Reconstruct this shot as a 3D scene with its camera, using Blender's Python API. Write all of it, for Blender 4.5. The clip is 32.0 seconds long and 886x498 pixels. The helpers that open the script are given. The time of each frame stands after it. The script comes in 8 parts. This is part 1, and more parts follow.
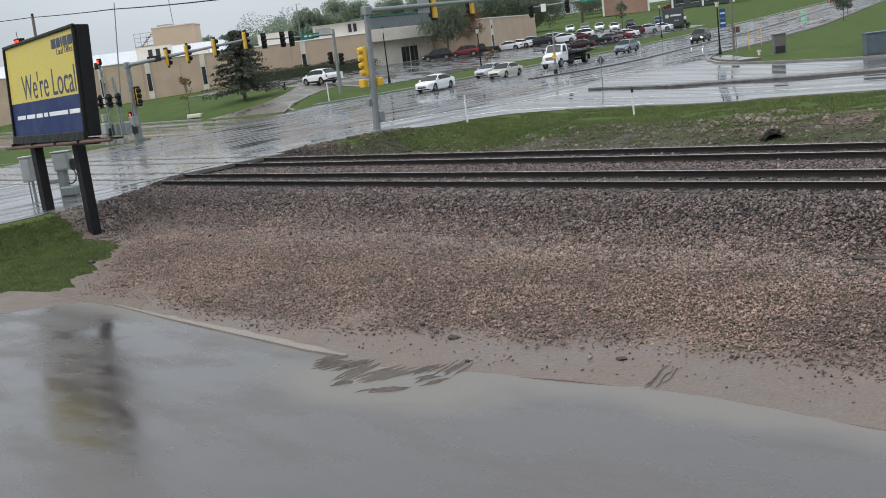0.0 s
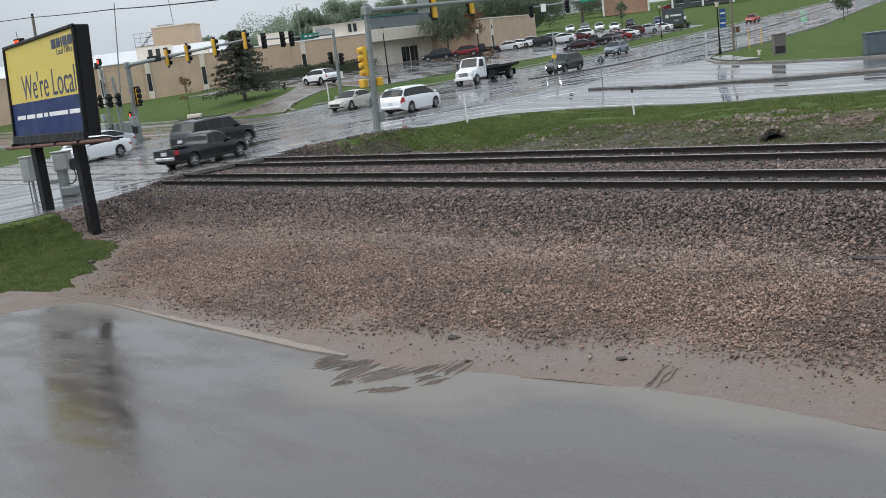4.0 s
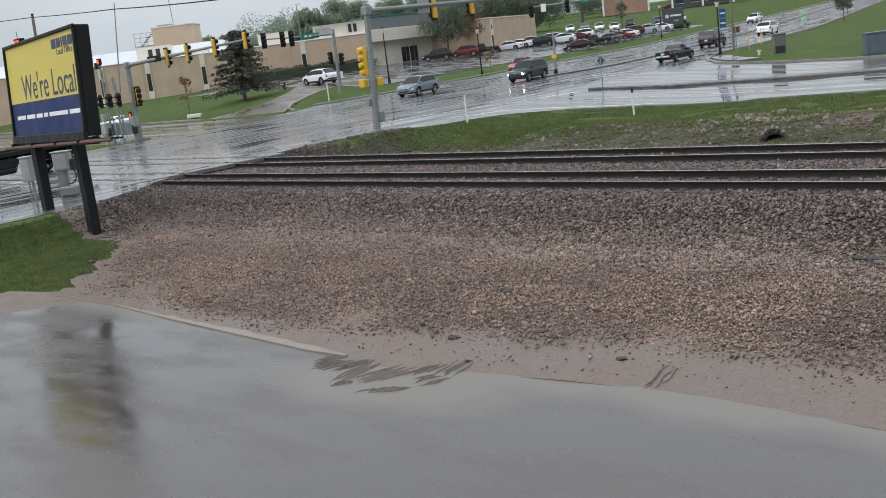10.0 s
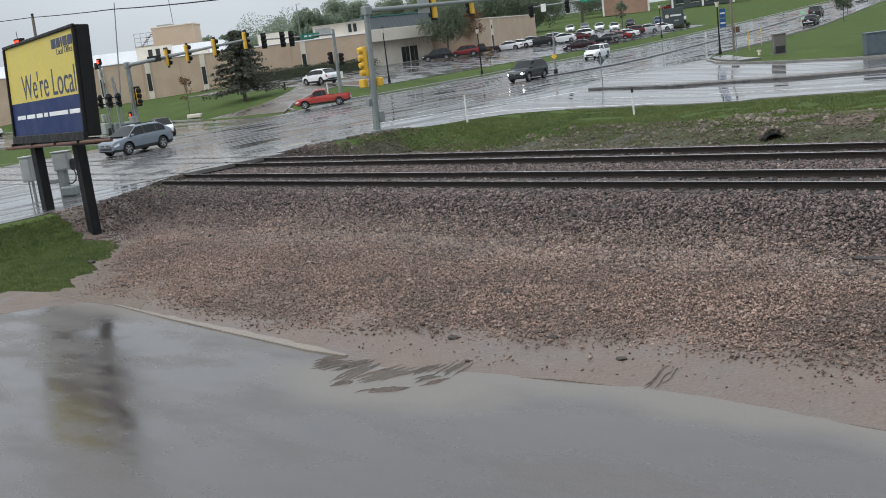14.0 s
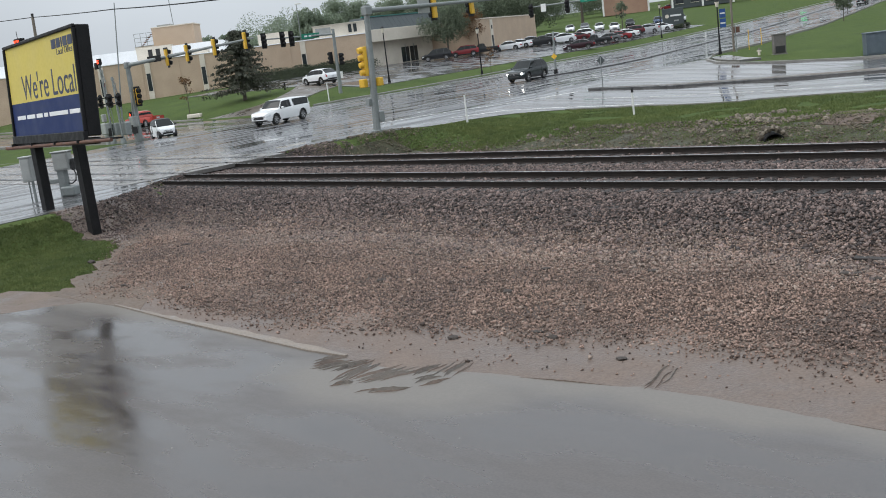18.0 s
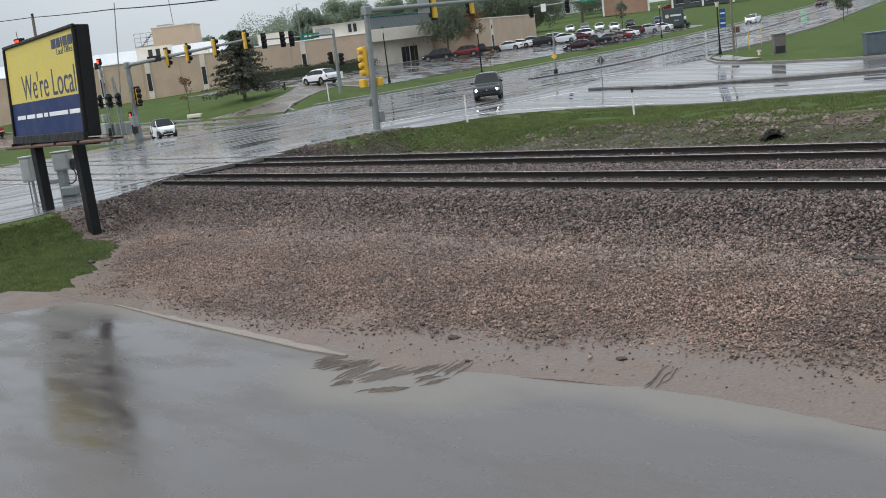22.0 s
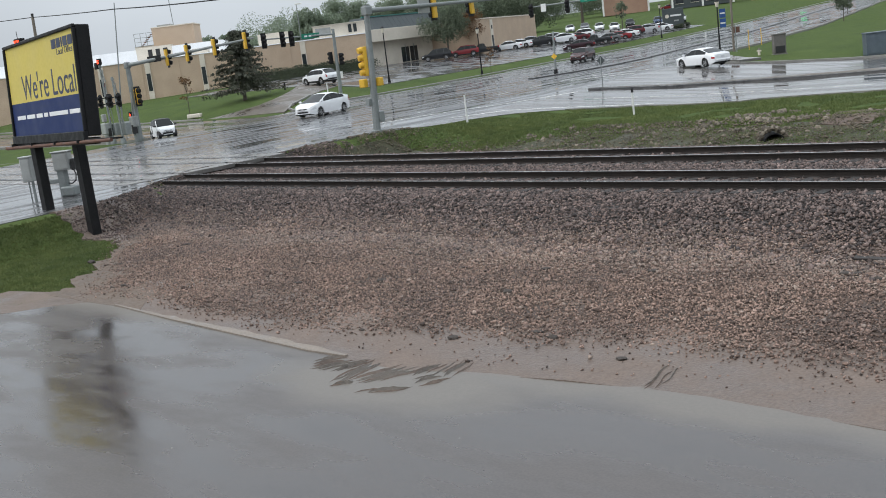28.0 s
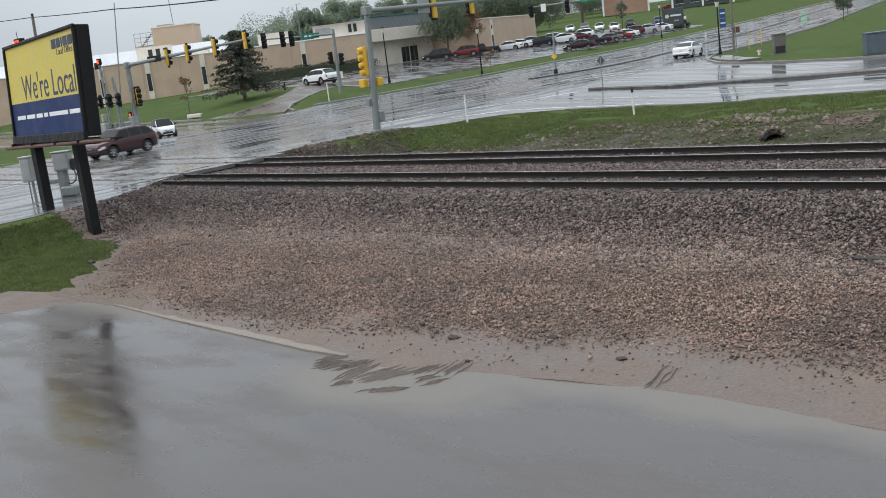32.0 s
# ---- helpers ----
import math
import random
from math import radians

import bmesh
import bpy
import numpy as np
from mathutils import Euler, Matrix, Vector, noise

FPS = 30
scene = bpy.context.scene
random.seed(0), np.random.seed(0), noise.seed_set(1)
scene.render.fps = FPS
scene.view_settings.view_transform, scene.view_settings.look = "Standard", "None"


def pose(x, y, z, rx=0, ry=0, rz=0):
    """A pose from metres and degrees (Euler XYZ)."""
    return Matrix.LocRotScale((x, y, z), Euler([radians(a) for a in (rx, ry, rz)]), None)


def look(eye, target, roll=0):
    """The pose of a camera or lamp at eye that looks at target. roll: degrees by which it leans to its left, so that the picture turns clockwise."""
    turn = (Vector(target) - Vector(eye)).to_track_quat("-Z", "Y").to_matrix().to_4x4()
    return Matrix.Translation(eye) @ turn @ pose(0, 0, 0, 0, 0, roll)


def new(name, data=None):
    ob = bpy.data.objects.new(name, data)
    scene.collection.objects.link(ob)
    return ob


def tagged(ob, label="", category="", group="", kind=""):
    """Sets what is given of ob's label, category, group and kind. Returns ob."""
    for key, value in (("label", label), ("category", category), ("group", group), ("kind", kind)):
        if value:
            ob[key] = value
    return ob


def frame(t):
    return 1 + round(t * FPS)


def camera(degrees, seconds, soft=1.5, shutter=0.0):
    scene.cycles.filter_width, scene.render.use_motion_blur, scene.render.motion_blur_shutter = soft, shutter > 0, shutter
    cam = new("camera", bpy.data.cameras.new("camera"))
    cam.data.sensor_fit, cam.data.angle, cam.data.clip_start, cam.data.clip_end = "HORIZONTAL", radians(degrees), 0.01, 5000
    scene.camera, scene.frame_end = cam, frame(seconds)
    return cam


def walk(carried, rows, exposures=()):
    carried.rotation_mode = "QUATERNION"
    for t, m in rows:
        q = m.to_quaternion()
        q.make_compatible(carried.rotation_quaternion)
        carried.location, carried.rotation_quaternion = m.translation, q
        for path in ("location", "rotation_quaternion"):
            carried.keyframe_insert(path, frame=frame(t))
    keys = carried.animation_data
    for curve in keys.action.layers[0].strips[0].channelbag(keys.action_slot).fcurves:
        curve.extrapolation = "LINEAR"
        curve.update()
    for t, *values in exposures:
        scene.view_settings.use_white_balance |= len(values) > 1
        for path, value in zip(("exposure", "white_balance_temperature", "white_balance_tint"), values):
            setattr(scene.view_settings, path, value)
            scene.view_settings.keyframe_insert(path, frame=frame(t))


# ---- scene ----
import collections

cam = camera(45.928, 32.0, soft=0.95, shutter=0.4)
EYE = Vector((0.0, -21.3, 3.867))
YAW, PITCH = radians(-44.632), radians(11.109)
AIM = EYE + Vector((math.sin(YAW) * math.cos(PITCH), math.cos(YAW) * math.cos(PITCH), -math.sin(PITCH)))
walk(cam, [(0.0, look(EYE, AIM, -7.199)), (32.0, look(EYE, AIM, -7.199))], exposures=[(0.0, 0.0), (32.0, 0.0)])

# ---- light: an even overcast sky with a faint, wide sun ----
world = bpy.data.worlds.new("overcast_sky")
scene.world = world
world.use_nodes = True
wn, wl = world.node_tree.nodes, world.node_tree.links
wn.clear()
sky = wn.new("ShaderNodeTexSky")
sky.sky_type, sky.sun_disc = "NISHITA", False
sky.sun_elevation, sky.sun_rotation = radians(48), radians(200)
sky.dust_density, sky.air_density = 3.0, 1.0
grey = wn.new("ShaderNodeHueSaturation")
grey.inputs["Saturation"].default_value = 0.22
even = wn.new("ShaderNodeMix")
even.data_type = "RGBA"
even.inputs[0].default_value = 0.72
even.inputs[7].default_value = (7.15, 7.85, 8.6, 1)
cloud = wn.new("ShaderNodeTexNoise")
cloud.inputs["Scale"].default_value, cloud.inputs["Detail"].default_value = 3.0, 5
soft_cloud = wn.new("ShaderNodeMapRange")
soft_cloud.inputs[1].default_value, soft_cloud.inputs[2].default_value = 0.3, 0.7
soft_cloud.inputs[3].default_value, soft_cloud.inputs[4].default_value = 0.9, 1.08
# an overcast sky is brighter overhead than at the horizon
coord = wn.new("ShaderNodeTexCoord")
split = wn.new("ShaderNodeSeparateXYZ")
zenith = wn.new("ShaderNodeMapRange")
zenith.inputs[1].default_value, zenith.inputs[2].default_value = 0.05, 1.0
zenith.inputs[3].default_value, zenith.inputs[4].default_value = 0.96, 2.35
both = wn.new("ShaderNodeMath")
both.operation = "MULTIPLY"
wl.new(coord.outputs["Generated"], split.inputs[0])
wl.new(split.outputs[2], zenith.inputs[0])
tint = wn.new("ShaderNodeVectorMath")
tint.operation = "SCALE"
back = wn.new("ShaderNodeBackground")
back.inputs[1].default_value = 0.104
wout = wn.new("ShaderNodeOutputWorld")
wl.new(sky.outputs[0], grey.inputs["Color"])
wl.new(grey.outputs[0], even.inputs[6])
wl.new(cloud.outputs[0], soft_cloud.inputs[0])
wl.new(even.outputs[2], tint.inputs[0])
wl.new(soft_cloud.outputs[0], both.inputs[0])
wl.new(zenith.outputs[0], both.inputs[1])
wl.new(both.outputs[0], tint.inputs[3])
wl.new(tint.outputs[0], back.inputs[0])
wl.new(back.outputs[0], wout.inputs[0])
sun = new("sun", bpy.data.lights.new("sun", "SUN"))
sun.data.energy, sun.data.angle, sun.data.color = 1.0, radians(40), (1.0, 0.97, 0.93)
sun.matrix_world = look((0, 0, 60), (30, 40, 0))


# ---- materials ----
def material(name, low, high, rough=(0.6, 0.8), scale=4.0, fine=40.0, bump=0.15, metal=0.0, stretch=(1, 1, 1), depth=0.02, ior=1.45, vary=0.0, island=0.0, spec=0.5, sharp=0.14):
    """Two scales of noise drive colour, roughness and relief; vary: spread of brightness from object to object, island: from piece to piece."""
    m = bpy.data.materials.new(name)
    m.use_nodes = True
    n, k = m.node_tree.nodes, m.node_tree.links
    b = n["Principled BSDF"]
    tc = n.new("ShaderNodeTexCoord")
    mp = n.new("ShaderNodeMapping")
    mp.inputs["Scale"].default_value = stretch
    k.new(tc.outputs["Object"], mp.inputs["Vector"])
    a, f = n.new("ShaderNodeTexNoise"), n.new("ShaderNodeTexNoise")
    a.inputs["Scale"].default_value, a.inputs["Detail"].default_value = scale, 6
    f.inputs["Scale"].default_value, f.inputs["Detail"].default_value = fine, 4
    k.new(mp.outputs[0], a.inputs["Vector"])
    k.new(tc.outputs["Object"], f.inputs["Vector"])
    both = n.new("ShaderNodeMath")
    both.operation = "MULTIPLY_ADD"
    k.new(f.outputs[0], both.inputs[0])
    both.inputs[1].default_value = 0.5
    half = n.new("ShaderNodeMath")
    half.operation = "MULTIPLY"
    half.inputs[1].default_value = 0.5
    k.new(a.outputs[0], half.inputs[0])
    k.new(half.outputs[0], both.inputs[2])
    ramp = n.new("ShaderNodeMapRange")
    ramp.inputs[1].default_value, ramp.inputs[2].default_value = 0.5 - sharp, 0.5 + sharp
    k.new(both.outputs[0], ramp.inputs[0])
    mix = n.new("ShaderNodeMix")
    mix.data_type = "RGBA"
    mix.inputs[6].default_value, mix.inputs[7].default_value = (*low, 1), (*high, 1)
    k.new(ramp.outputs[0], mix.inputs[0])
    colour = mix.outputs[2]
    for amount, node, socket in ((vary, "ShaderNodeObjectInfo", "Random"), (island, "ShaderNodeNewGeometry", "Random Per Island")):
        if amount:
            src = n.new(node)
            mr = n.new("ShaderNodeMapRange")
            mr.inputs[3].default_value, mr.inputs[4].default_value = 1 - amount, 1 + amount
            sc = n.new("ShaderNodeVectorMath")
            sc.operation = "SCALE"
            k.new(src.outputs[socket], mr.inputs[0])
            k.new(colour, sc.inputs[0])
            k.new(mr.outputs[0], sc.inputs[3])
            colour = sc.outputs[0]
    k.new(colour, b.inputs["Base Color"])
    rr = n.new("ShaderNodeMapRange")
    rr.inputs[1].default_value, rr.inputs[2].default_value = 0.5 - sharp * 0.857, 0.5 + sharp * 0.857
    rr.inputs[3].default_value, rr.inputs[4].default_value = rough
    k.new(a.outputs[0], rr.inputs[0])
    k.new(rr.outputs[0], b.inputs["Roughness"])
    b.inputs["Metallic"].default_value, b.inputs["IOR"].default_value = metal, ior
    b.inputs["Specular IOR Level"].default_value = spec
    if bump:
        bn = n.new("ShaderNodeBump")
        bn.inputs["Strength"].default_value, bn.inputs["Distance"].default_value = bump, depth
        k.new(f.outputs[0], bn.inputs["Height"])
        k.new(bn.outputs[0], b.inputs["Normal"])
    return m


def glow(name, colour, strength):
    m = bpy.data.materials.new(name)
    m.use_nodes = True
    b = m.node_tree.nodes["Principled BSDF"]
    b.inputs["Base Color"].default_value = (*colour, 1)
    b.inputs["Emission Color"].default_value = (*colour, 1)
    b.inputs["Emission Strength"].default_value = strength
    return m


def paint(name, c, rough=0.13):
    return material(name, [v * 0.93 for v in c], [min(1, v * 1.04) for v in c], (rough, rough + 0.10), 3, 60, 0.0)


M_GRASS = material("wet_grass", (0.046, 0.072, 0.022), (0.092, 0.125, 0.042), (0.85, 1.0), 0.35, 7, 1.0, depth=0.12, spec=0.08)
M_BLADE = material("grass_blades", (0.084, 0.118, 0.035), (0.155, 0.185, 0.064), (0.55, 0.85), 0.5, 2, 0, island=0.16)
M_ROAD = material("wet_asphalt", (0.13, 0.13, 0.132), (0.024, 0.024, 0.026), (0.05, 0.42), 1.9, 12, 0.03, stretch=(1.0, 0.075, 1), depth=0.01, ior=1.85, sharp=0.07)
M_STREET = material("wet_street_asphalt", (0.06, 0.058, 0.057), (0.14, 0.132, 0.125), (0.04, 0.27), 1.2, 12, 0.03, stretch=(0.09, 1.0, 1), depth=0.01, ior=1.55, sharp=0.10)
M_LOT = material("wet_lot_asphalt", (0.05, 0.05, 0.052), (0.10, 0.10, 0.10), (0.08, 0.34), 0.5, 20, 0.04, depth=0.01, ior=1.7, sharp=0.1)
M_PAVE = material("foreground_asphalt", (0.032, 0.0255, 0.023), (0.080, 0.066, 0.058), (0.14, 0.40), 0.8, 34, 0.06, stretch=(0.6, 1.3, 1), depth=0.004, ior=1.7)


def silty(m, sand_low, sand_high, y0, y1):
    """Lets fine tan silt lie on a wet surface, thick at y1 and thinning out towards y0, in drifts."""
    n, k = m.node_tree.nodes, m.node_tree.links
    b = n["Principled BSDF"]
    tc, sep = n.new("ShaderNodeTexCoord"), n.new("ShaderNodeSeparateXYZ")
    k.new(tc.outputs["Object"], sep.inputs[0])
    near = n.new("ShaderNodeMapRange")
    near.inputs[1].default_value, near.inputs[2].default_value = y0, y1
    k.new(sep.outputs[1], near.inputs[0])
    drift = n.new("ShaderNodeTexNoise")
    drift.inputs["Scale"].default_value, drift.inputs["Detail"].default_value = 0.55, 7
    k.new(tc.outputs["Object"], drift.inputs["Vector"])
    # a fan of silt spread over the asphalt where tyres dragged it out
    place = n.new("ShaderNodeMapping")
    place.inputs["Location"].default_value, place.inputs["Scale"].default_value = (11.1 / 3.0, 11.5 / 1.9, 0), (1 / 3.0, 1 / 1.9, 0)
    k.new(tc.outputs["Object"], place.inputs["Vector"])
    reach = n.new("ShaderNodeVectorMath")
    reach.operation = "LENGTH"
    k.new(place.outputs[0], reach.inputs[0])
    fan = n.new("ShaderNodeMapRange")
    fan.inputs[1].default_value, fan.inputs[2].default_value = 1.0, 0.35
    k.new(reach.outputs["Value"], fan.inputs[0])
    most = n.new("ShaderNodeMath")
    most.operation = "MAXIMUM"
    k.new(near.outputs[0], most.inputs[0])
    k.new(fan.outputs[0], most.inputs[1])
    add = n.new("ShaderNodeMath")
    add.operation = "MULTIPLY_ADD"
    add.inputs[1].default_value = 0.75
    k.new(most.outputs[0], add.inputs[0])
    k.new(drift.outputs[0], add.inputs[2])
    cover = n.new("ShaderNodeMapRange")
    cover.inputs[1].default_value, cover.inputs[2].default_value = 0.72, 1.15
    k.new(add.outputs[0], cover.inputs[0])
    grain = n.new("ShaderNodeTexNoise")
    grain.inputs["Scale"].default_value, grain.inputs["Detail"].default_value = 18, 5
    k.new(tc.outputs["Object"], grain.inputs["Vector"])
    sand = n.new("ShaderNodeMix")
    sand.data_type = "RGBA"
    sand.inputs[6].default_value, sand.inputs[7].default_value = (*sand_low, 1), (*sand_high, 1)
    k.new(grain.outputs[0], sand.inputs[0])
    for socket, value in (("Base Color", sand.outputs[2]), ("Roughness", 0.42)):
        old = b.inputs[socket].links[0].from_socket
        mix = n.new("ShaderNodeMix")
        mix.data_type = "RGBA" if socket == "Base Color" else "FLOAT"
        i, j, o = (6, 7, 2) if socket == "Base Color" else (2, 3, 0)
        k.new(cover.outputs[0], mix.inputs[0])
        k.new(old, mix.inputs[i])
        if socket == "Base Color":
            k.new(value, mix.inputs[j])
        else:
            mix.inputs[j].default_value = value
        k.new(mix.outputs[o], b.inputs[socket])
    return m


silty(M_PAVE, (0.098, 0.085, 0.070), (0.155, 0.134, 0.112), -11.6, -10.5)
M_CONC = material("wet_concrete", (0.11, 0.105, 0.098), (0.19, 0.18, 0.168), (0.05, 0.38), 0.5, 25, 0.06, depth=0.006)
M_DRIVE = material("drive_concrete", (0.075, 0.063, 0.05), (0.14, 0.118, 0.096), (0.22, 0.6), 0.5, 25, 0.06, depth=0.006)
M_KERB = material("kerb_concrete", (0.15, 0.147, 0.135), (0.27, 0.26, 0.24), (0.4, 0.7), 2, 30, 0.1)
M_LIP = material("pale_sand_lip", (0.1605, 0.136, 0.1133), (0.2568, 0.218, 0.1824), (0.4, 0.7), 2, 25, 0.3)
M_DARKKERB = material("dark_wet_kerb", (0.06, 0.06, 0.062), (0.11, 0.108, 0.105), (0.25, 0.5), 2, 30, 0.1)
M_SAND = material("wet_sand", (0.1017, 0.076, 0.0614), (0.1766, 0.134, 0.1085), (0.35, 0.75), 0.9, 22, 0.5, depth=0.03)
# brown bed kept darker than its stones, painting the shade of the gaps
M_GRAVEL = material("brown_shaded_gravel_bed", (0.060, 0.044, 0.035), (0.148, 0.107, 0.086), (0.6, 0.9), 0.8, 30, 0.9, depth=0.05)
# near-black bed colour stands in for shade in the gaps between ballast stones
M_BALLASTBED = material("shaded_ballast_bed", (0.015, 0.012, 0.0106), (0.0535, 0.043, 0.0384), (0.6, 0.9), 1.5, 22, 1.0, depth=0.06)
M_STONE = material("ballast_stone", (0.0385, 0.027, 0.024), (0.1872, 0.138, 0.121), (0.45, 0.8), 6.0, 30, 0.2, island=0.9)
M_STONE_PALE = material("pale_gravel_stone", (0.1391, 0.105, 0.0864), (0.3049, 0.24, 0.1968), (0.5, 0.85), 0.35, 30, 0.2, island=0.6)
M_STONE_RED = material("gravel_stone", (0.108, 0.071, 0.056), (0.252, 0.174, 0.138), (0.5, 0.85), 0.35, 30, 0.2, island=0.8)
M_RIPRAP = material("riprap_stone", (0.062, 0.051, 0.037), (0.215, 0.180, 0.135), (0.5, 0.85), 3, 20, 0.4, vary=0.5)
M_RAIL = material("rail_steel", (0.012, 0.010, 0.009), (0.03, 0.024, 0.021), (0.6, 0.85), 3, 40, 0.2, spec=0.25)
M_RAILTOP = material("polished_rail_head", (0.45, 0.44, 0.43), (0.6, 0.59, 0.58), (0.16, 0.3), 3, 40, 0.0, metal=1.0)
M_TIE = material("creosoted_timber", (0.016, 0.014, 0.013), (0.042, 0.035, 0.031), (0.55, 0.8), 6, 60, 0.3, stretch=(6, 1, 1), vary=0.25)
M_LINE = material("worn_white_line", (0.55, 0.55, 0.53), (0.78, 0.78, 0.76), (0.15, 0.45), 3, 12, 0.0)
M_STEEL = material("galvanised_steel", (0.18, 0.198, 0.195), (0.27, 0.288, 0.285), (0.5, 0.7), 3, 20, 0.05, metal=0.2)
M_BROWNBOX = material("brown_grey_cabinet", (0.10, 0.092, 0.085), (0.16, 0.148, 0.138), (0.45, 0.65), 3, 30, 0.05)
M_GREYBOX = material("grey_enamel_box", (0.27, 0.28, 0.27), (0.36, 0.37, 0.36), (0.35, 0.55), 3, 30, 0.05)
M_BLACK = material("black_painted_steel", (0.010, 0.010, 0.011), (0.020, 0.020, 0.021), (0.45, 0.65), 4, 30, 0.1, spec=0.2)
M_CLOD = material("dark_clod", (0.03, 0.024, 0.02), (0.075, 0.06, 0.05), (0.6, 0.9), 6, 30, 0.5)
M_YELLOWSIG = material("signal_yellow", (0.62, 0.36, 0.03), (0.78, 0.47, 0.05), (0.35, 0.55), 4, 30, 0.05)
M_LENS_OFF = material("dark_lens", (0.02, 0.02, 0.02), (0.04, 0.035, 0.03), (0.15, 0.3), 4, 30, 0)
M_RED_ON = glow("red_lamp", (1.0, 0.06, 0.02), 3.0)
M_GREEN_ON = glow("green_sign_lamp", (0.05, 0.8, 0.25), 0.7)
M_WHITEPOST = material("white_plastic", (0.62, 0.62, 0.6), (0.76, 0.76, 0.74), (0.4, 0.6), 4, 30, 0.05)
M_GREENSIGN = material("green_sign_face", (0.0, 0.16, 0.10), (0.01, 0.22, 0.14), (0.35, 0.5), 4, 30, 0)
M_BLUESIGN = material("blue_banner", (0.02, 0.06, 0.2), (0.03, 0.09, 0.28), (0.4, 0.6), 4, 30, 0)
M_BRICK = material("tan_brick_wall", (0.40, 0.30, 0.215), (0.52, 0.40, 0.295), (0.7, 0.9), 0.5, 12, 0.2, depth=0.02)
M_CREAM = material("cream_render", (0.55, 0.50, 0.42), (0.70, 0.64, 0.55), (0.6, 0.85), 0.8, 15, 0.1)
M_WHITEROOF = material("white_roof_membrane", (0.72, 0.73, 0.74), (0.85, 0.86, 0.87), (0.3, 0.6), 0.6, 10, 0.05)
M_MANSARD = material("dark_metal_roofing", (0.045, 0.056, 0.058), (0.075, 0.088, 0.09), (0.55, 0.75), 0.8, 20, 0.1)
M_TEAL = material("teal_metal_trim", (0.03, 0.13, 0.12), (0.05, 0.18, 0.16), (0.4, 0.6), 2, 20, 0.0)
M_WINDOW = material("dark_window_glass", (0.015, 0.02, 0.022), (0.03, 0.036, 0.04), (0.03, 0.1), 2, 10, 0)
M_REDBRICK = material("far_brick", (0.30, 0.18, 0.13), (0.40, 0.26, 0.19), (0.7, 0.9), 0.5, 12, 0.1)
M_BARK = material("bark", (0.05, 0.04, 0.032), (0.12, 0.10, 0.08), (0.7, 0.95), 5, 30, 0.6, stretch=(1, 1, 0.2))
# rain haze is put into these leaf colours: paled greens, the far one most
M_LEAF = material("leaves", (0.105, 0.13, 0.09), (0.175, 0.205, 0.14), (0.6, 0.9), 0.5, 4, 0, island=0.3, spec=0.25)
M_LEAF_HAZED = material("hazed_far_leaves", (0.20, 0.25, 0.175), (0.30, 0.345, 0.265), (0.7, 0.95), 0.2, 2, 0, island=0.16, spec=0.2)
M_LEAF_RUST = material("rusty_leaves", (0.12, 0.06, 0.025), (0.2, 0.11, 0.05), (0.5, 0.8), 0.5, 4, 0, island=0.4)
M_NEEDLE = material("pine_needles", (0.045, 0.05, 0.036), (0.095, 0.10, 0.07), (0.6, 0.9), 1.0, 8, 0, island=0.4)


def leafy(m, share=0.35):
    """Lets some light pass through thin leaves."""
    n, k = m.node_tree.nodes, m.node_tree.links
    b, out = n["Principled BSDF"], n["Material Output"]
    thin, mix = n.new("ShaderNodeBsdfTranslucent"), n.new("ShaderNodeMixShader")
    k.new(b.inputs["Base Color"].links[0].from_socket, thin.inputs["Color"])
    mix.inputs[0].default_value = share
    k.new(b.outputs[0], mix.inputs[1])
    k.new(thin.outputs[0], mix.inputs[2])
    k.new(mix.outputs[0], out.inputs["Surface"])


for leaf in (M_LEAF, M_LEAF_HAZED, M_LEAF_RUST, M_BLADE):
    leafy(leaf)
M_TYRE = material("tyre_rubber", (0.012, 0.012, 0.012), (0.025, 0.025, 0.025), (0.5, 0.7), 8, 40, 0.1)
M_RIM = material("alloy_rim", (0.42, 0.42, 0.43), (0.55, 0.55, 0.56), (0.25, 0.4), 5, 30, 0, metal=0.8)
M_GLASS = material("car_glass", (0.010, 0.012, 0.012), (0.018, 0.021, 0.021), (0.02, 0.07), 3, 20, 0, ior=1.33)
M_TRIM = material("black_plastic_trim", (0.015, 0.015, 0.016), (0.03, 0.03, 0.031), (0.4, 0.6), 5, 40, 0.05)
M_TAIL = material("tail_lens", (0.28, 0.012, 0.012), (0.38, 0.02, 0.018), (0.1, 0.2), 5, 40, 0)
M_HEAD = material("headlamp_lens", (0.5, 0.52, 0.54), (0.7, 0.72, 0.74), (0.05, 0.15), 5, 40, 0)
M_HEAD_ON = glow("lit_headlamp", (1.0, 0.97, 0.92), 9.0)
M_PLATE = material("plate_plain", (0.5, 0.52, 0.55), (0.65, 0.66, 0.68), (0.3, 0.5), 8, 40, 0)
M_SIGNYELLOW = material("billboard_yellow", (0.52, 0.42, 0.095), (0.58, 0.475, 0.12), (0.45, 0.6), 0.8, 8, 0, spec=0.25)
M_SIGNBLUE = material("billboard_blue", (0.009, 0.021, 0.088), (0.013, 0.028, 0.108), (0.45, 0.6), 0.8, 8, 0, spec=0.25)
M_NAVY = material("navy_lettering", (0.012, 0.02, 0.06), (0.016, 0.028, 0.075), (0.4, 0.5), 2, 20, 0)
M_WHITELET = material("white_lettering", (0.68, 0.68, 0.68), (0.76, 0.76, 0.76), (0.4, 0.5), 2, 20, 0)
M_RUSTBEAM = material("rusty_beam", (0.07, 0.03, 0.02), (0.15, 0.075, 0.05), (0.6, 0.85), 4, 30, 0.2)
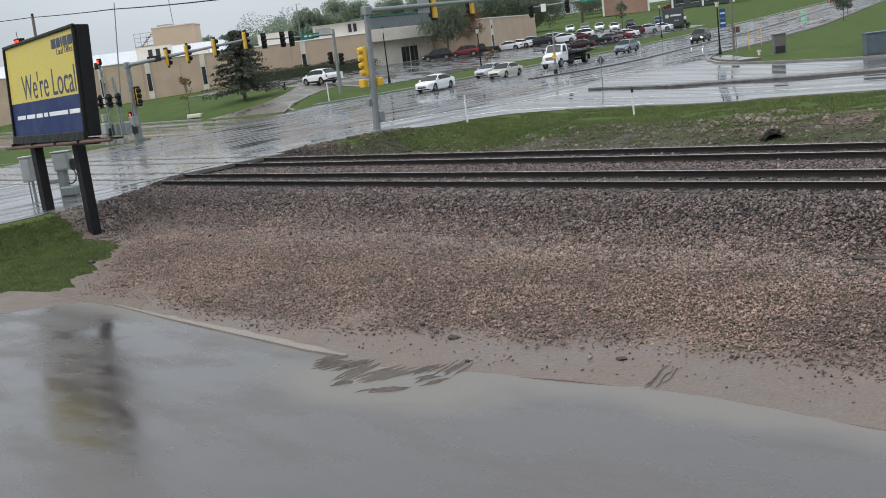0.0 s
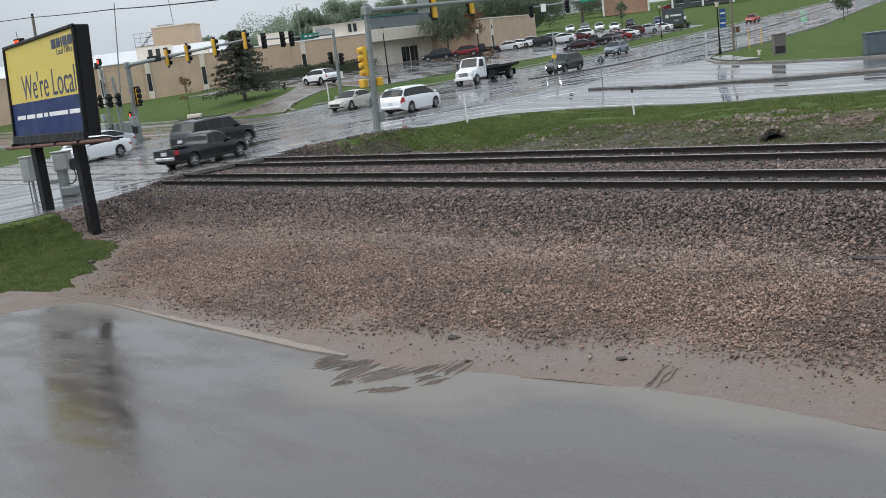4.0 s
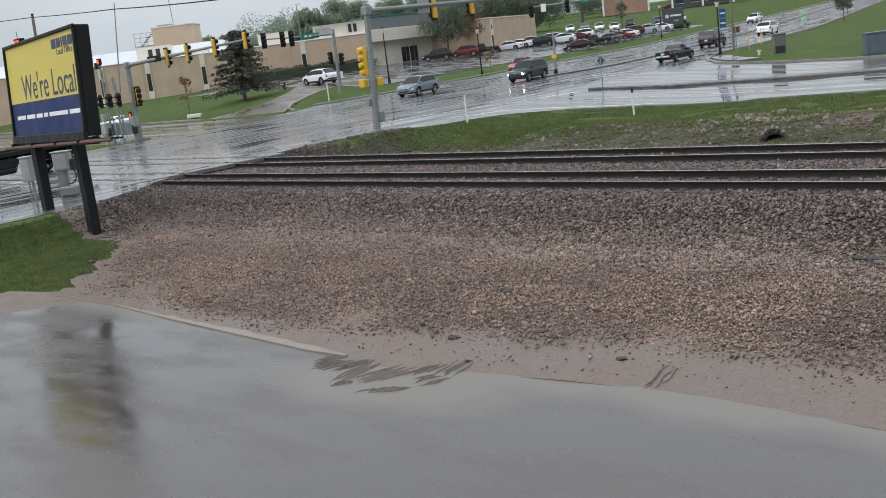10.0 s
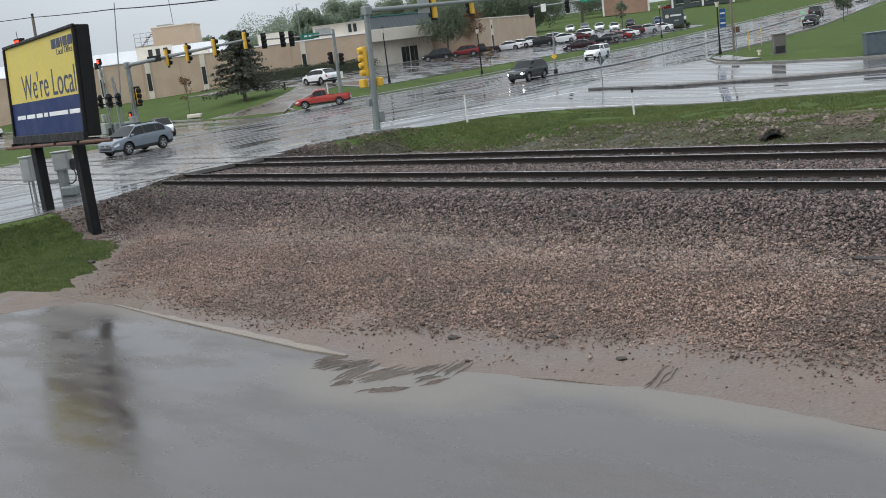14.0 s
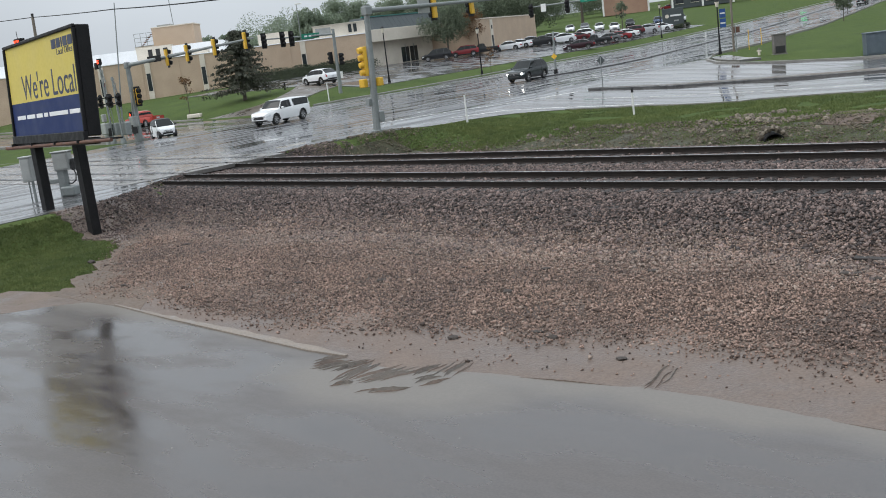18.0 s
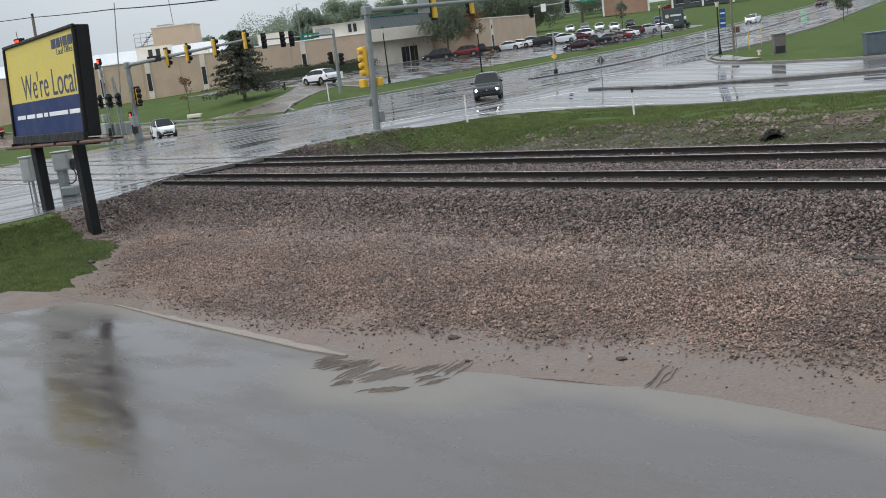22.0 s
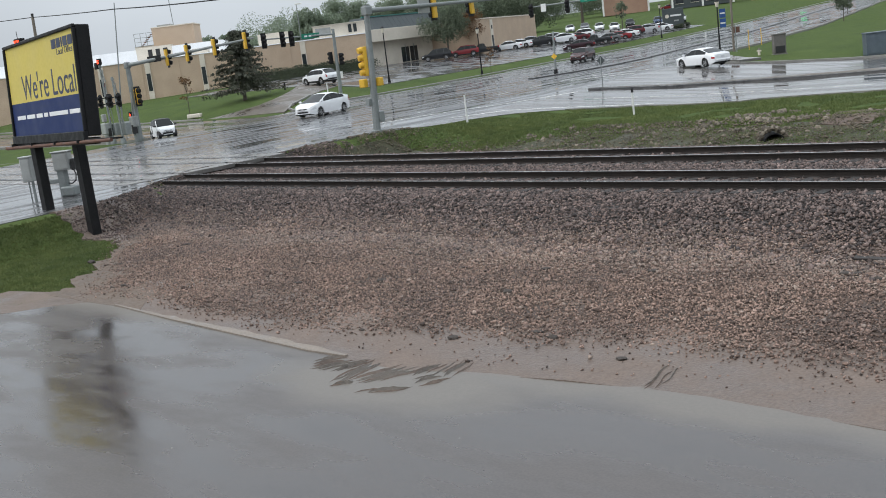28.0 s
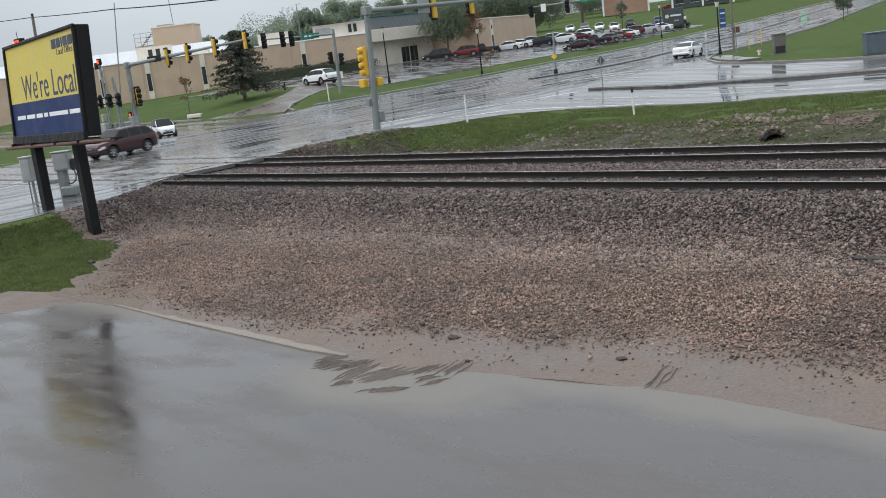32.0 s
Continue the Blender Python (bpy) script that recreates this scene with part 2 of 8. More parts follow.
M_RUBBLE = material("rubble_stone", (0.058, 0.048, 0.030), (0.175, 0.145, 0.10), (0.5, 0.85), 2, 20, 0.2, island=0.5)
M_GREYBLUE = material("blue_grey_enamel", (0.07, 0.09, 0.11), (0.11, 0.135, 0.16), (0.4, 0.6), 3, 30, 0.05)
M_SILT = material("dark_wet_silt", (0.098, 0.083, 0.070), (0.16, 0.136, 0.114), (0.25, 0.55), 2, 25, 0.3)
M_DITCH = material("ditch_soil", (0.026, 0.031, 0.012), (0.066, 0.060, 0.032), (0.6, 0.9), 0.9, 12, 0.7, depth=0.08)
M_SOIL = material("brown_soil", (0.095, 0.070, 0.052), (0.17, 0.130, 0.102), (0.55, 0.85), 1.2, 14, 0.7, depth=0.05)
M_RUSTSOIL = material("reddish_soil", (0.075, 0.05, 0.038), (0.145, 0.098, 0.076), (0.6, 0.9), 1.5, 14, 0.6, depth=0.05)
M_HEDGE = material("hedge_leaves", (0.03, 0.04, 0.02), (0.06, 0.075, 0.04), (0.5, 0.8), 1, 6, 0, island=0.4)
M_WOODPOLE = material("weathered_pole", (0.13, 0.11, 0.09), (0.22, 0.19, 0.16), (0.7, 0.9), 4, 30, 0.2, stretch=(1, 1, 0.15))


# ---- small builders ----
def finish(bm, name, mat, parent=None, label="", smooth_angle=False):
    me = bpy.data.meshes.new(name)
    bm.to_mesh(me)
    bm.free()
    me.materials.append(mat)
    if smooth_angle:
        for p in me.polygons:
            p.use_smooth = True
        me.set_sharp_from_angle(angle=radians(38))
    ob = new(name, me)
    if parent is not None:
        ob.parent = parent
    if label:
        ob["label"] = label
    return ob


def part(name, bm, mat, parent, label="", soft=False):
    return finish(bm, name, mat, parent, label, soft)


def empty(name, m=None):
    ob = new(name)
    ob.empty_display_size = 0.3
    if m is not None:
        ob.matrix_basis = m
    return ob


def add_box(bm, centre, size, m=None, bevel=0.0):
    r = bmesh.ops.create_cube(bm, size=1.0)
    vs = r["verts"]
    bmesh.ops.scale(bm, vec=size, verts=vs)
    if bevel:
        es = list({e for v in vs for e in v.link_edges})
        vs = list({v for f in bmesh.ops.bevel(bm, geom=es, offset=bevel, segments=1, affect="EDGES")["faces"] for v in f.verts} | {v for v in vs if v.is_valid})
    t = Matrix.Translation(centre)
    bmesh.ops.transform(bm, matrix=(m @ t) if m is not None else t, verts=vs)
    return bm


def box(centre, size, m=None, bevel=0.0):
    return add_box(bmesh.new(), centre, size, m, bevel)


def add_tube(bm, a, b, r0, r1=None, seg=10):
    a, b = Vector(a), Vector(b)
    r1 = r0 if r1 is None else r1
    way = b - a
    q = way.to_track_quat("Z", "Y").to_matrix()
    rings = []
    for p, r in ((a, r0), (b, r1)):
        rings.append([bm.verts.new(p + q @ Vector((r * math.cos(2 * math.pi * i / seg), r * math.sin(2 * math.pi * i / seg), 0))) for i in range(seg)])
    for i in range(seg):
        j = (i + 1) % seg
        bm.faces.new((rings[0][i], rings[0][j], rings[1][j], rings[1][i]))
    bm.faces.new(rings[0][::-1])
    bm.faces.new(rings[1])
    return bm


def tube(a, b, r0, r1=None, seg=10):
    return add_tube(bmesh.new(), a, b, r0, r1, seg)


def quads(name, verts, faces, mat, parent=None, label=""):
    me = bpy.data.meshes.new(name)
    me.from_pydata([tuple(v) for v in verts], [], faces)
    me.materials.append(mat)
    me.update()
    ob = new(name, me)
    if parent is not None:
        ob.parent = parent
    if label:
        ob["label"] = label
    return ob


def pane(corners, thick=0.012, out=None):
    """A thin slab on four corners, pushed out along its normal."""
    c = [Vector(p) for p in corners]
    nrm = (c[1] - c[0]).cross(c[2] - c[0]).normalized()
    if out is not None and nrm.dot(Vector(out)) < 0:
        nrm = -nrm
    bm = bmesh.new()
    lo = [bm.verts.new(p - nrm * 0.004) for p in c]
    hi = [bm.verts.new(p + nrm * thick) for p in c]
    bm.faces.new(hi)
    bm.faces.new(lo[::-1])
    for i in range(4):
        j = (i + 1) % 4
        bm.faces.new((lo[i], lo[j], hi[j], hi[i]))
    bmesh.ops.recalc_face_normals(bm, faces=bm.faces)
    return bm


def lettering(text, size, mat, parent, m, stretch=1.0):
    cu = bpy.data.curves.new("lettering", "FONT")
    cu.body, cu.size, cu.extrude, cu.align_x = text, size, 0.004, "LEFT"
    tmp = bpy.data.objects.new("lettering_tmp", cu)
    scene.collection.objects.link(tmp)
    me = bpy.data.meshes.new_from_object(tmp.evaluated_get(bpy.context.evaluated_depsgraph_get()))
    bpy.data.objects.remove(tmp)
    me.materials.clear()
    me.materials.append(mat)
    me.transform(m @ Matrix.Diagonal((stretch, 1, 1, 1)))
    ob = new("lettering", me)
    ob.parent = parent
    return ob


# ---- the lie of the land ----
CURB = [(20, -68.5), (33, -68.5), (41, -68.2), (48, -69.2), (59, -71), (78, -75.3), (99, -79.2), (117, -82.4), (138, -86.8), (159, -91.5), (182, -95.8), (222, -103.6), (350, -132.5), (900, -255)]


def lerp_table(v, table):
    if v <= table[0][0]:
        return table[0][1]
    for (a, p), (b, q) in zip(table, table[1:]):
        if v <= b:
            return p + (q - p) * (v - a) / (b - a)
    return table[-1][1]


def smooth(a, b, v):
    k = min(1.0, max(0.0, (v - a) / (b - a)))
    return k * k * (3 - 2 * k)


RISE = [(-400, 0), (100, 0), (160, 0.9), (240, 2.6), (330, 5.2), (450, 8.0), (900, 14.0)]
SOUTH = [(-60, 0.1), (-28, 0.0), (-22, -0.22), (-18, -0.47), (-15, -0.70), (-13.6, -0.80), (-12.6, -0.865), (-11.8, -0.91), (-11, -0.945), (-10.3, -0.96), (-9, -0.925), (-7, -0.85), (-3.6, -0.78), (-1.9, -0.36), (-1.1, -0.258), (7.0, -0.258), (8.6, -0.85), (9.8, -1.3), (11.0, -1.4), (12, -1.3), (18, -1.3)]


SHOULDER = [(-95, -23), (-35, -29), (-12, -32.3), (-4, -32.9), (-1.7, -34.2), (-0.6, -35.4), (0.6, -36.2), (2, -36.8), (4, -37.3), (13, -37.3), (18, -37.2)]


def ground_z(x, y):
    """Height of the ground: level streets, the lower strip along the tracks, the bank that rises to the west."""
    z = lerp_table(y, RISE)
    u = min(lerp_table(y, CURB) - x, y - 31.5)
    if u > 0:
        z += 1.3 * (1 - math.exp(-u / 10)) + 0.02 * min(u, 60)
    dip = 0.8 * smooth(-43, -27, x) * (1 - smooth(48, 66, y))
    dip += 0.4 * (1 - smooth(-68, -58, x)) * smooth(8, 13, y) * (1 - smooth(29, 36, y))
    if y >= 18:
        return z - dip
    edge = lerp_table(y, SHOULDER)
    cut = smooth(-2.6, -0.8, y) * (1 - smooth(7.0, 9.0, y))
    w = smooth(edge + 0.1 - 0.15 * cut, edge + 2.3 - 1.8 * cut, x)
    low = lerp_table(y, SOUTH)
    if y > 12:
        low += (-dip - low) * smooth(12, 18, y)
    return z * (1 - w) + low * w - dip * (1 - w) * smooth(12, 18, y)


# ---- ground and streets ----
def axis(stops):
    out = []
    for a, b, step in stops:
        n = max(1, round((b - a) / step))
        out += [a + (b - a) * i / n for i in range(n)]
    return out + [stops[-1][1]]


def sheet(name, xs, ys, mat, lift=0.0):
    verts = [(x, y, ground_z(x, y) + lift) for y in ys for x in xs]
    w = len(xs)
    faces = [(j * w + i, j * w + i + 1, (j + 1) * w + i + 1, (j + 1) * w + i) for j in range(len(ys) - 1) for i in range(w - 1)]
    ob = quads(name, verts, faces, mat)
    for p in ob.data.polygons:
        p.use_smooth = True
    return ob


def at_x(line, x):
    return lerp_table(x, [(p[0], p[1]) for p in line])


def strip(name, left, right, mat, lift=0.02, n=6, skirt=0.12, bumps=0.0, parent=None):
    """A band of surface between two polylines with equal numbers of points, laid on the ground, with a closed edge."""
    la, ra = [Vector((*p, 0)) for p in left], [Vector((*p, 0)) for p in right]
    verts, faces = [], []
    for a, b in zip(la, ra):
        for i in range(n + 1):
            p = a.lerp(b, i / n)
            verts.append((p.x, p.y, ground_z(p.x, p.y) + lift + (bumps * noise.noise(Vector((p.x * 0.8, p.y * 0.8, 3))) if bumps else 0)))
    w = n + 1
    for j in range(len(la) - 1):
        for i in range(n):
            faces.append((j * w + i, j * w + i + 1, (j + 1) * w + i + 1, (j + 1) * w + i))
    rim = [i for i in range(w)] + [j * w + n for j in range(1, len(la))] + [(len(la) - 1) * w + i for i in range(n - 1, -1, -1)] + [j * w for j in range(len(la) - 2, 0, -1)]
    base = len(verts)
    verts += [(verts[i][0], verts[i][1], verts[i][2] - skirt) for i in rim]
    for k in range(len(rim)):
        m = (k + 1) % len(rim)
        faces.append((rim[k], rim[m], base + m, base + k))
    ob = quads(name, verts, faces, mat, parent)
    bm = bmesh.new()
    bm.from_mesh(ob.data)
    bmesh.ops.recalc_face_normals(bm, faces=bm.faces)
    if sum(f.normal.z * f.calc_area() for f in bm.faces) < 0:
        bmesh.ops.reverse_faces(bm, faces=bm.faces)
    bm.to_mesh(ob.data)
    bm.free()
    return ob


def resample(line, step):
    out = []
    for a, b in zip(line, line[1:]):
        n = max(1, round(math.dist(a, b) / step))
        out += [(a[0] + (b[0] - a[0]) * i / n, a[1] + (b[1] - a[1]) * i / n) for i in range(n)]
    return out + [line[-1]]


def even_line(line, n):
    """n points at even steps along a polyline."""
    d = [0.0]
    for a, b in zip(line, line[1:]):
        d.append(d[-1] + math.dist(a, b))
    return [tuple(lerp_table(d[-1] * i / (n - 1), list(zip(d, [p[k] for p in line]))) for k in (0, 1)) for i in range(n)]


xs = axis([(-1600, -300, 130), (-300, -130, 10), (-130, -60, 2), (-60, -38, 1.0), (-38, -33, 0.25), (-33, -22, 0.4), (-22, -2, 1.0), (-2, 40, 3), (40, 300, 26), (300, 1600, 130)])
ys = axis([(-800, -60, 74), (-60, -24, 3), (-24, 20, 0.6), (20, 60, 2), (60, 200, 5), (200, 460, 13), (460, 1800, 134)])
ground = tagged(sheet("ground", xs, ys, M_GRASS), "wet green grass ground on gently rising land", "ground", kind="structure")

EAST = [(-95, -23), (-35, -29), (-12, -32.3), (-4, -32.9), (-1.7, -34.2), (-0.6, -35.4), (0.6, -36.2), (2, -36.8), (4, -37.3), (13, -37.3), (20, -37.2), (24, -36.2), (48, -40.5), (56, -43.5), (60, -45.0), (73, -47.3), (90, -52.4), (108, -56.6), (138, -65), (170, -74), (215, -83), (350, -112), (600, -165)]
WEST = [(-95, -41), (-20, -55), (0, -58.6), (10, -60.6), (16, -62.0), (17.5, -66), (31.5, -69), (33, -68.5), (41, -68.2), (48, -69.2), (59, -71), (78, -75.3), (99, -79.2), (117, -82.4), (138, -86.8), (159, -91.5), (182, -95.8), (222, -103.6), (350, -132.5), (600, -186)]
road_ys = axis([(-95, -20, 8), (-20, 30, 1.5), (30, 120, 2.5), (120, 240, 6), (240, 600, 30)])
road = tagged(strip("road", [(lerp_table(y, WEST), y) for y in road_ys], [(lerp_table(y, EAST), y) for y in road_ys], M_ROAD, 0.025, 14),
              "wet dark asphalt road with tyre tracks and glossy puddles", "road", kind="structure")
# the street to the east, split by an island, and the street to the west
SOUTH_KERB = [(-37.3, 14.5), (-36.9, 19.2), (-36.2, 21.5), (-34.1, 23.8), (-30.2, 25.9), (-25.1, 26.2), (-24.4, 26.9), (-21.7, 27.3), (-18.7, 27.6), (0, 29), (60, 32), (200, 36)]
NORTH_KERB = [(-42.8, 54.8), (-41.3, 51.6), (-38.9, 48.8), (-36.7, 48.2), (-34.9, 48.8), (-31.6, 49.9), (-27.4, 50.8), (-10, 52), (60, 53), (200, 55)]


street_east = tagged(strip("street_east", even_line(SOUTH_KERB[:9], 26) + even_line(SOUTH_KERB[9:], 12), even_line(NORTH_KERB[:7], 26) + even_line(NORTH_KERB[7:], 12), M_STREET, 0.03, 14),
                     "pale wet asphalt side street beside the tracks", "street", kind="structure")
wxs = axis([(-300, -120, 20), (-120, -66, 3)])
street_west = tagged(strip("street_west", [(x, 16.2) for x in wxs], [(x, 31.4) for x in wxs], M_STREET, 0.03, 8), "wet side street that leads west past the lawn", "street", kind="structure")
DRIVE_WEST = [(-79.4, 31.4), (-76.84, 33.2), (-75.9, 34.7), (-76.85, 37.7), (-80.3, 42.1), (-85.0, 47.0), (-92, 56)]
drive = tagged(strip("driveway", even_line(DRIVE_WEST, 14), even_line([(-69.0, 32.2), (-71.5, 36.0), (-75.0, 41), (-78.5, 47.0), (-80, 54.6)], 14), M_DRIVE, 0.045, 6),
               "wet brownish concrete driveway that climbs to the lot", "driveway", kind="structure")
lot_ys = axis([(46, 142, 3)])
lot = tagged(strip("parking_lot", [(-104.5 - max(0, (y - 90) * 0.42), y) for y in lot_ys], [(lerp_table(y, CURB) - 4.6, y) for y in lot_ys], M_LOT, 0.05, 12),
             "wet asphalt parking lot beside the low building", "parking lot", kind="structure")


# foreground: wet pavement, washed sand along its edge, gravel and ballast
PAVE = [(-60, -15.5), (-40, -14.0), (-26, -12.9), (-23.2, -12.1), (-22.9, -11.3), (-22.3, -10.5), (-21.1, -10.35), (-18.6, -10.6), (-16.4, -10.75), (-13.7, -10.95), (-11.6, -11.15), (-10.3, -10.75), (-8.7, -10.45), (-7.1, -10.2), (-5.5, -10.3), (-4.3, -10.35), (0, -10.5), (10, -10.6), (60, -11)]
pxs = axis([(-60, -26, 3), (-26, 0, 0.35), (0, 60, 6)])
pavement = tagged(strip("pavement", [(x, -60) for x in pxs], [(x, at_x(PAVE, x) + 0.06 * noise.noise(Vector((x * 2.2, 0, 5)))) for x in pxs], M_PAVE, 0.06, 90, 0.15),
                  "smooth wet grey asphalt pavement with a dull shine", "pavement", kind="structure")
sxs = axis([(-26, -4, 0.3), (-4, 40, 2)])
sand = tagged(strip("sand_wash", [(x, at_x(PAVE, x) - 0.05) for x in sxs], [(x, at_x(PAVE, x) + 2.3 + 0.4 * noise.noise(Vector((x * 0.5, 1, 2)))) for x in sxs], M_SAND, 0.06, 10, 0.1, 0.03),
              "damp tan sand washed along the pavement edge", "sand", kind="structure")
gxs = axis([(-33, 0, 0.5), (0, 60, 5)])
gravel = tagged(strip("gravel_strip", [(x, max(-10.8, at_x(PAVE, x)) + 0.95 + (max(0, -23 - x) * 0.75) + 0.35 * noise.noise(Vector((x * 0.7, 0, 11))) * smooth(0, 1.5, -22.5 - x)) for x in gxs], [(x, -2.3 + 0.3 * noise.noise(Vector((x * 0.9, 2, 0)))) for x in gxs], M_GRAVEL, 0.05, 24, 0.1, 0.03),
                "brown-red gravel strip below the railway", "gravel", kind="structure")
bxs = axis([(-37.1, 0, 0.3), (0, 120, 8)])
ballast = tagged(strip("ballast", [(x, max(-3.0, -2.2 + 1.25 * (-33.7 - x)) + 0.4 * noise.noise(Vector((x * 0.7, 4, 0)))) for x in bxs], [(x, 8.6 + 0.4 * noise.noise(Vector((x * 0.6, 8, 0)))) for x in bxs], M_BALLASTBED, 0.055, 40, 0.1, 0.03),
                 "grey crushed-stone railway ballast, its bed darkened as shade between stones", "ballast", kind="structure")


apron_xs = axis([(-36.2, -27.5, 0.12)])
apron_low = lambda x: -5.9 + 0.5 * noise.noise(Vector((x * 0.9, 6, 1))) + 0.4 * noise.noise(Vector((x * 3.3, 6, 4))) if x > -32.75 else (-4.0 + (-32.75 - x) * 2.4 if x > -33.85 else -1.4 + (-33.85 - x) * 1.4)
tagged(strip("gravel_apron", [(x, apron_low(x)) for x in apron_xs], [(x, max(-2.2, apron_low(x) + 1.2)) for x in apron_xs], M_SAND, 0.047, 10, 0.1, 0.02), "dirt and gravel apron beside the crossing", "gravel", kind="structure")

soil_ys = axis([(-10.45, -3.3, 0.12)])
lawn_edge = lambda y: -23.2 - (y + 10.3) / 0.9
tagged(strip("bare_soil", [(lawn_edge(y) - 0.35 - 0.5 * smooth(-8.0, -10.0, y) + 0.7 * noise.noise(Vector((3, y * 1.7, 2))) + 0.5 * noise.noise(Vector((5, y * 5.1, 2))), y) for y in soil_ys], [(lawn_edge(y) + 0.5 + 2.6 * smooth(-7.2, -9.4, y) + 0.5 * noise.noise(Vector((8, y * 0.8, 2))), y) for y in soil_ys], M_SOIL, 0.066, 10, 0.1, 0.02), "bare brown soil between the lawn and the gravel", "soil", kind="structure")


def scatter(name, n, area, size, mat, label, seed, flat=0.7, density=None, lift=0.075):
    """Many small rough stones, joined."""
    rng = np.random.default_rng(seed)
    base = np.array([(1, 0, 0), (-1, 0, 0), (0, 1, 0), (0, -1, 0), (0, 0, 1), (0, 0, -1)], float)
    tris = np.array([(0, 2, 4), (2, 1, 4), (1, 3, 4), (3, 0, 4), (2, 0, 5), (1, 2, 5), (3, 1, 5), (0, 3, 5)])
    pts = []
    while len(pts) < n:
        x, y = rng.uniform(area[0], area[1]), rng.uniform(area[2], area[3])
        if density is None or rng.random() < density(x, y):
            pts.append((x, y, ground_z(x, y) + lift))
    pts = np.array(pts)
    s = rng.uniform(size[0], size[1], (n, 1, 1)) * (1 + 0.9 * (rng.random((n, 1, 1)) > 0.93))
    v = base[None] * rng.uniform(0.6, 1.25, (n, 6, 1)) + rng.normal(0, 0.16, (n, 6, 3))
    v[..., 2] *= flat
    a = rng.uniform(0, 6.283, n)
    tilt = rng.normal(0, 0.35, n)
    x, y, z = v[..., 0].copy(), v[..., 1].copy(), v[..., 2].copy()
    ca, sa, ct, st = np.cos(a)[:, None], np.sin(a)[:, None], np.cos(tilt)[:, None], np.sin(tilt)[:, None]
    v[..., 0], v[..., 1] = ca * x - sa * y, sa * x + ca * y
    y = v[..., 1].copy()
    v[..., 1], v[..., 2] = ct * y - st * z, st * y + ct * z
    v = v * s + pts[:, None, :]
    f = (tris[None] + 6 * np.arange(n)[:, None, None]).reshape(-1, 3)
    me = bpy.data.meshes.new(name)
    me.vertices.add(n * 6)
    me.vertices.foreach_set("co", v.reshape(-1))
    me.loops.add(len(f) * 3)
    me.loops.foreach_set("vertex_index", f.reshape(-1).astype(np.int32))
    me.polygons.add(len(f))
    me.polygons.foreach_set("loop_start", np.arange(0, len(f) * 3, 3, dtype=np.int32))
    me.polygons.foreach_set("loop_total", np.full(len(f), 3, dtype=np.int32))
    me.update(calc_edges=True)
    me.materials.append(mat)
    return tagged(new(name, me), label, "stones", kind="stuff")


def in_view(x, y):
    """The wedge of ground that lies before the place where one stands."""
    a = math.degrees(math.atan2(x - 0.0, y + 21.3))
    return -73 < a < -15


def gravel_here(x, y):
    if not in_view(x, y):
        return 0
    edge = max(-10.8, at_x(PAVE, x)) + max(0, -23 - x) * 0.75
    east = smooth(-15.5, -11.5, x)
    k = smooth(edge + 0.25 + 0.75 * east, edge + 1.5 + 0.9 * east + 0.5 * noise.noise(Vector((x * 0.4, 0, 9))), y)
    thin = 0.2 + 0.45 * smooth(-7.5, -4.5, y) + (0.8 - 0.45 * smooth(-7.5, -4.5, y)) * smooth(0.0, 0.8 + 2.6 * smooth(-7.2, -9.4, y), x - lawn_edge(y) + 0.6 * noise.noise(Vector((x, y, 4))))
    return (0.02 + 0.98 * k * thin) * (0.65 + 0.35 * (noise.noise(Vector((x * 0.6, y * 0.9, 7))) > -0.2)) * (1 - 0.9 * smooth(-4.0, -1.9, y + 0.5 * noise.noise(Vector((x * 0.4, 1, 5))))) if y > edge + 0.25 else 0


def ballast_here(x, y):
    if not in_view(x, y) or x < lerp_table(y, EAST) + 0.12:
        return 0
    if y > 8.7 + 3.0 * (1 - smooth(-36.5, -26.0, x)) * abs(noise.noise(Vector((x * 0.9, y * 0.9, 7)))) * 2.0:
        return 0
    for r in (0.0, 1.505, 4.075, 5.58):
        if abs(y - r) < 0.09:
            return 0
    return 1.0 if y > -2.6 else max(0.0, 1 - (-2.6 - y) / (2.4 + 1.4 * noise.noise(Vector((x * 0.35, y * 0.3, 3)))))


scatter("ballast_stones", 118000, (-37.2, -2, -6.4, 12.8), (0.019, 0.047), M_STONE, "angular grey-brown ballast stones beside the rails", 3, flat=0.8, density=ballast_here)
scatter("gravel_stones", 118000, (-33.5, -2, -10.6, -1.9), (0.010, 0.027), M_STONE_RED, "brown and reddish gravel stones", 4, flat=0.8, density=gravel_here)


def pale_here(x, y):
    """A pale drift along the shoulder, and single light stones all over."""
    drift = 0.8 * smooth(1.9, 0.2, abs(y + 4.1 + 0.5 * noise.noise(Vector((x * 0.3, 1, 8)))))
    return (0.07 + drift * (0.4 + 0.6 * (noise.noise(Vector((x * 0.5, y * 0.9, 12))) > -0.1))) * gravel_here(x, min(y, -4.2))


scatter("pale_stones", 20000, (-31, -2, -9.6, -2.4), (0.013, 0.034), M_STONE_PALE, "pale tan stones in a drift along the gravel", 5, flat=0.8, density=pale_here)


def apron_here(x, y):
    return 0.15 + 0.85 * (noise.noise(Vector((x * 1.1, y * 1.1, 15))) > -0.05) if x > lerp_table(y, EAST) + 0.3 and y > apron_low(x) else 0


scatter("apron_stones", 9000, (-35.9, -28.5, -6.4, -1.2), (0.010, 0.028), M_STONE, "grey-brown gravel strewn over the apron by the billboard", 6, flat=0.8, density=apron_here, lift=0.06)


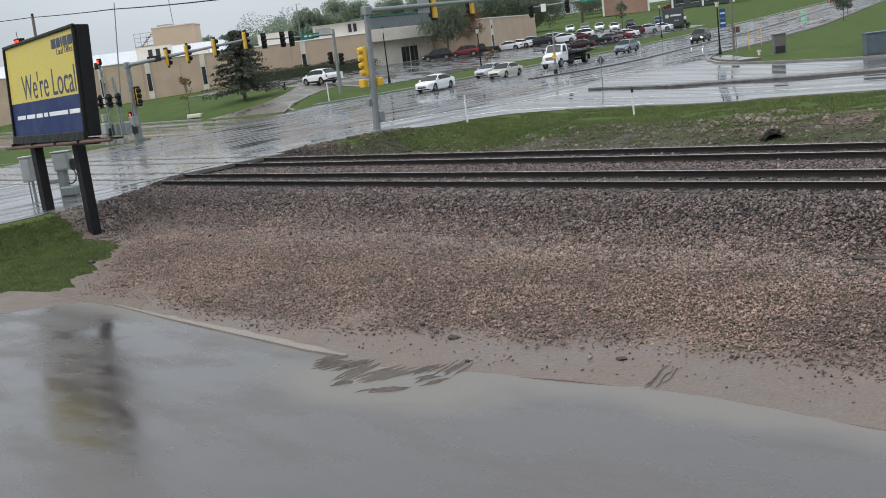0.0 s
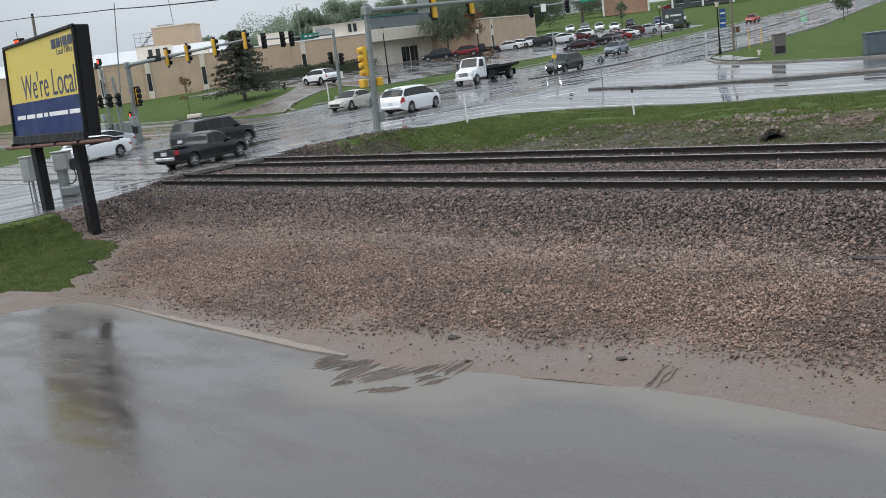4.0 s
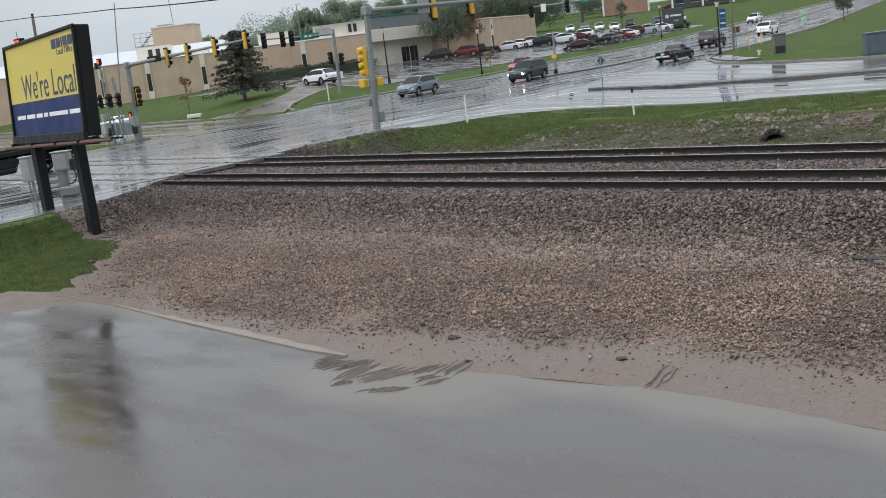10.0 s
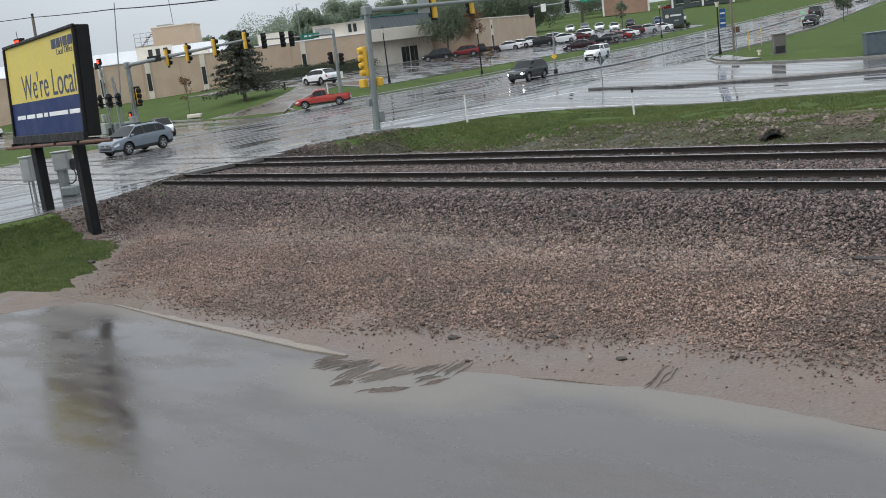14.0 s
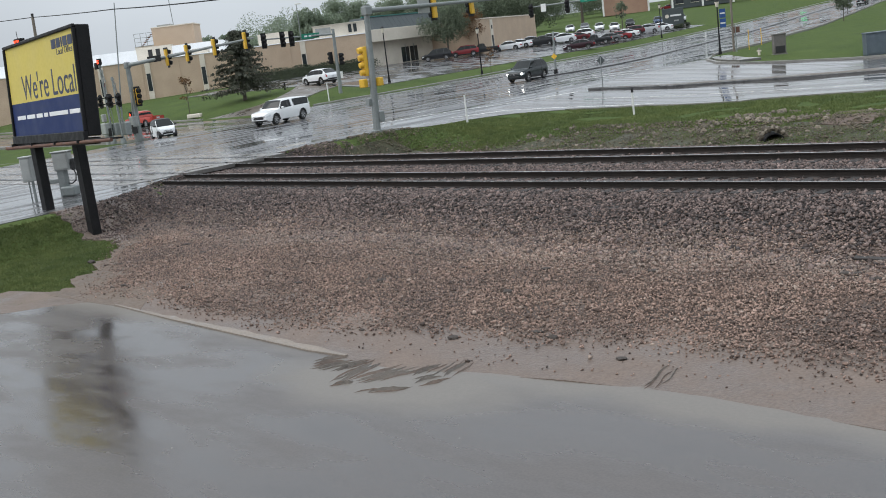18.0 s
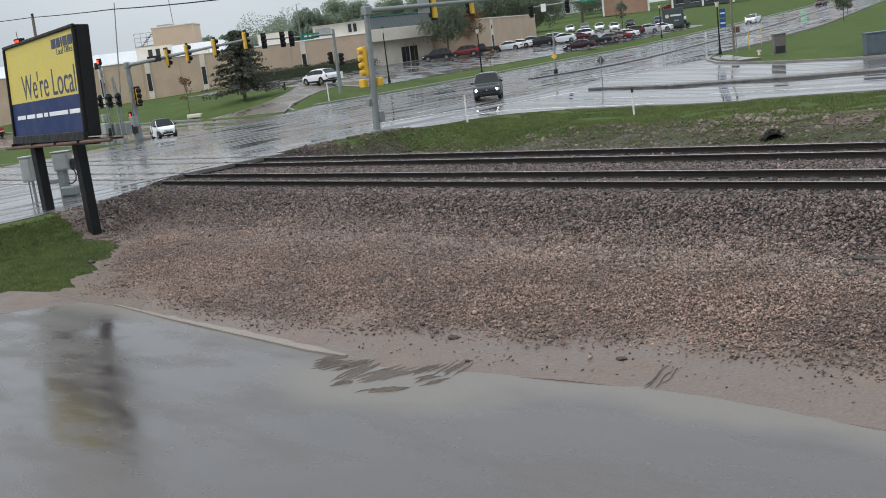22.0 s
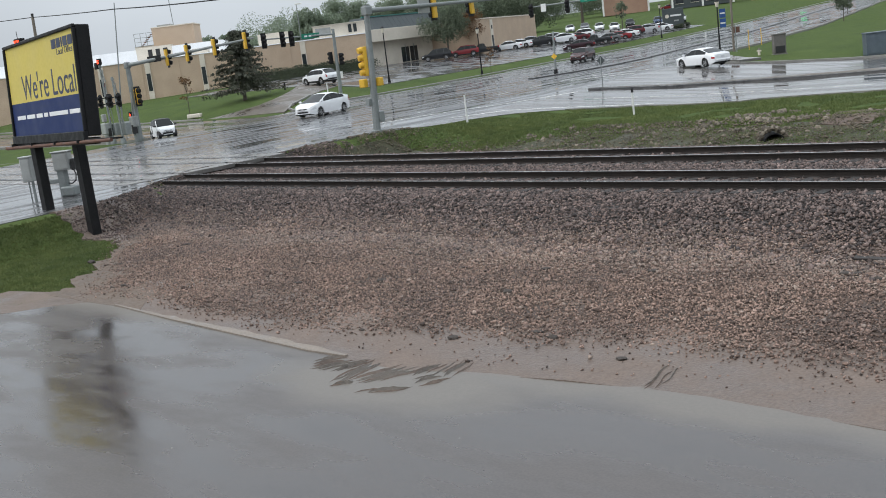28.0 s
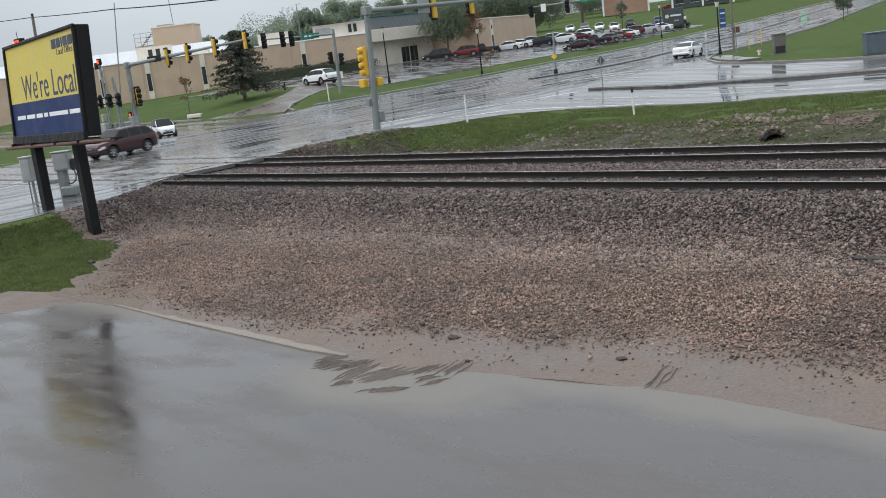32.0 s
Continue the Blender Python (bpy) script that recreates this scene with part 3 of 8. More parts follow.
# ---- railway ----
def rail_profile(bm, x0, x1, y):
    prof = [(-0.075, -0.172), (0.075, -0.172), (0.075, -0.155), (0.012, -0.135), (0.012, -0.045), (0.036, -0.035), (0.036, -0.006), (-0.036, -0.006), (-0.036, -0.035), (-0.012, -0.045), (-0.012, -0.135), (-0.075, -0.155)]
    a = [bm.verts.new((x0, y + p, z)) for p, z in prof]
    b = [bm.verts.new((x1, y + p, z)) for p, z in prof]
    n = len(prof)
    for i in range(n):
        bm.faces.new((a[i], a[(i + 1) % n], b[(i + 1) % n], b[i]))
    bm.faces.new(a[::-1])
    bm.faces.new(b)
    return bm


tie_mesh = box((0, 0, 0), (0.23, 2.6, 0.16), bevel=0.012)
tie_me = bpy.data.meshes.new("sleeper")
tie_mesh.to_mesh(tie_me)
tie_mesh.free()
tie_me.materials.append(M_TIE)


def railway_track(y0, label):
    root = tagged(empty("railway_track", pose(0, y0, 0)), label, "railway track", "parallel railway tracks")
    for off in (0.0, 1.505):
        rail = part("rail", rail_profile(bmesh.new(), -220, 150, off), M_RAIL, root, "rust-brown steel rail")
        part("rail_head", box((-35, off, -0.003), (370, 0.066, 0.008)), M_RAILTOP, rail, "polished running surface")
    rng = random.Random(int(y0 * 10))
    x = -36.6
    while x < -6:
        t = new("sleeper", tie_me)
        t.parent = root
        t.matrix_basis = pose(x + rng.uniform(-0.03, 0.03), 0.7525, -0.235 + rng.uniform(-0.012, 0.012), rng.uniform(-0.3, 0.3), 0, rng.uniform(-1.2, 1.2))
        x += 0.495
    bm = bmesh.new()
    for xx in [-6 + 0.495 * i for i in range(200)]:
        add_box(bm, (xx, 0.7525, -0.235), (0.23, 2.6, 0.16))
    tagged(part("sleeper_row", bm, M_TIE, root), kind="stuff")
    plate_me = bpy.data.meshes.new("tie_plate")
    pb = box((0, 0, 0), (0.18, 0.34, 0.02))
    pb.to_mesh(plate_me)
    pb.free()
    plate_me.materials.append(M_RAIL)
    for off in (0.0, 1.505):
        for i in range(60):
            o = new("tie_plate", plate_me)
            o.parent = root
            o.matrix_basis = pose(-36.3 + 0.495 * i, off, -0.163)
    return root


railway_track(0.0, "rusty steel railway track on dark timber sleepers above the gravel")
railway_track(4.075, "rusty steel railway track on dark timber sleepers, beside the grass bank")

# crossing surface: concrete panels between and beside the rails
crossing = tagged(empty("level_crossing", pose(-48, 2.8, 0)), "concrete panel level crossing set flush with the rails", "level crossing")
for lane, (ya, yb) in enumerate([(-1.05, -0.09), (0.12, 1.385), (1.625, 3.955), (4.195, 5.46), (5.70, 6.6)]):
    x = -58.2
    while x < -37.2:
        w = 2.43
        ob = part("panel", box((x + w / 2 + 48, (ya + yb) / 2 - 2.8, -0.038), (w - 0.03, yb - ya, 0.16), bevel=0.01), M_CONC, crossing)
        x += w
for y in (0.0, 1.505, 4.075, 5.58):
    part("flangeway", box((0, y - 2.8, -0.02), (21.5, 0.34, 0.138)), M_TRIM, crossing, "dark rubber flangeway along a rail")
    part("rail_head", box((0, y - 2.8, 0.045), (21.5, 0.07, 0.016)), M_RAILTOP, crossing)


# ---- vehicles ----
PAINT = {}


def car_paint(c):
    if c not in PAINT:
        PAINT[c] = paint("car_paint", c)
    return PAINT[c]


MESHES = {}


def wheel_mesh(r, w):
    """Tyre and rim meshes, axle along y."""
    key = (round(r, 3), round(w, 3))
    if key in MESHES:
        return MESHES[key]
    bm = bmesh.new()
    seg = 22
    prof = [(-w / 2, r * 0.62), (-w / 2, r * 0.9), (-w / 2 + 0.03, r), (w / 2 - 0.03, r), (w / 2, r * 0.9), (w / 2, r * 0.62)]
    rings = [[bm.verts.new((q * math.cos(6.28319 * i / seg), y, q * math.sin(6.28319 * i / seg))) for i in range(seg)] for y, q in prof]
    for a, b in zip(rings, rings[1:]):
        for i in range(seg):
            bm.faces.new((a[i], a[(i + 1) % seg], b[(i + 1) % seg], b[i]))
    for y in (-w / 2 + 0.05, w / 2 - 0.05):
        ring = [bm.verts.new((r * 0.64 * math.cos(6.28319 * i / seg), y, r * 0.64 * math.sin(6.28319 * i / seg))) for i in range(seg)]
        bm.faces.new(ring)
    bmesh.ops.recalc_face_normals(bm, faces=bm.faces)
    tyre = bpy.data.meshes.new("tyre")
    bm.to_mesh(tyre)
    bm.free()
    tyre.materials.append(M_TYRE)
    bm = bmesh.new()
    for side in (-1, 1):
        y = side * (w / 2 - 0.02)
        for i in range(5):
            a = 6.28319 * i / 5
            add_box(bm, (r * 0.34, 0, 0), (r * 0.62, 0.03, r * 0.17), Matrix.Translation((0, y, 0)) @ Matrix.Rotation(a, 4, "Y"))
        add_tube(bm, (0, y - 0.03, 0), (0, y + 0.03, 0), r * 0.16, seg=8)
        for q0, q1 in ((0.58, 0.66),):
            ra = [bm.verts.new((r * q0 * math.cos(6.28319 * i / seg), y + side * 0.012, r * q0 * math.sin(6.28319 * i / seg))) for i in range(seg)]
            rb = [bm.verts.new((r * q1 * math.cos(6.28319 * i / seg), y + side * 0.02, r * q1 * math.sin(6.28319 * i / seg))) for i in range(seg)]
            for i in range(seg):
                bm.faces.new((ra[i], ra[(i + 1) % seg], rb[(i + 1) % seg], rb[i]))
    rim = bpy.data.meshes.new("rim")
    bm.to_mesh(rim)
    bm.free()
    rim.materials.append(M_RIM)
    MESHES[key] = (tyre, rim)
    return MESHES[key]


def add_wheel(root, x, y, r, w):
    tyre, rim = wheel_mesh(r, w)
    wh = new("wheel", tyre)
    wh.parent = root
    wh.matrix_basis = pose(x, y, r)
    ri = new("rim", rim)
    ri.parent = wh
    return wh


def loft(stations):
    """A body from cross-sections: x, half width, bottom, shoulder height, centre height."""
    bm = bmesh.new()
    rings = []
    for x, w, zb, zs, zc in stations:
        h = zs - zb
        half = [(w * 0.80, zb), (w * 0.965, zb + 0.10 * h), (w, zb + 0.42 * h), (w * 0.985, zb + 0.72 * h), (w * 0.962, zs - 0.06 * h), (w * 0.915, zs - 0.005 * h), (w * 0.80, zs + (zc - zs) * 0.5), (w * 0.45, zs + (zc - zs) * 0.88)]
        ring = [(x, -y, z) for y, z in half] + [(x, 0, zc)] + [(x, y, z) for y, z in half[::-1]]
        rings.append([bm.verts.new(p) for p in ring])
    n = len(rings[0])
    for a, b in zip(rings, rings[1:]):
        for i in range(n - 1):
            bm.faces.new((a[i], a[i + 1], b[i + 1], b[i]))
        bm.faces.new((a[n - 1], a[0], b[0], b[n - 1]))
    bm.faces.new(rings[0][::-1])
    bm.faces.new(rings[-1])
    bmesh.ops.recalc_face_normals(bm, faces=bm.faces)
    return bm


# kind: length, width, height, wheelbase, wheel radius, belt height, hood height, cabin (windscreen foot, roof front, roof rear, rear foot) as shares of the length from the nose,
# tail height, side window splits, share where the side glass ends, ground clearance, share of the roof's width, front axle as a share of the length
KINDS = {
    "sedan": (4.297, 1.674, 1.321, 2.511, 0.302, 0.865, 0.781, (0.235, 0.43, 0.66, 0.875), 0.93, (0.53,), 0.8, 0.177, 0.71, 0.195),
    "old_sedan": (4.465, 1.664, 1.316, 2.557, 0.296, 0.865, 0.752, (0.27, 0.42, 0.66, 0.82), 0.884, (0.54,), 0.75, 0.188, 0.72, 0.2),
    "coupe": (4.197, 1.661, 1.202, 2.403, 0.305, 0.813, 0.76, (0.32, 0.47, 0.66, 0.83), 0.866, (0.69,), 0.78, 0.171, 0.68, 0.2),
    "hatchback": (4.438, 1.742, 1.483, 2.687, 0.298, 0.975, 0.856, (0.18, 0.46, 0.66, 0.965), 1.095, (0.5, 0.71), 0.84, 0.177, 0.7, 0.2),
    "suv": (4.095, 1.656, 1.512, 2.394, 0.329, 0.954, 0.9, (0.225, 0.385, 0.84, 0.975), 1.008, (0.51, 0.72), 0.9, 0.234, 0.74, 0.2),
    "crossover": (4.232, 1.73, 1.544, 2.474, 0.335, 0.977, 0.911, (0.22, 0.39, 0.8, 0.965), 1.042, (0.5, 0.71), 0.86, 0.233, 0.72, 0.2),
    "small_suv": (4.158, 1.703, 1.663, 2.475, 0.342, 1.02, 0.95, (0.235, 0.4, 0.86, 0.975), 1.069, (0.52, 0.74), 0.91, 0.257, 0.75, 0.195),
    "big_suv": (4.524, 1.772, 1.698, 2.612, 0.364, 1.092, 1.045, (0.27, 0.37, 0.91, 0.98), 1.1, (0.52, 0.74), 0.93, 0.28, 0.8, 0.19),
    "minivan": (4.539, 1.762, 1.558, 2.723, 0.32, 0.961, 0.881, (0.165, 0.37, 0.87, 0.975), 0.997, (0.43, 0.66), 0.93, 0.178, 0.77, 0.19),
    "pickup": (4.488, 1.566, 1.461, 2.772, 0.317, 0.906, 0.862, (0.27, 0.375, 0.555, 0.595), 0.906, (0.505,), 0.575, 0.264, 0.76, 0.175),
    "capped_pickup": (4.653, 1.654, 1.56, 2.82, 0.338, 0.968, 0.912, (0.26, 0.37, 0.95, 0.985), 0.987, (0.475, 0.555), 0.95, 0.282, 0.78, 0.175),
    "microcar": (2.25, 1.359, 1.386, 1.683, 0.257, 0.873, 0.774, (0.15, 0.4, 0.84, 0.97), 0.918, (0.68,), 0.88, 0.171, 0.76, 0.135),
    "low_pickup": (4.488, 1.566, 1.36, 2.772, 0.3, 0.84, 0.8, (0.27, 0.375, 0.555, 0.595), 0.84, (0.505,), 0.575, 0.22, 0.76, 0.175),
}
RUGGED = ("suv", "small_suv", "crossover", "big_suv", "pickup", "low_pickup", "capped_pickup")
VEHICLE_NAMES = {"sedan": "sedan", "old_sedan": "sedan", "coupe": "coupe", "hatchback": "hatchback", "suv": "suv", "crossover": "suv", "small_suv": "suv", "big_suv": "suv", "minivan": "minivan",
                 "pickup": "pickup_truck", "low_pickup": "pickup_truck", "capped_pickup": "pickup_truck", "microcar": "microcar"}


def glide(v, table, r):
    """A polyline's height with its corners rounded over r."""
    return sum(lerp_table(v + r * k, table) for k in (-1, -0.5, 0, 0.5, 1)) / 5


def shell_pieces(kind):
    """The skin of a vehicle from nose to tail, cut into painted body, cladding, glass and lamp pieces."""
    L, W, H, WB, R, belt, hood, (c0, c1, c2, c3), tail, splits, glass_end, clear, tw, front = KINDS[kind]
    hw = W / 2
    top_line = [(0.0, hood * 0.74), (0.012, hood * 0.84), (0.05, hood * 0.92), (c0 * 0.62, hood * 0.985), (c0, hood + 0.05), (c1, H - 0.035), (c1 * 0.6 + c2 * 0.4, H), (c1 * 0.35 + c2 * 0.65, H - 0.004), (c2, H - 0.05)]
    if kind in ("pickup", "low_pickup"):
        top_line += [(c3, belt), (1.0, belt)]
    else:
        top_line += [(c3, tail)] + ([(0.985, tail - 0.03), (1.0, tail - 0.12)] if c3 < 0.95 else [(1.0, tail - 0.22)])
    belt_line = [(0.0, hood * 0.66), (0.05, hood * 0.84), (c0, belt - 0.05), (0.55, belt), (c3, max(belt + 0.02, tail - 0.06)), (1.0, tail - 0.24)]
    if kind in ("pickup", "low_pickup"):
        belt_line = belt_line[:4] + [(1.0, belt)]
    axles = (front, front + WB / L)
    arch = R * (1.20 if kind in RUGGED else 1.15)
    stops = {0.0, 1.0, c0, c1, c2, c3, glass_end}
    stops |= {i / 62 for i in range(63)}
    stops |= {q + d / L for q in splits for d in (-0.045, 0.045)}
    stops |= {q + arch * math.sin(math.radians(k)) / L for q in axles for k in (-90, -84, -74, -60, -45, -30, -15, 0, 15, 30, 45, 60, 74, 84, 90)}
    stops |= {0.006, 0.014, 0.024, 0.036, 0.964, 0.976, 0.986, 0.994}
    stops = sorted(q for q in stops if 0 <= q <= 1)
    stops = [q for i, q in enumerate(stops) if i == 0 or q - stops[i - 1] > 0.0016]
    rings, high = [], []
    for q in stops:
        d, e = q * L, (1 - q) * L
        w = hw * (1 - 0.30 * (1 - min(1, d / 0.6)) ** 2.4 - 0.17 * (1 - min(1, e / 0.5)) ** 2.4)
        zb = clear + 0.10 * (1 - min(1, d / 0.35)) ** 2 + 0.15 * (1 - min(1, e / 0.5)) ** 2
        zt = glide(q, top_line, 0.012 if 0.06 < q < 0.94 else 0.003)
        zs = min(glide(q, belt_line, 0.02 if 0.06 < q < 0.94 else 0.003), zt - 0.02)
        h = zt - zs
        th = min(1.0, h / (H - belt))
        yb = w * 0.955
        yr = yb - max(0.0, yb - hw * tw) * th
        ring = [(w * 0.70, zb), (w * 0.955, zb + 0.01), (w * 0.985, zb + 0.24 * (zs - zb)), (w, zb + 0.62 * (zs - zb)), (w * 0.99, zs - 0.12 * (zs - zb)), (yb, zs),
                (yb - 0.010 * th, zs + 0.05 * h), (yb - (yb - yr) * 0.86, zs + 0.82 * h), (yr * 0.955, zs + 0.92 * h), (yr * 0.72, zs + 0.97 * h), (yr * 0.38, zs + 0.992 * h), (0.0, zt)]
        if kind in ("pickup", "low_pickup") and c3 + 0.012 < q < 0.982:
            ring[6:] = [(w * 0.90, zs), (w * 0.885, zs - 0.46), (w * 0.7, zs - 0.47), (w * 0.5, zs - 0.47), (w * 0.25, zs - 0.47), (0.0, zs - 0.47)]
        for ax in axles:
            dx = abs(q - ax) * L
            if dx < arch:
                za = R + 0.02 + math.sqrt(arch * arch - dx * dx)
                ring = [(y + (0.012 if 0 < j < 4 and kind in RUGGED else 0), max(z, za)) if j < 4 else (y, z) for j, (y, z) in enumerate(ring)]
        x = L / 2 - d
        rings.append([(x, -y, z) for y, z in ring] + [(x, y, z) for y, z in ring[-2::-1]])
        high.append(h)
    n, per = len(rings), len(rings[0])
    verts = [v for r in rings for v in r]
    pieces = collections.defaultdict(list)
    pieces["body"] += [list(range(per))[::-1], [(n - 1) * per + k for k in range(per)]]
    for i in range(n - 1):
        q = (stops[i] + stops[i + 1]) / 2
        d, e = q * L, (1 - q) * L
        near_arch = min(abs(q - ax) for ax in axles) * L < arch + 0.02
        for k in range(per - 1):
            j = k if k < 11 else 21 - k
            side = 0 if k < 11 else 1
            key = "body"
            cabin = high[i] > 0.10 and high[i + 1] > 0.10
            if j == 6 and cabin and c0 + 0.22 * (c1 - c0) < q < glass_end:
                gap = [m for m, v in enumerate(splits) if abs(q - v) * L < 0.045]
                solid = kind == "capped_pickup" and splits[1] - 0.01 < q < splits[1] + 0.035
                key = "pillar" if gap and not solid else ("body" if solid else ("side_window", side, sum(q > v for v in splits)))
            elif kind == "microcar" and j >= 6 and q > c1 - 0.006 or kind == "microcar" and 0.63 < q < 0.72 and 1 < j < 6:
                key = "pillar"
            elif j >= 8 and c0 + 0.012 < q < c1 - 0.006:
                key = "windscreen"
            elif j >= 8 and c2 + 0.012 < q < c3 - 0.015 and high[i + 1] > 0.03:
                key = "rear_window"
            elif j == 3 and 0.03 < d < (0.30 if kind in RUGGED else 0.46):
                key = ("headlight", side)
            elif j in ((3, 4) if kind in RUGGED or kind in ("minivan", "hatchback", "microcar") else (3,)) and e < (0.16 if kind in RUGGED else 0.30) and kind != "coupe":
                key = ("taillight", side)
            elif j <= 1 and kind in RUGGED and kind != "capped_pickup":
                key = "cladding"
            elif j == 0:
                key = "cladding"
            pieces[key].append([i * per + k, i * per + k + 1, (i + 1) * per + k + 1, (i + 1) * per + k])
    out = {}
    for key, faces in pieces.items():
        used = sorted({v for f in faces for v in f})
        at = {v: i for i, v in enumerate(used)}
        nm = key if isinstance(key, str) else key[0]
        me = bpy.data.meshes.new(nm)
        me.from_pydata([verts[v] for v in used], [], [[at[v] for v in f] for f in faces])
        for p in me.polygons:
            p.use_smooth = True
        me.set_sharp_from_angle(angle=radians(32))
        out[key] = me
    return out


def well_mesh(r, w):
    """The dark lining of a wheel arch: a half tube, closed on its inner side (towards -y)."""
    bm = bmesh.new()
    seg = 14
    a = [bm.verts.new((r * math.cos(math.pi * (1.12 * i / seg - 0.06)), -w, r * math.sin(math.pi * (1.12 * i / seg - 0.06)))) for i in range(seg + 1)]
    b = [bm.verts.new((v.co.x, 0, v.co.z)) for v in a]
    for i in range(seg):
        bm.faces.new((a[i], a[i + 1], b[i + 1], b[i]))
    bm.faces.new(a)
    return bm


SHELLS = {}


def vehicle(kind, colour, label, m=None, group="", lights=False, name=None, roof_rack=False, two_tone=False):
    L, W, H, WB, R, belt, hood, (c0, c1, c2, c3), tail, splits, glass_end, clear, tw, front = KINDS[kind]
    category = {"pickup": "pickup truck", "low_pickup": "pickup truck", "capped_pickup": "pickup truck", "minivan": "minivan"}.get(kind, "suv" if VEHICLE_NAMES[kind] == "suv" else "car")
    root = tagged(empty(name or VEHICLE_NAMES[kind]), label, category, group)
    col = car_paint(colour)
    hw = W / 2
    X = lambda q: L / 2 - q * L
    if kind not in SHELLS:
        SHELLS[kind] = shell_pieces(kind)
    paints = {"body": col, "pillar": M_TRIM, "cladding": M_TRIM, "windscreen": M_GLASS, "rear_window": M_GLASS, "side_window": M_GLASS, "headlight": M_HEAD, "taillight": M_TAIL}
    for key, shared in SHELLS[kind].items():
        nm = key if isinstance(key, str) else key[0]
        me = shared.copy()
        me.materials.append(paints[nm])
        ob = new(nm, me)
        ob.parent = root
    part("underbody", box((0, 0, clear + 0.09), (L * 0.86, W * 0.66, 0.20), bevel=0.03), M_TRIM, root)
    for q in (front, front + WB / L):
        for side in (-1, 1):
            well = well_mesh(R * 1.22, 0.34)
            bmesh.ops.transform(well, matrix=pose(X(q), side * hw * 0.955, R + 0.02) @ Matrix.Diagonal((1, side, 1, 1)), verts=well.verts)
            part("wheel_well", well, M_TRIM, root)
            add_wheel(root, X(q), side * (hw - 0.125), R, 0.21)
    nose, rear = X(0.0), X(1.0)
    part("grille", box((nose - 0.005, 0, hood * 0.66), (0.05, W * 0.44, hood * 0.13), bevel=0.02), M_TRIM, root)
    part("lower_grille", box((nose - 0.005, 0, clear + 0.21), (0.05, W * 0.52, 0.12), bevel=0.02), M_TRIM, root)
    part("emblem", tube((nose + 0.02, 0, hood * 0.67), (nose + 0.03, 0, hood * 0.67), 0.05, seg=10), M_RIM, root)
    part("front_bumper", box((nose - 0.05, 0, clear + 0.34), (0.16, W * 0.62, 0.10), bevel=0.04), M_RIM if kind in ("pickup", "low_pickup", "capped_pickup") else col, root)
    part("rear_bumper", box((rear + 0.03, 0, clear + 0.26), (0.16, W * 0.76, 0.15), bevel=0.04), M_RIM if kind in ("pickup", "low_pickup", "capped_pickup") else (M_TRIM if kind in RUGGED else col), root)
    part("rear_plate", box((rear - 0.008, 0, clear + 0.48), (0.02, 0.31, 0.15)), M_PLATE, root)
    if lights:
        for side in (-1, 1):
            part("lit_lamp", tube((X(0.03), side * hw * 0.74, hood * 0.70), (X(0.012) + 0.05, side * hw * 0.72, hood * 0.70), 0.075, 0.07, 12), M_HEAD_ON, root, "lit headlamp bulb")
    for side in (-1, 1):
        part("mirror", box((X(c0 + 0.055), side * (hw + 0.06), belt + 0.05), (0.12, 0.20, 0.13), bevel=0.04), M_TRIM if two_tone else col, root)
        for q in (splits[0] - 0.045,) + ((splits[1] - 0.03,) if len(splits) > 1 and kind not in ("capped_pickup",) else ()):
            part("door_handle", box((X(q), side * (hw * 0.99), belt - 0.13), (0.17, 0.03, 0.028), bevel=0.008), col, root)
    if kind in ("hatchback", "suv", "small_suv", "crossover", "minivan"):
        part("spoiler", box((X(c2 + 0.006), 0, H - 0.055), (0.16, hw * tw * 1.5, 0.03), bevel=0.012), col, root)
    if kind in ("sedan", "coupe"):
        part("antenna", box((X(c2 - 0.02), 0, H - 0.015), (0.14, 0.03, 0.05), bevel=0.012), col, root)
    if roof_rack:
        for side in (-1, 1):
            part("roof_rail", box((X((c1 + c2) / 2), side * hw * tw * 0.84, H + 0.005), ((c2 - c1) * L * 0.86, 0.035, 0.045), bevel=0.012), M_TRIM, root)
    if m is not None:
        root.matrix_basis = m
    return root


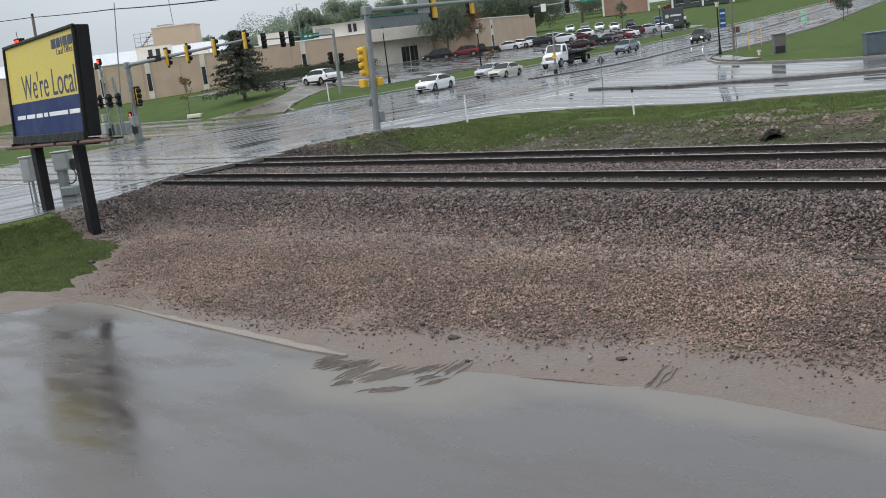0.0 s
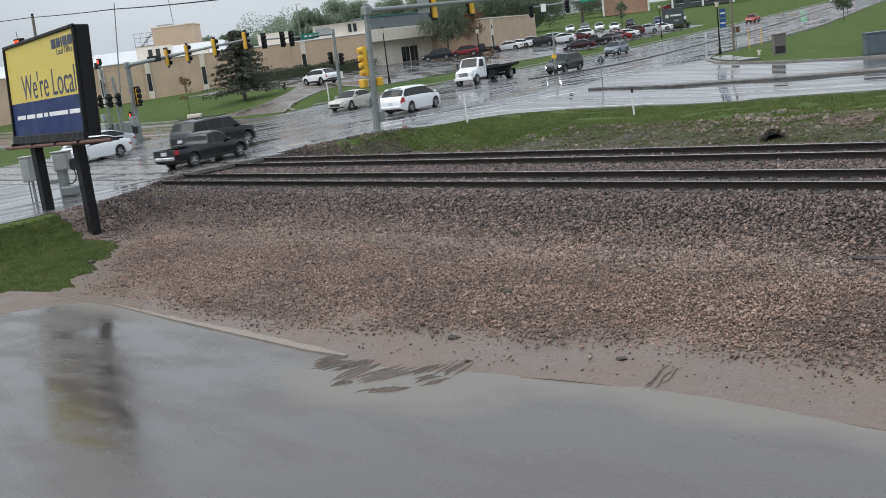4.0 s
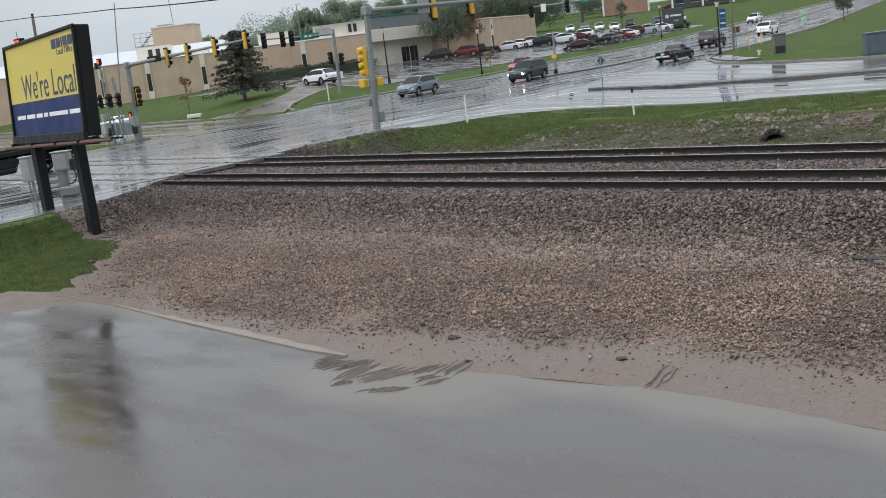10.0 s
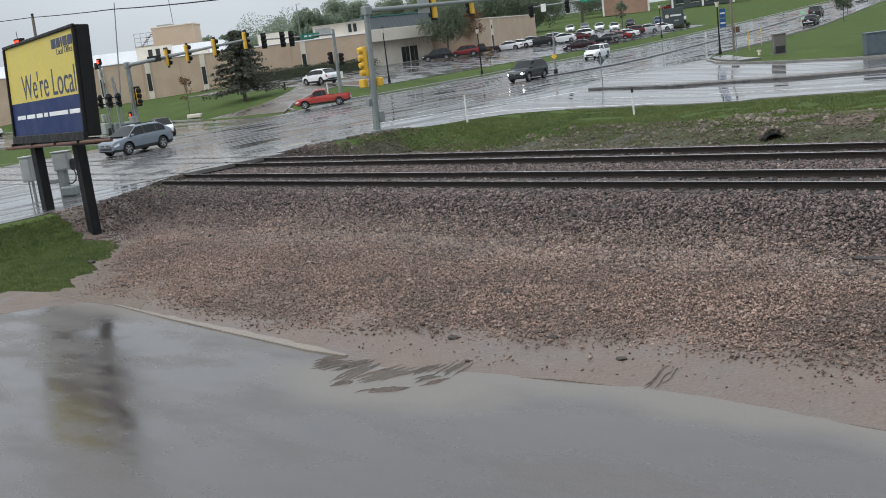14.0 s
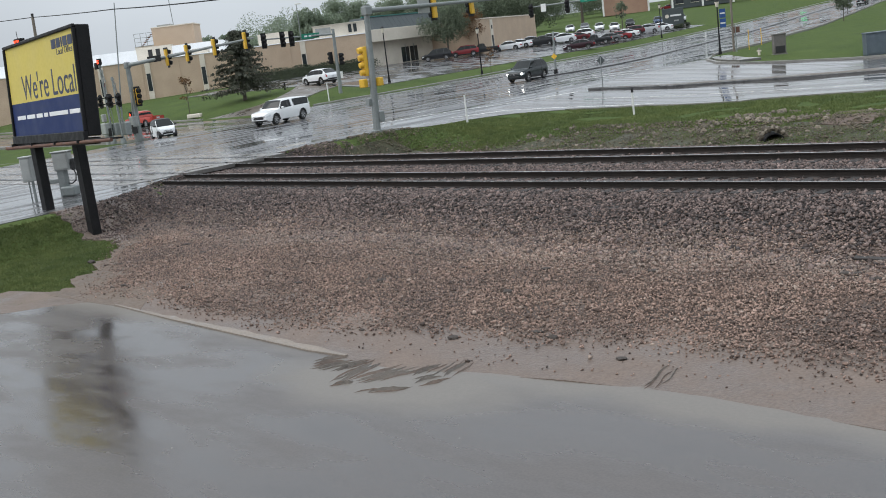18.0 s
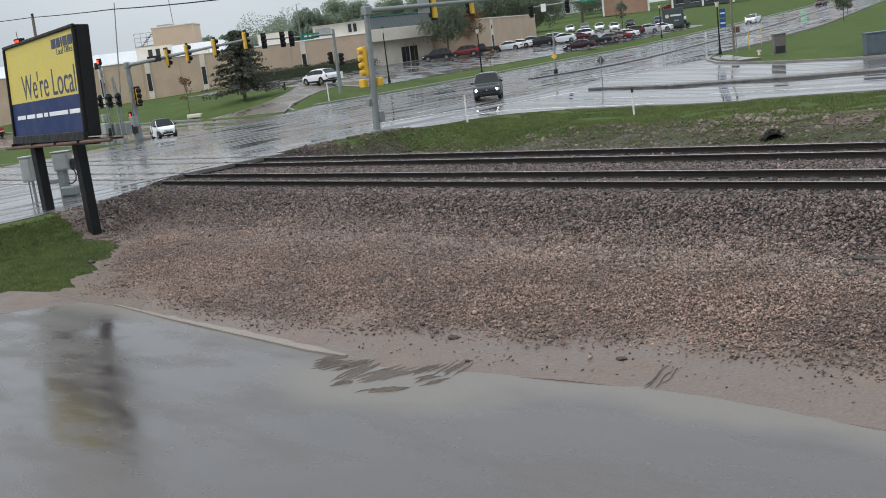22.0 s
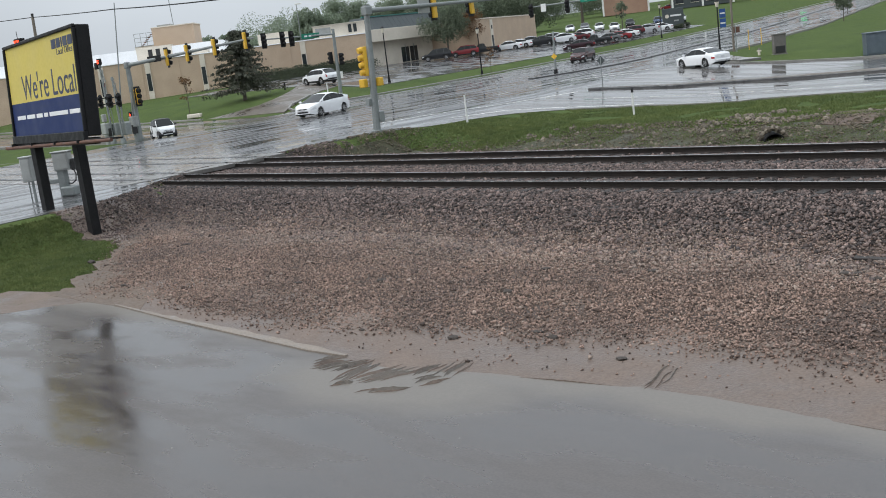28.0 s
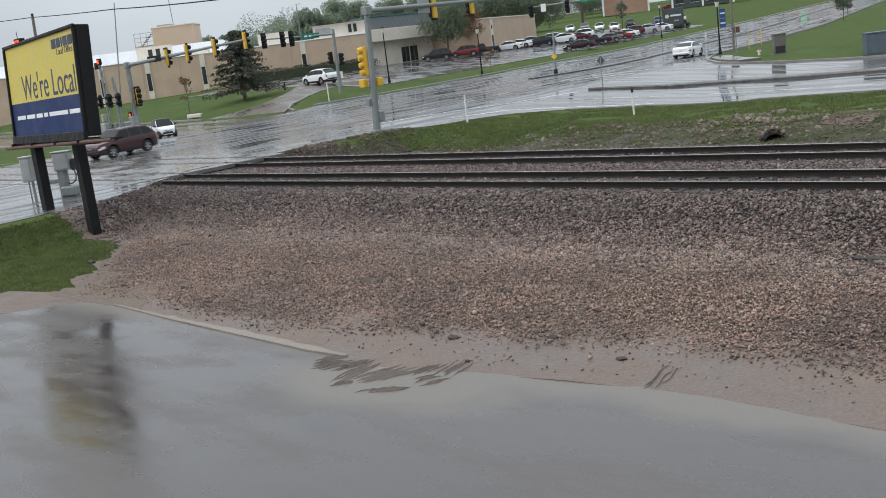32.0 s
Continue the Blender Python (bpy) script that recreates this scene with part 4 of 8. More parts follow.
def flatbed_truck(label):
    root = tagged(empty("flatbed_truck"), label, "truck")
    white = car_paint((0.78, 0.79, 0.80))
    k = 0.88
    part("hood", loft([(4.2, 0.78, 0.62, 1.20, 1.24), (4.05, 0.92, 0.58, 1.36, 1.40), (3.3, 0.99, 0.58, 1.50, 1.56), (2.55, 1.02, 0.58, 1.62, 1.70)]), white, root, soft=True)
    bm = bmesh.new()
    rings = []
    for z, xf, xr, w in ((0.62, 2.65, 1.0, 1.04), (1.62, 2.62, 0.98, 1.06), (2.42, 2.18, 1.0, 0.98), (2.52, 2.02, 1.08, 0.88)):
        rings.append([bm.verts.new(p) for p in ((xf, -w, z), (xr, -w, z), (xr, w, z), (xf, w, z))])
    for a, b in zip(rings, rings[1:]):
        for i in range(4):
            bm.faces.new((a[i], a[(i + 1) % 4], b[(i + 1) % 4], b[i]))
    bm.faces.new(rings[-1])
    bm.faces.new(rings[0][::-1])
    bmesh.ops.bevel(bm, geom=list(bm.edges), offset=0.06, segments=3, affect="EDGES")
    bmesh.ops.recalc_face_normals(bm, faces=bm.faces)
    part("cab", bm, white, root, soft=True)
    part("windscreen", pane([(2.60, -0.88, 1.70), (2.60, 0.88, 1.70), (2.25, 0.82, 2.34), (2.25, -0.82, 2.34)], 0.03, (1, 0, 0.3)), M_GLASS, root)
    for s in (-1, 1):
        part("side_window", pane([(2.38, s * 1.062, 1.66), (1.45, s * 1.062, 1.66), (1.45, s * 0.99, 2.34), (2.10, s * 0.99, 2.34)], 0.015, (0, s, 0)), M_GLASS, root)
        part("mirror", box((2.5, s * 1.28, 1.9), (0.1, 0.2, 0.45), bevel=0.02), M_TRIM, root)
        part("headlight", box((4.02, s * 0.80, 0.98), (0.25, 0.26, 0.24), bevel=0.03), M_HEAD, root)
        part("fender", tube((3.15, s * 0.80, 0.60), (3.15, s * 1.06, 0.60), 0.62, seg=18), white, root)
        part("wheel_well", tube((3.15, s * 0.80, 0.50), (3.15, s * 1.068, 0.50), 0.56, seg=18), M_TRIM, root)
        part("fuel_tank", tube((0.9, s * 0.82, 0.62), (-0.5, s * 0.82, 0.62), 0.28, seg=14), M_TRIM, root)
        part("step", box((1.75, s * 1.0, 0.55), (1.0, 0.25, 0.16), bevel=0.02), M_TRIM, root)
        part("frame_rail", box((-1.9, s * 0.42, 0.86), (6.6, 0.09, 0.26)), M_BLACK, root)
        part("bed_rail", box((-2.30, s * 1.16, 1.40), (6.5, 0.09, 0.24), bevel=0.02), M_BLACK, root)
        part("mud_flap", box((-4.6, s * 0.95, 0.62), (0.02, 0.5, 0.6)), M_BLACK, root)
        part("taillight", box((-5.52, s * 0.9, 1.22), (0.06, 0.22, 0.1)), M_TAIL, root)
        add_wheel(root, 3.15 * k, s * 0.98 * k, 0.50 * k, 0.27 * k)
        for y in (0.78, 1.06):
            add_wheel(root, -3.7 * k, s * y * k, 0.50 * k, 0.25 * k)
    part("bed", box((-2.30, 0, 1.34), (6.5, 2.3, 0.12), bevel=0.02), M_BLACK, root)
    for i in range(8):
        part("cross_beam", box((0.6 - 0.75 * i, 0, 1.22), (0.1, 2.2, 0.14)), M_BLACK, root)
    part("subframe", box((-2.0, 0, 1.07), (6.2, 0.9, 0.2)), M_BLACK, root)
    part("roof_visor", box((2.22, 0, 2.44), (0.22, 1.6, 0.05), bevel=0.02), M_TRIM, root)
    for s in (-1, 1):
        part("door_handle", box((1.42, s * 1.075, 1.45), (0.16, 0.03, 0.05)), M_TRIM, root)
        part("door_gap", box((1.32, s * 1.058, 1.2), (0.02, 0.02, 0.9)), M_TRIM, root)
        part("toolbox", box((0.1, s * 0.98, 0.92), (1.3, 0.35, 0.5), bevel=0.03), M_BLACK, root)
    part("headboard", box((0.92, 0, 1.55), (0.08, 2.1, 0.6), bevel=0.02), M_BLACK, root)
    part("front_bumper", box((4.22, 0, 0.66), (0.16, 2.05, 0.28), bevel=0.04), white, root)
    part("grille", box((4.17, 0, 1.06), (0.10, 1.05, 0.42), bevel=0.03), M_RIM, root)
    for i in range(4):
        part("grille_bar", box((4.23, 0, 0.92 + 0.09 * i), (0.02, 0.98, 0.035)), M_TRIM, root)
    part("axle", tube((-3.7, -0.8, 0.5), (-3.7, 0.8, 0.5), 0.12), M_BLACK, root)
    part("tow_arm", box((-4.7, 0, 0.95), (0.9, 0.7, 0.2), bevel=0.03), M_BLACK, root)
    short = lambda x: x if x < 2.5 else 2.5 + (x - 2.5) * 0.72
    for o in root.children:
        if o.name.split(".")[0] == "wheel":
            o.location.x = short(o.location.x / k) * k + 0.7
            continue
        for v in o.data.vertices:
            v.co.x = short(v.co.x)
            v.co *= k
            v.co.x += 0.7
    return root




# ---- kerbs, islands and road markings ----
def offset_line(line, d):
    out = []
    for i, p in enumerate(line):
        a, b = line[max(0, i - 1)], line[min(len(line) - 1, i + 1)]
        dx, dy = b[0] - a[0], b[1] - a[1]
        n = math.hypot(dx, dy) or 1
        out.append((p[0] - dy / n * d, p[1] + dx / n * d))
    return out


def kerb(line, width=0.18, height=0.15, mat=None, name="kerb", label="wet concrete kerb along the street", step=2.0):
    line = resample(line, step)
    return tagged(strip(name, line, offset_line(line, width), mat or M_KERB, 0.03 + height, 1, height + 0.1), label, "kerb", kind="structure")


wy = [y for y in road_ys if 33 <= y <= 350]
kerb([(lerp_table(y, WEST), y) for y in wy], 0.18, 0.11)
kerb([(lerp_table(y, EAST), y) for y in road_ys if 56 <= y <= 350][::-1], 0.2)
kerb(NORTH_KERB[:7][::1], 0.2, 0.11)
kerb(SOUTH_KERB[3:10][::-1], 0.15, 0.05)
kerb([(-73.6, 39.0), (-71.6, 36.2), (-70.6, 34.4), (-69.6, 33.3), (-68.5, 33.0)][::-1], 0.16, 0.09)
kerb([(-130, 31.4), (-79.6, 31.2)], 0.2)
kerb([(-62.2, 15.6), (-66, 16.1), (-140, 16.1)], 0.2)

MEDIAN = [(-53.86, 46.2), (-53.2, 48.8), (-52.9, 52.8), (-52.9, 56.1), (-54.0, 62.8), (-57.0, 72.9), (-60.8, 85.2), (-65.3, 100.3), (-67.5, 111.1), (-72.4, 129.6), (-80.5, 158.5), (-93, 215), (-121, 350)]
kerb(MEDIAN, 0.8, 0.11, M_DARKKERB, "median", "low dark wet median kerb between the driving lanes", 3)
ISLAND_F = [(-38.4, 32.0), (-36.1, 32.5), (-33.3, 34.2), (-30.9, 36.5), (-28.0, 37.8), (-24.7, 38.1), (-22.8, 38.4), (0, 41), (150, 44)]
ISLAND_B = [(-38.7, 32.5), (-36.8, 33.5), (-34.0, 35.3), (-31.6, 37.7), (-28.7, 39.1), (-25.0, 40.2), (-23.7, 40.7), (0, 43.5), (150, 47)]
tagged(strip("island", even_line(ISLAND_F, 40), even_line(ISLAND_B, 40), M_DARKKERB, 0.14, 2, 0.25), "low dark wet traffic island in the side street", "traffic island", kind="structure")
tagged(strip("island_top", offset_line(even_line(ISLAND_F, 40), 0.3), offset_line(even_line(ISLAND_B, 40), -0.35), M_DRIVE, 0.155, 2, 0.1), "tan paved top of the traffic island", "paving", kind="structure")
tagged(strip("corner_ramp", [(-41.8, 53.4), (-40.9, 51.9), (-39.3, 50.2), (-37.4, 49.5)], [(-41.0, 54.6), (-39.6, 53.0), (-38.0, 51.6), (-36.6, 51.2)], M_CONC, 0.17, 3, 0.2), "pale wet concrete ramp at the street corner", "ramp", kind="structure")


def marking(line, width=0.14):
    line = resample(line, 1.5)
    return tagged(strip("lane_marking", line, offset_line(line, width), M_LINE, 0.036, 1, 0.006), "worn white painted line on wet asphalt", "road marking", kind="structure")


marking([(-41.7, 16.8), (-41.1, 20.6), (-39.4, 25.6), (-38.6, 31.2)], 0.16)
marking([(-38.4, 19.5), (-37.3, 22.6), (-34.8, 24.4), (-30.4, 26.6)], 0.14)
for a, b in zip(even_line([(-35.4, 28.2), (-34.0, 29.0), (-28.2, 31.2), (-23.3, 31.0), (-19.9, 31.0)], 6)[:-1], even_line([(-35.4, 28.2), (-34.0, 29.0), (-28.2, 31.2), (-23.3, 31.0), (-19.9, 31.0)], 6)[1:]):
    marking([a, (a[0] + (b[0] - a[0]) * 0.8, a[1] + (b[1] - a[1]) * 0.8)], 0.1)
for k, off in ((0, 1.9), (1, -1.85)):
    sb = [(-78, 117), (-74.9, 99), (-70.8, 82), (-67.4, 70), (-64.6, 56), (-62, 43)]
    pts = offset_line(sb, off)
    for i in range(len(even_line(pts, 16)) - 1):
        a, b = even_line(pts, 16)[i], even_line(pts, 16)[i + 1]
        if k == 0 or i % 2 == 0:
            marking([a, (a[0] + (b[0] - a[0]) * (0.5 if k == 0 else 0.9), a[1] + (b[1] - a[1]) * (0.5 if k == 0 else 0.9))], 0.12)
nbl = offset_line([(-43.4, 22), (-45.6, 32), (-48.1, 48), (-48.9, 58), (-51.6, 75), (-56.4, 92), (-60.4, 109), (-69, 138)], 0.0)
pts = even_line(nbl, 26)
for i in range(0, 24):
    a, b = pts[i], pts[i + 1]
    marking([a, (a[0] + (b[0] - a[0]) * 0.45, a[1] + (b[1] - a[1]) * 0.45)], 0.12)
marking([(-46.0, 40.5), (-42.0, 42.8)], 0.35)
marking([(-46.6, 43.6), (-42.6, 45.9)], 0.35)

# storm drain edging along the foreground pavement: a thin pale lip of concrete
lip = even_line([(-21.1, -10.40), (-18.6, -10.66), (-16.4, -10.82), (-13.6, -11.02), (-12.7, -10.98)], 46)
tagged(strip("pavement_edge", lip, [(x, y + 0.05 + 0.16 * smooth(-21.5, -15, x) * (1 - smooth(-13.6, -12.7, x)) + 0.10 * noise.noise(Vector((x * 2.3, 0, 1)))) for x, y in lip], M_LIP, 0.085, 1, 0.06), "pale sandy lip along the asphalt edge", "edging", kind="structure")

# ridges of washed-out silt on the pavement, pushed up by tyres
ridge_rng = random.Random(8)
ridges = tagged(empty("sand_ridges", pose(-11.8, -11.3, ground_z(-11.8, -11.3) + 0.06)), "rippled ridges of dark wet silt pushed up by tyres", "silt")
lie = lambda p: ground_z(p.x - 11.8, p.y - 11.3) - ground_z(-11.8, -11.3)
for x0, y0, x1, y1, wide in ((-12.87, -11.5, -12.64, -10.98, 1.0), (-12.56, -11.67, -12.37, -11.14, 1.0), (-11.85, -11.98, -12.05, -10.97, 1.6), (-11.52, -11.76, -11.32, -10.92, 1.7), (-11.29, -11.79, -11.03, -11.05, 1.5),
                            (-11.59, -12.06, -11.49, -11.87, 0.7), (-10.9, -12.11, -10.48, -11.69, 0.9), (-10.58, -11.51, -10.43, -11.06, 1.1), (-10.88, -11.16, -10.89, -10.59, 1.0), (-10.39, -11.12, -10.57, -10.35, 1.2), (-7.53, -10.22, -7.69, -9.5, 0.8), (-12.2, -11.6, -12.15, -11.0, 0.9)):
    for twin in range(5):
        bm = bmesh.new()
        a, b = Vector((x0 + 11.8, y0 + 11.3)), Vector((x1 + 11.8, y1 + 11.3))
        slip = Vector((ridge_rng.uniform(-0.2, 0.2), ridge_rng.uniform(-0.14, 0.14))) * (1 if twin else 0)
        side = Vector((b.y - a.y, a.x - b.x)).normalized()
        bow = ridge_rng.uniform(-0.07, 0.07)
        n = 11
        rows_ = []
        for k in range(n):
            s = k / (n - 1)
            hump = math.sin(math.pi * s) ** 0.8
            c = a.lerp(b, s) + slip + side * (bow * hump + 0.012 * math.sin(9 * s + x0))
            w = (0.030 if twin == 0 else 0.02) * wide * hump + 0.003
            h = (0.035 if twin == 0 else 0.022) * hump * (1 + 0.2 * math.sin(23 * s + twin)) + 0.001 + lie(c)
            rows_.append([bm.verts.new((*(c - side * w), lie(c) - 0.004)), bm.verts.new((*(c + side * w * 0.4), h)), bm.verts.new((*(c + side * w), lie(c) - 0.004))])
        for p, q in zip(rows_, rows_[1:]):
            for j in range(2):
                bm.faces.new((p[j], q[j], q[j + 1], p[j + 1]))
        bmesh.ops.recalc_face_normals(bm, faces=bm.faces)
        part("ridge", bm, M_SILT if twin % 2 == 0 else M_SAND, ridges)


# ---- billboard ----
def fitted_lettering(text, width, height, mat, parent, m):
    """Lettering scaled to a width and to the height of its tallest letter, its lower left corner at m."""
    ob = lettering(text, 1.0, mat, parent, Matrix())
    co = [v.co for v in ob.data.vertices]
    x0, x1, z1 = min(v.x for v in co), max(v.x for v in co), max(v.y for v in co)
    ob.data.transform(m @ Matrix.Diagonal((width / (x1 - x0), height / z1, 1, 1)) @ Matrix.Translation((-x0, 0, 0)))
    bm = bmesh.new()
    bm.from_mesh(ob.data)
    bpy.data.objects.remove(ob)
    while bm.verts:
        bm.verts.ensure_lookup_table()
        seen, todo = {bm.verts[0]}, [bm.verts[0]]
        while todo:
            for e in todo.pop().link_edges:
                for v in e.verts:
                    if v not in seen:
                        seen.add(v)
                        todo.append(v)
        one, at = bmesh.new(), {}
        for v in seen:
            at[v] = one.verts.new(v.co)
        for f in {f for v in seen for f in v.link_faces}:
            one.faces.new([at[v] for v in f.verts])
        part("letter", one, mat, parent)
        bmesh.ops.delete(bm, geom=list(seen), context="VERTS")
    bm.free()


def billboard():
    root = tagged(empty("billboard", pose(-31.8, -5.5, 0)), "yellow and blue roadside billboard in a black case on two posts", "billboard")
    # the board stands turned and leans a little back: x along it, y into it, z up
    m = pose(-0.307, -0.25, 4.0, 0, 0, -9.8) @ pose(0, 0, 0, -4.2, 0, 0) @ pose(0, 0, 0, 0, -1.1, 0)
    w, lo, hi, blue = 3.73, -1.43, 1.51, -0.35
    up = pose(0, 0, 0, 90, 0, 0)
    part("case", box((0, 0.24, 0.0), (2 * w + 0.20, 0.40, hi - lo + 0.24), m, 0.03), M_BLACK, root)
    face = part("face", box((0, 0.03, (hi + blue) / 2), (2 * w, 0.03, hi - blue), m), M_SIGNYELLOW, root, "yellow upper part of the poster")
    part("blue_panel", box((0, 0.03, (lo + blue) / 2), (2 * w, 0.03, blue - lo), m), M_SIGNBLUE, root, "blue lower part of the poster")
    fitted_lettering("We're Local", 5.6, 0.82, M_NAVY, face, m @ Matrix.Translation((-2.2, 0.012, -0.27)) @ up)
    fitted_lettering("Local Office", 1.5, 0.19, M_NAVY, face, m @ Matrix.Translation((1.93, 0.012, 0.88)) @ up)
    x = 1.50
    for i, wide in enumerate((0.42, 0.36, 0.12, 0.38, 0.42)):
        part("logo_bar", box((x + wide / 2, 0.010, 1.22), (wide, 0.012, 0.28), m, 0.004), M_NAVY, face)
        x += wide + 0.075
    x = -3.2
    for wide in (0.98, 0.92, 0.66, 0.40, 1.86, 0.98):
        part("address_bar", box((x + wide / 2, 0.009, -0.83), (wide, 0.012, 0.13), m, 0.004), M_WHITELET, face)
        x += wide + 0.18
    for nm, c, sz in (("frame_top", (0, -0.01, hi + 0.05), (2 * w + 0.2, 0.10, 0.10)), ("frame_bottom", (0, -0.02, lo - 0.14), (2 * w + 0.2, 0.14, 0.28)),
                      ("frame_side", (-w - 0.05, -0.01, 0.04), (0.10, 0.10, hi - lo)), ("frame_side", (w + 0.05, -0.01, 0.04), (0.10, 0.10, hi - lo))):
        part(nm, box(c, sz, m, 0.02), M_BLACK, root)
    part("skirt", box((0.1, 0.2, lo - 0.30), (2 * w - 0.3, 0.5, 0.20), m, 0.02), M_BLACK, root, "dark sheet below the case")
    for px, pz in ((0.85, ground_z(-31.05, -5.5) - 0.2), (-2.05, ground_z(-33.95, -5.5) - 0.2)):
        part("post", box((px, 0.02, (pz + 2.5) / 2), (0.34, 0.30, 2.5 - pz), bevel=0.02), M_BLACK, root, "square black steel post")
    part("beam", tube(m @ Vector((-w - 0.7, -0.16, lo - 0.40)), m @ Vector((w + 2.4, -0.10, lo - 0.30)), 0.06, 0.05), M_RUSTBEAM, root, "rusty pipe under the face")
    for bx in (-w + 0.2, -1.2, 1.3, w - 0.2):
        part("bracket", box((bx, -0.05, lo - 0.30), (0.07, 0.34, 0.10), m), M_BLACK, root)
    part("catwalk", box((w + 0.9, 0.12, lo - 0.26), (2.6, 0.36, 0.05), m), M_BLACK, root)
    return root


billboard()


# ---- signal masts and poles ----
def signal_head(root, p, facing, lit=None, n=3, back=True, colour=None):
    """A signal head that hangs at p and faces that way (degrees)."""
    m = Matrix.Translation(p) @ pose(0, 0, 0, 0, 0, facing)
    h = part("signal_head", box((0, 0, 0), (0.20, 0.36, 0.35 * n), m, 0.03), colour or M_YELLOWSIG, root, "yellow three-lamp signal head" if colour is None or colour == M_YELLOWSIG else "black signal head")
    if back:
        part("backplate", box((0.06, 0, 0), (0.02, 0.62, 0.35 * n + 0.26), m, 0.004), M_BLACK, h)
    for i in range(n):
        z = 0.35 * (n - 1) / 2 - 0.35 * i
        part("lens", tube(m @ Vector((0.10, 0, z)), m @ Vector((0.125, 0, z)), 0.145, seg=14), M_RED_ON if lit == i else M_LENS_OFF, h)
        part("visor", tube(m @ Vector((0.10, 0, z + 0.02)), m @ Vector((0.30, 0, z - 0.01)), 0.16, 0.13, seg=12), colour or M_BLACK, h)
    return h


def rod(root, name, a, b, r0, r1=None, mat=None, seg=12):
    return part(name, tube(a, b, r0, r1, seg), mat or M_STEEL, root)


def mast_se():
    b = Vector((-37.6, 13.3, ground_z(-37.6, 13.3)))
    root = tagged(empty("signal_mast", Matrix.Translation(b)), "grey galvanised signal mast with a long arm and yellow signal heads", "traffic signal", "signal masts at the junction")
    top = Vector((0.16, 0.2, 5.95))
    rod(root, "base_plate", (0, 0, -0.1), (0, 0, 0.12), 0.34)
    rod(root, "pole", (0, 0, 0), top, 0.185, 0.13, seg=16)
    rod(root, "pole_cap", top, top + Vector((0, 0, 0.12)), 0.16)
    end = Vector((-2.2, 15.6, 5.95))
    arm0 = top - Vector((0, 0, 0.16))
    rod(root, "arm", arm0, end, 0.12, 0.06, seg=12)
    part("arm_flange", box(arm0, (0.4, 0.4, 0.42), bevel=0.04), M_STEEL, root)
    for k, facing in ((0.37, 195), (0.60, 195)):
        p = arm0.lerp(end, k)
        signal_head(root, p + Vector((-0.12, 0, -0.15)), facing)
    part("sign_panel", box(arm0.lerp(end, 0.31) + Vector((-0.1, 0, 0.0)), (0.03, 0.85, 0.75), bevel=0.004), M_GREYBOX, root, "back of a square regulatory sign")
    part("controller_box", box((0.14, 0.22, 0.75), (0.3, 0.3, 0.5), bevel=0.02), M_STEEL, root)
    part("controller_box", box((-0.1, -0.2, 1.5), (0.26, 0.2, 0.34), bevel=0.02), M_STEEL, root)
    # side heads low on the pole: a tall yellow signal and two square pedestrian heads
    signal_head(root, (-0.17, -0.05, 3.45), 250, colour=M_YELLOWSIG, back=False, n=4)
    for dx, dy in ((-0.27, -0.22), (0.27, 0.33)):
        h = part("pedestrian_head", box((dx, dy, 2.42), (0.32, 0.32, 0.40), pose(0, 0, 0, 0, 0, 12), 0.03), M_YELLOWSIG, root, "square yellow pedestrian signal")
        part("visor", box((dx - 0.14, dy + 0.16, 2.42), (0.3, 0.05, 0.36), pose(0, 0, 0, 0, 0, 12), 0.01), M_BLACK, h)
    return root


def mast_sw():
    b = Vector((-63.24, 15.46, 0))
    root = tagged(empty("signal_mast", Matrix.Translation(b)), "grey signal mast with four yellow heads on its arm", "traffic signal", "signal masts at the junction")
    top = Vector((0.0, 0.0, 5.05))
    rod(root, "base_plate", (0, 0, -0.1), (0, 0, 0.12), 0.3)
    rod(root, "pole", (0, 0, 0), top, 0.19, 0.15, seg=14)
    rod(root, "pole_cap", top, top + Vector((0, 0, 0.1)), 0.15)
    arm0, end = top - Vector((0, 0, 0.12)), Vector((7.9, 4.6, 5.62))
    rod(root, "arm", arm0, end, 0.13, 0.06)
    part("arm_flange", box(arm0, (0.36, 0.36, 0.4), bevel=0.04), M_STEEL, root)
    for k in (0.315, 0.475, 0.69, 0.93):
        signal_head(root, arm0.lerp(end, k) + Vector((0.0, 0.05, -0.05)), 72)
    part("street_sign", box(arm0.lerp(end, 0.22) + Vector((0, 0, 0.04)), (1.6, 0.03, 0.40), pose(0, 0, 0, 0, 0, 0), 0.004), M_BLACK, root)
    signal_head(root, (0.3, 0.15, 2.85), 20)
    part("pedestrian_head", box((-0.38, -0.1, 1.7), (0.3, 0.3, 0.42), bevel=0.03), M_BLACK, root)
    part("pedestrian_lamp", box((-0.34, -0.262, 1.7), (0.12, 0.02, 0.16)), M_RED_ON, root, "glowing orange-red hand lamp")
    return root


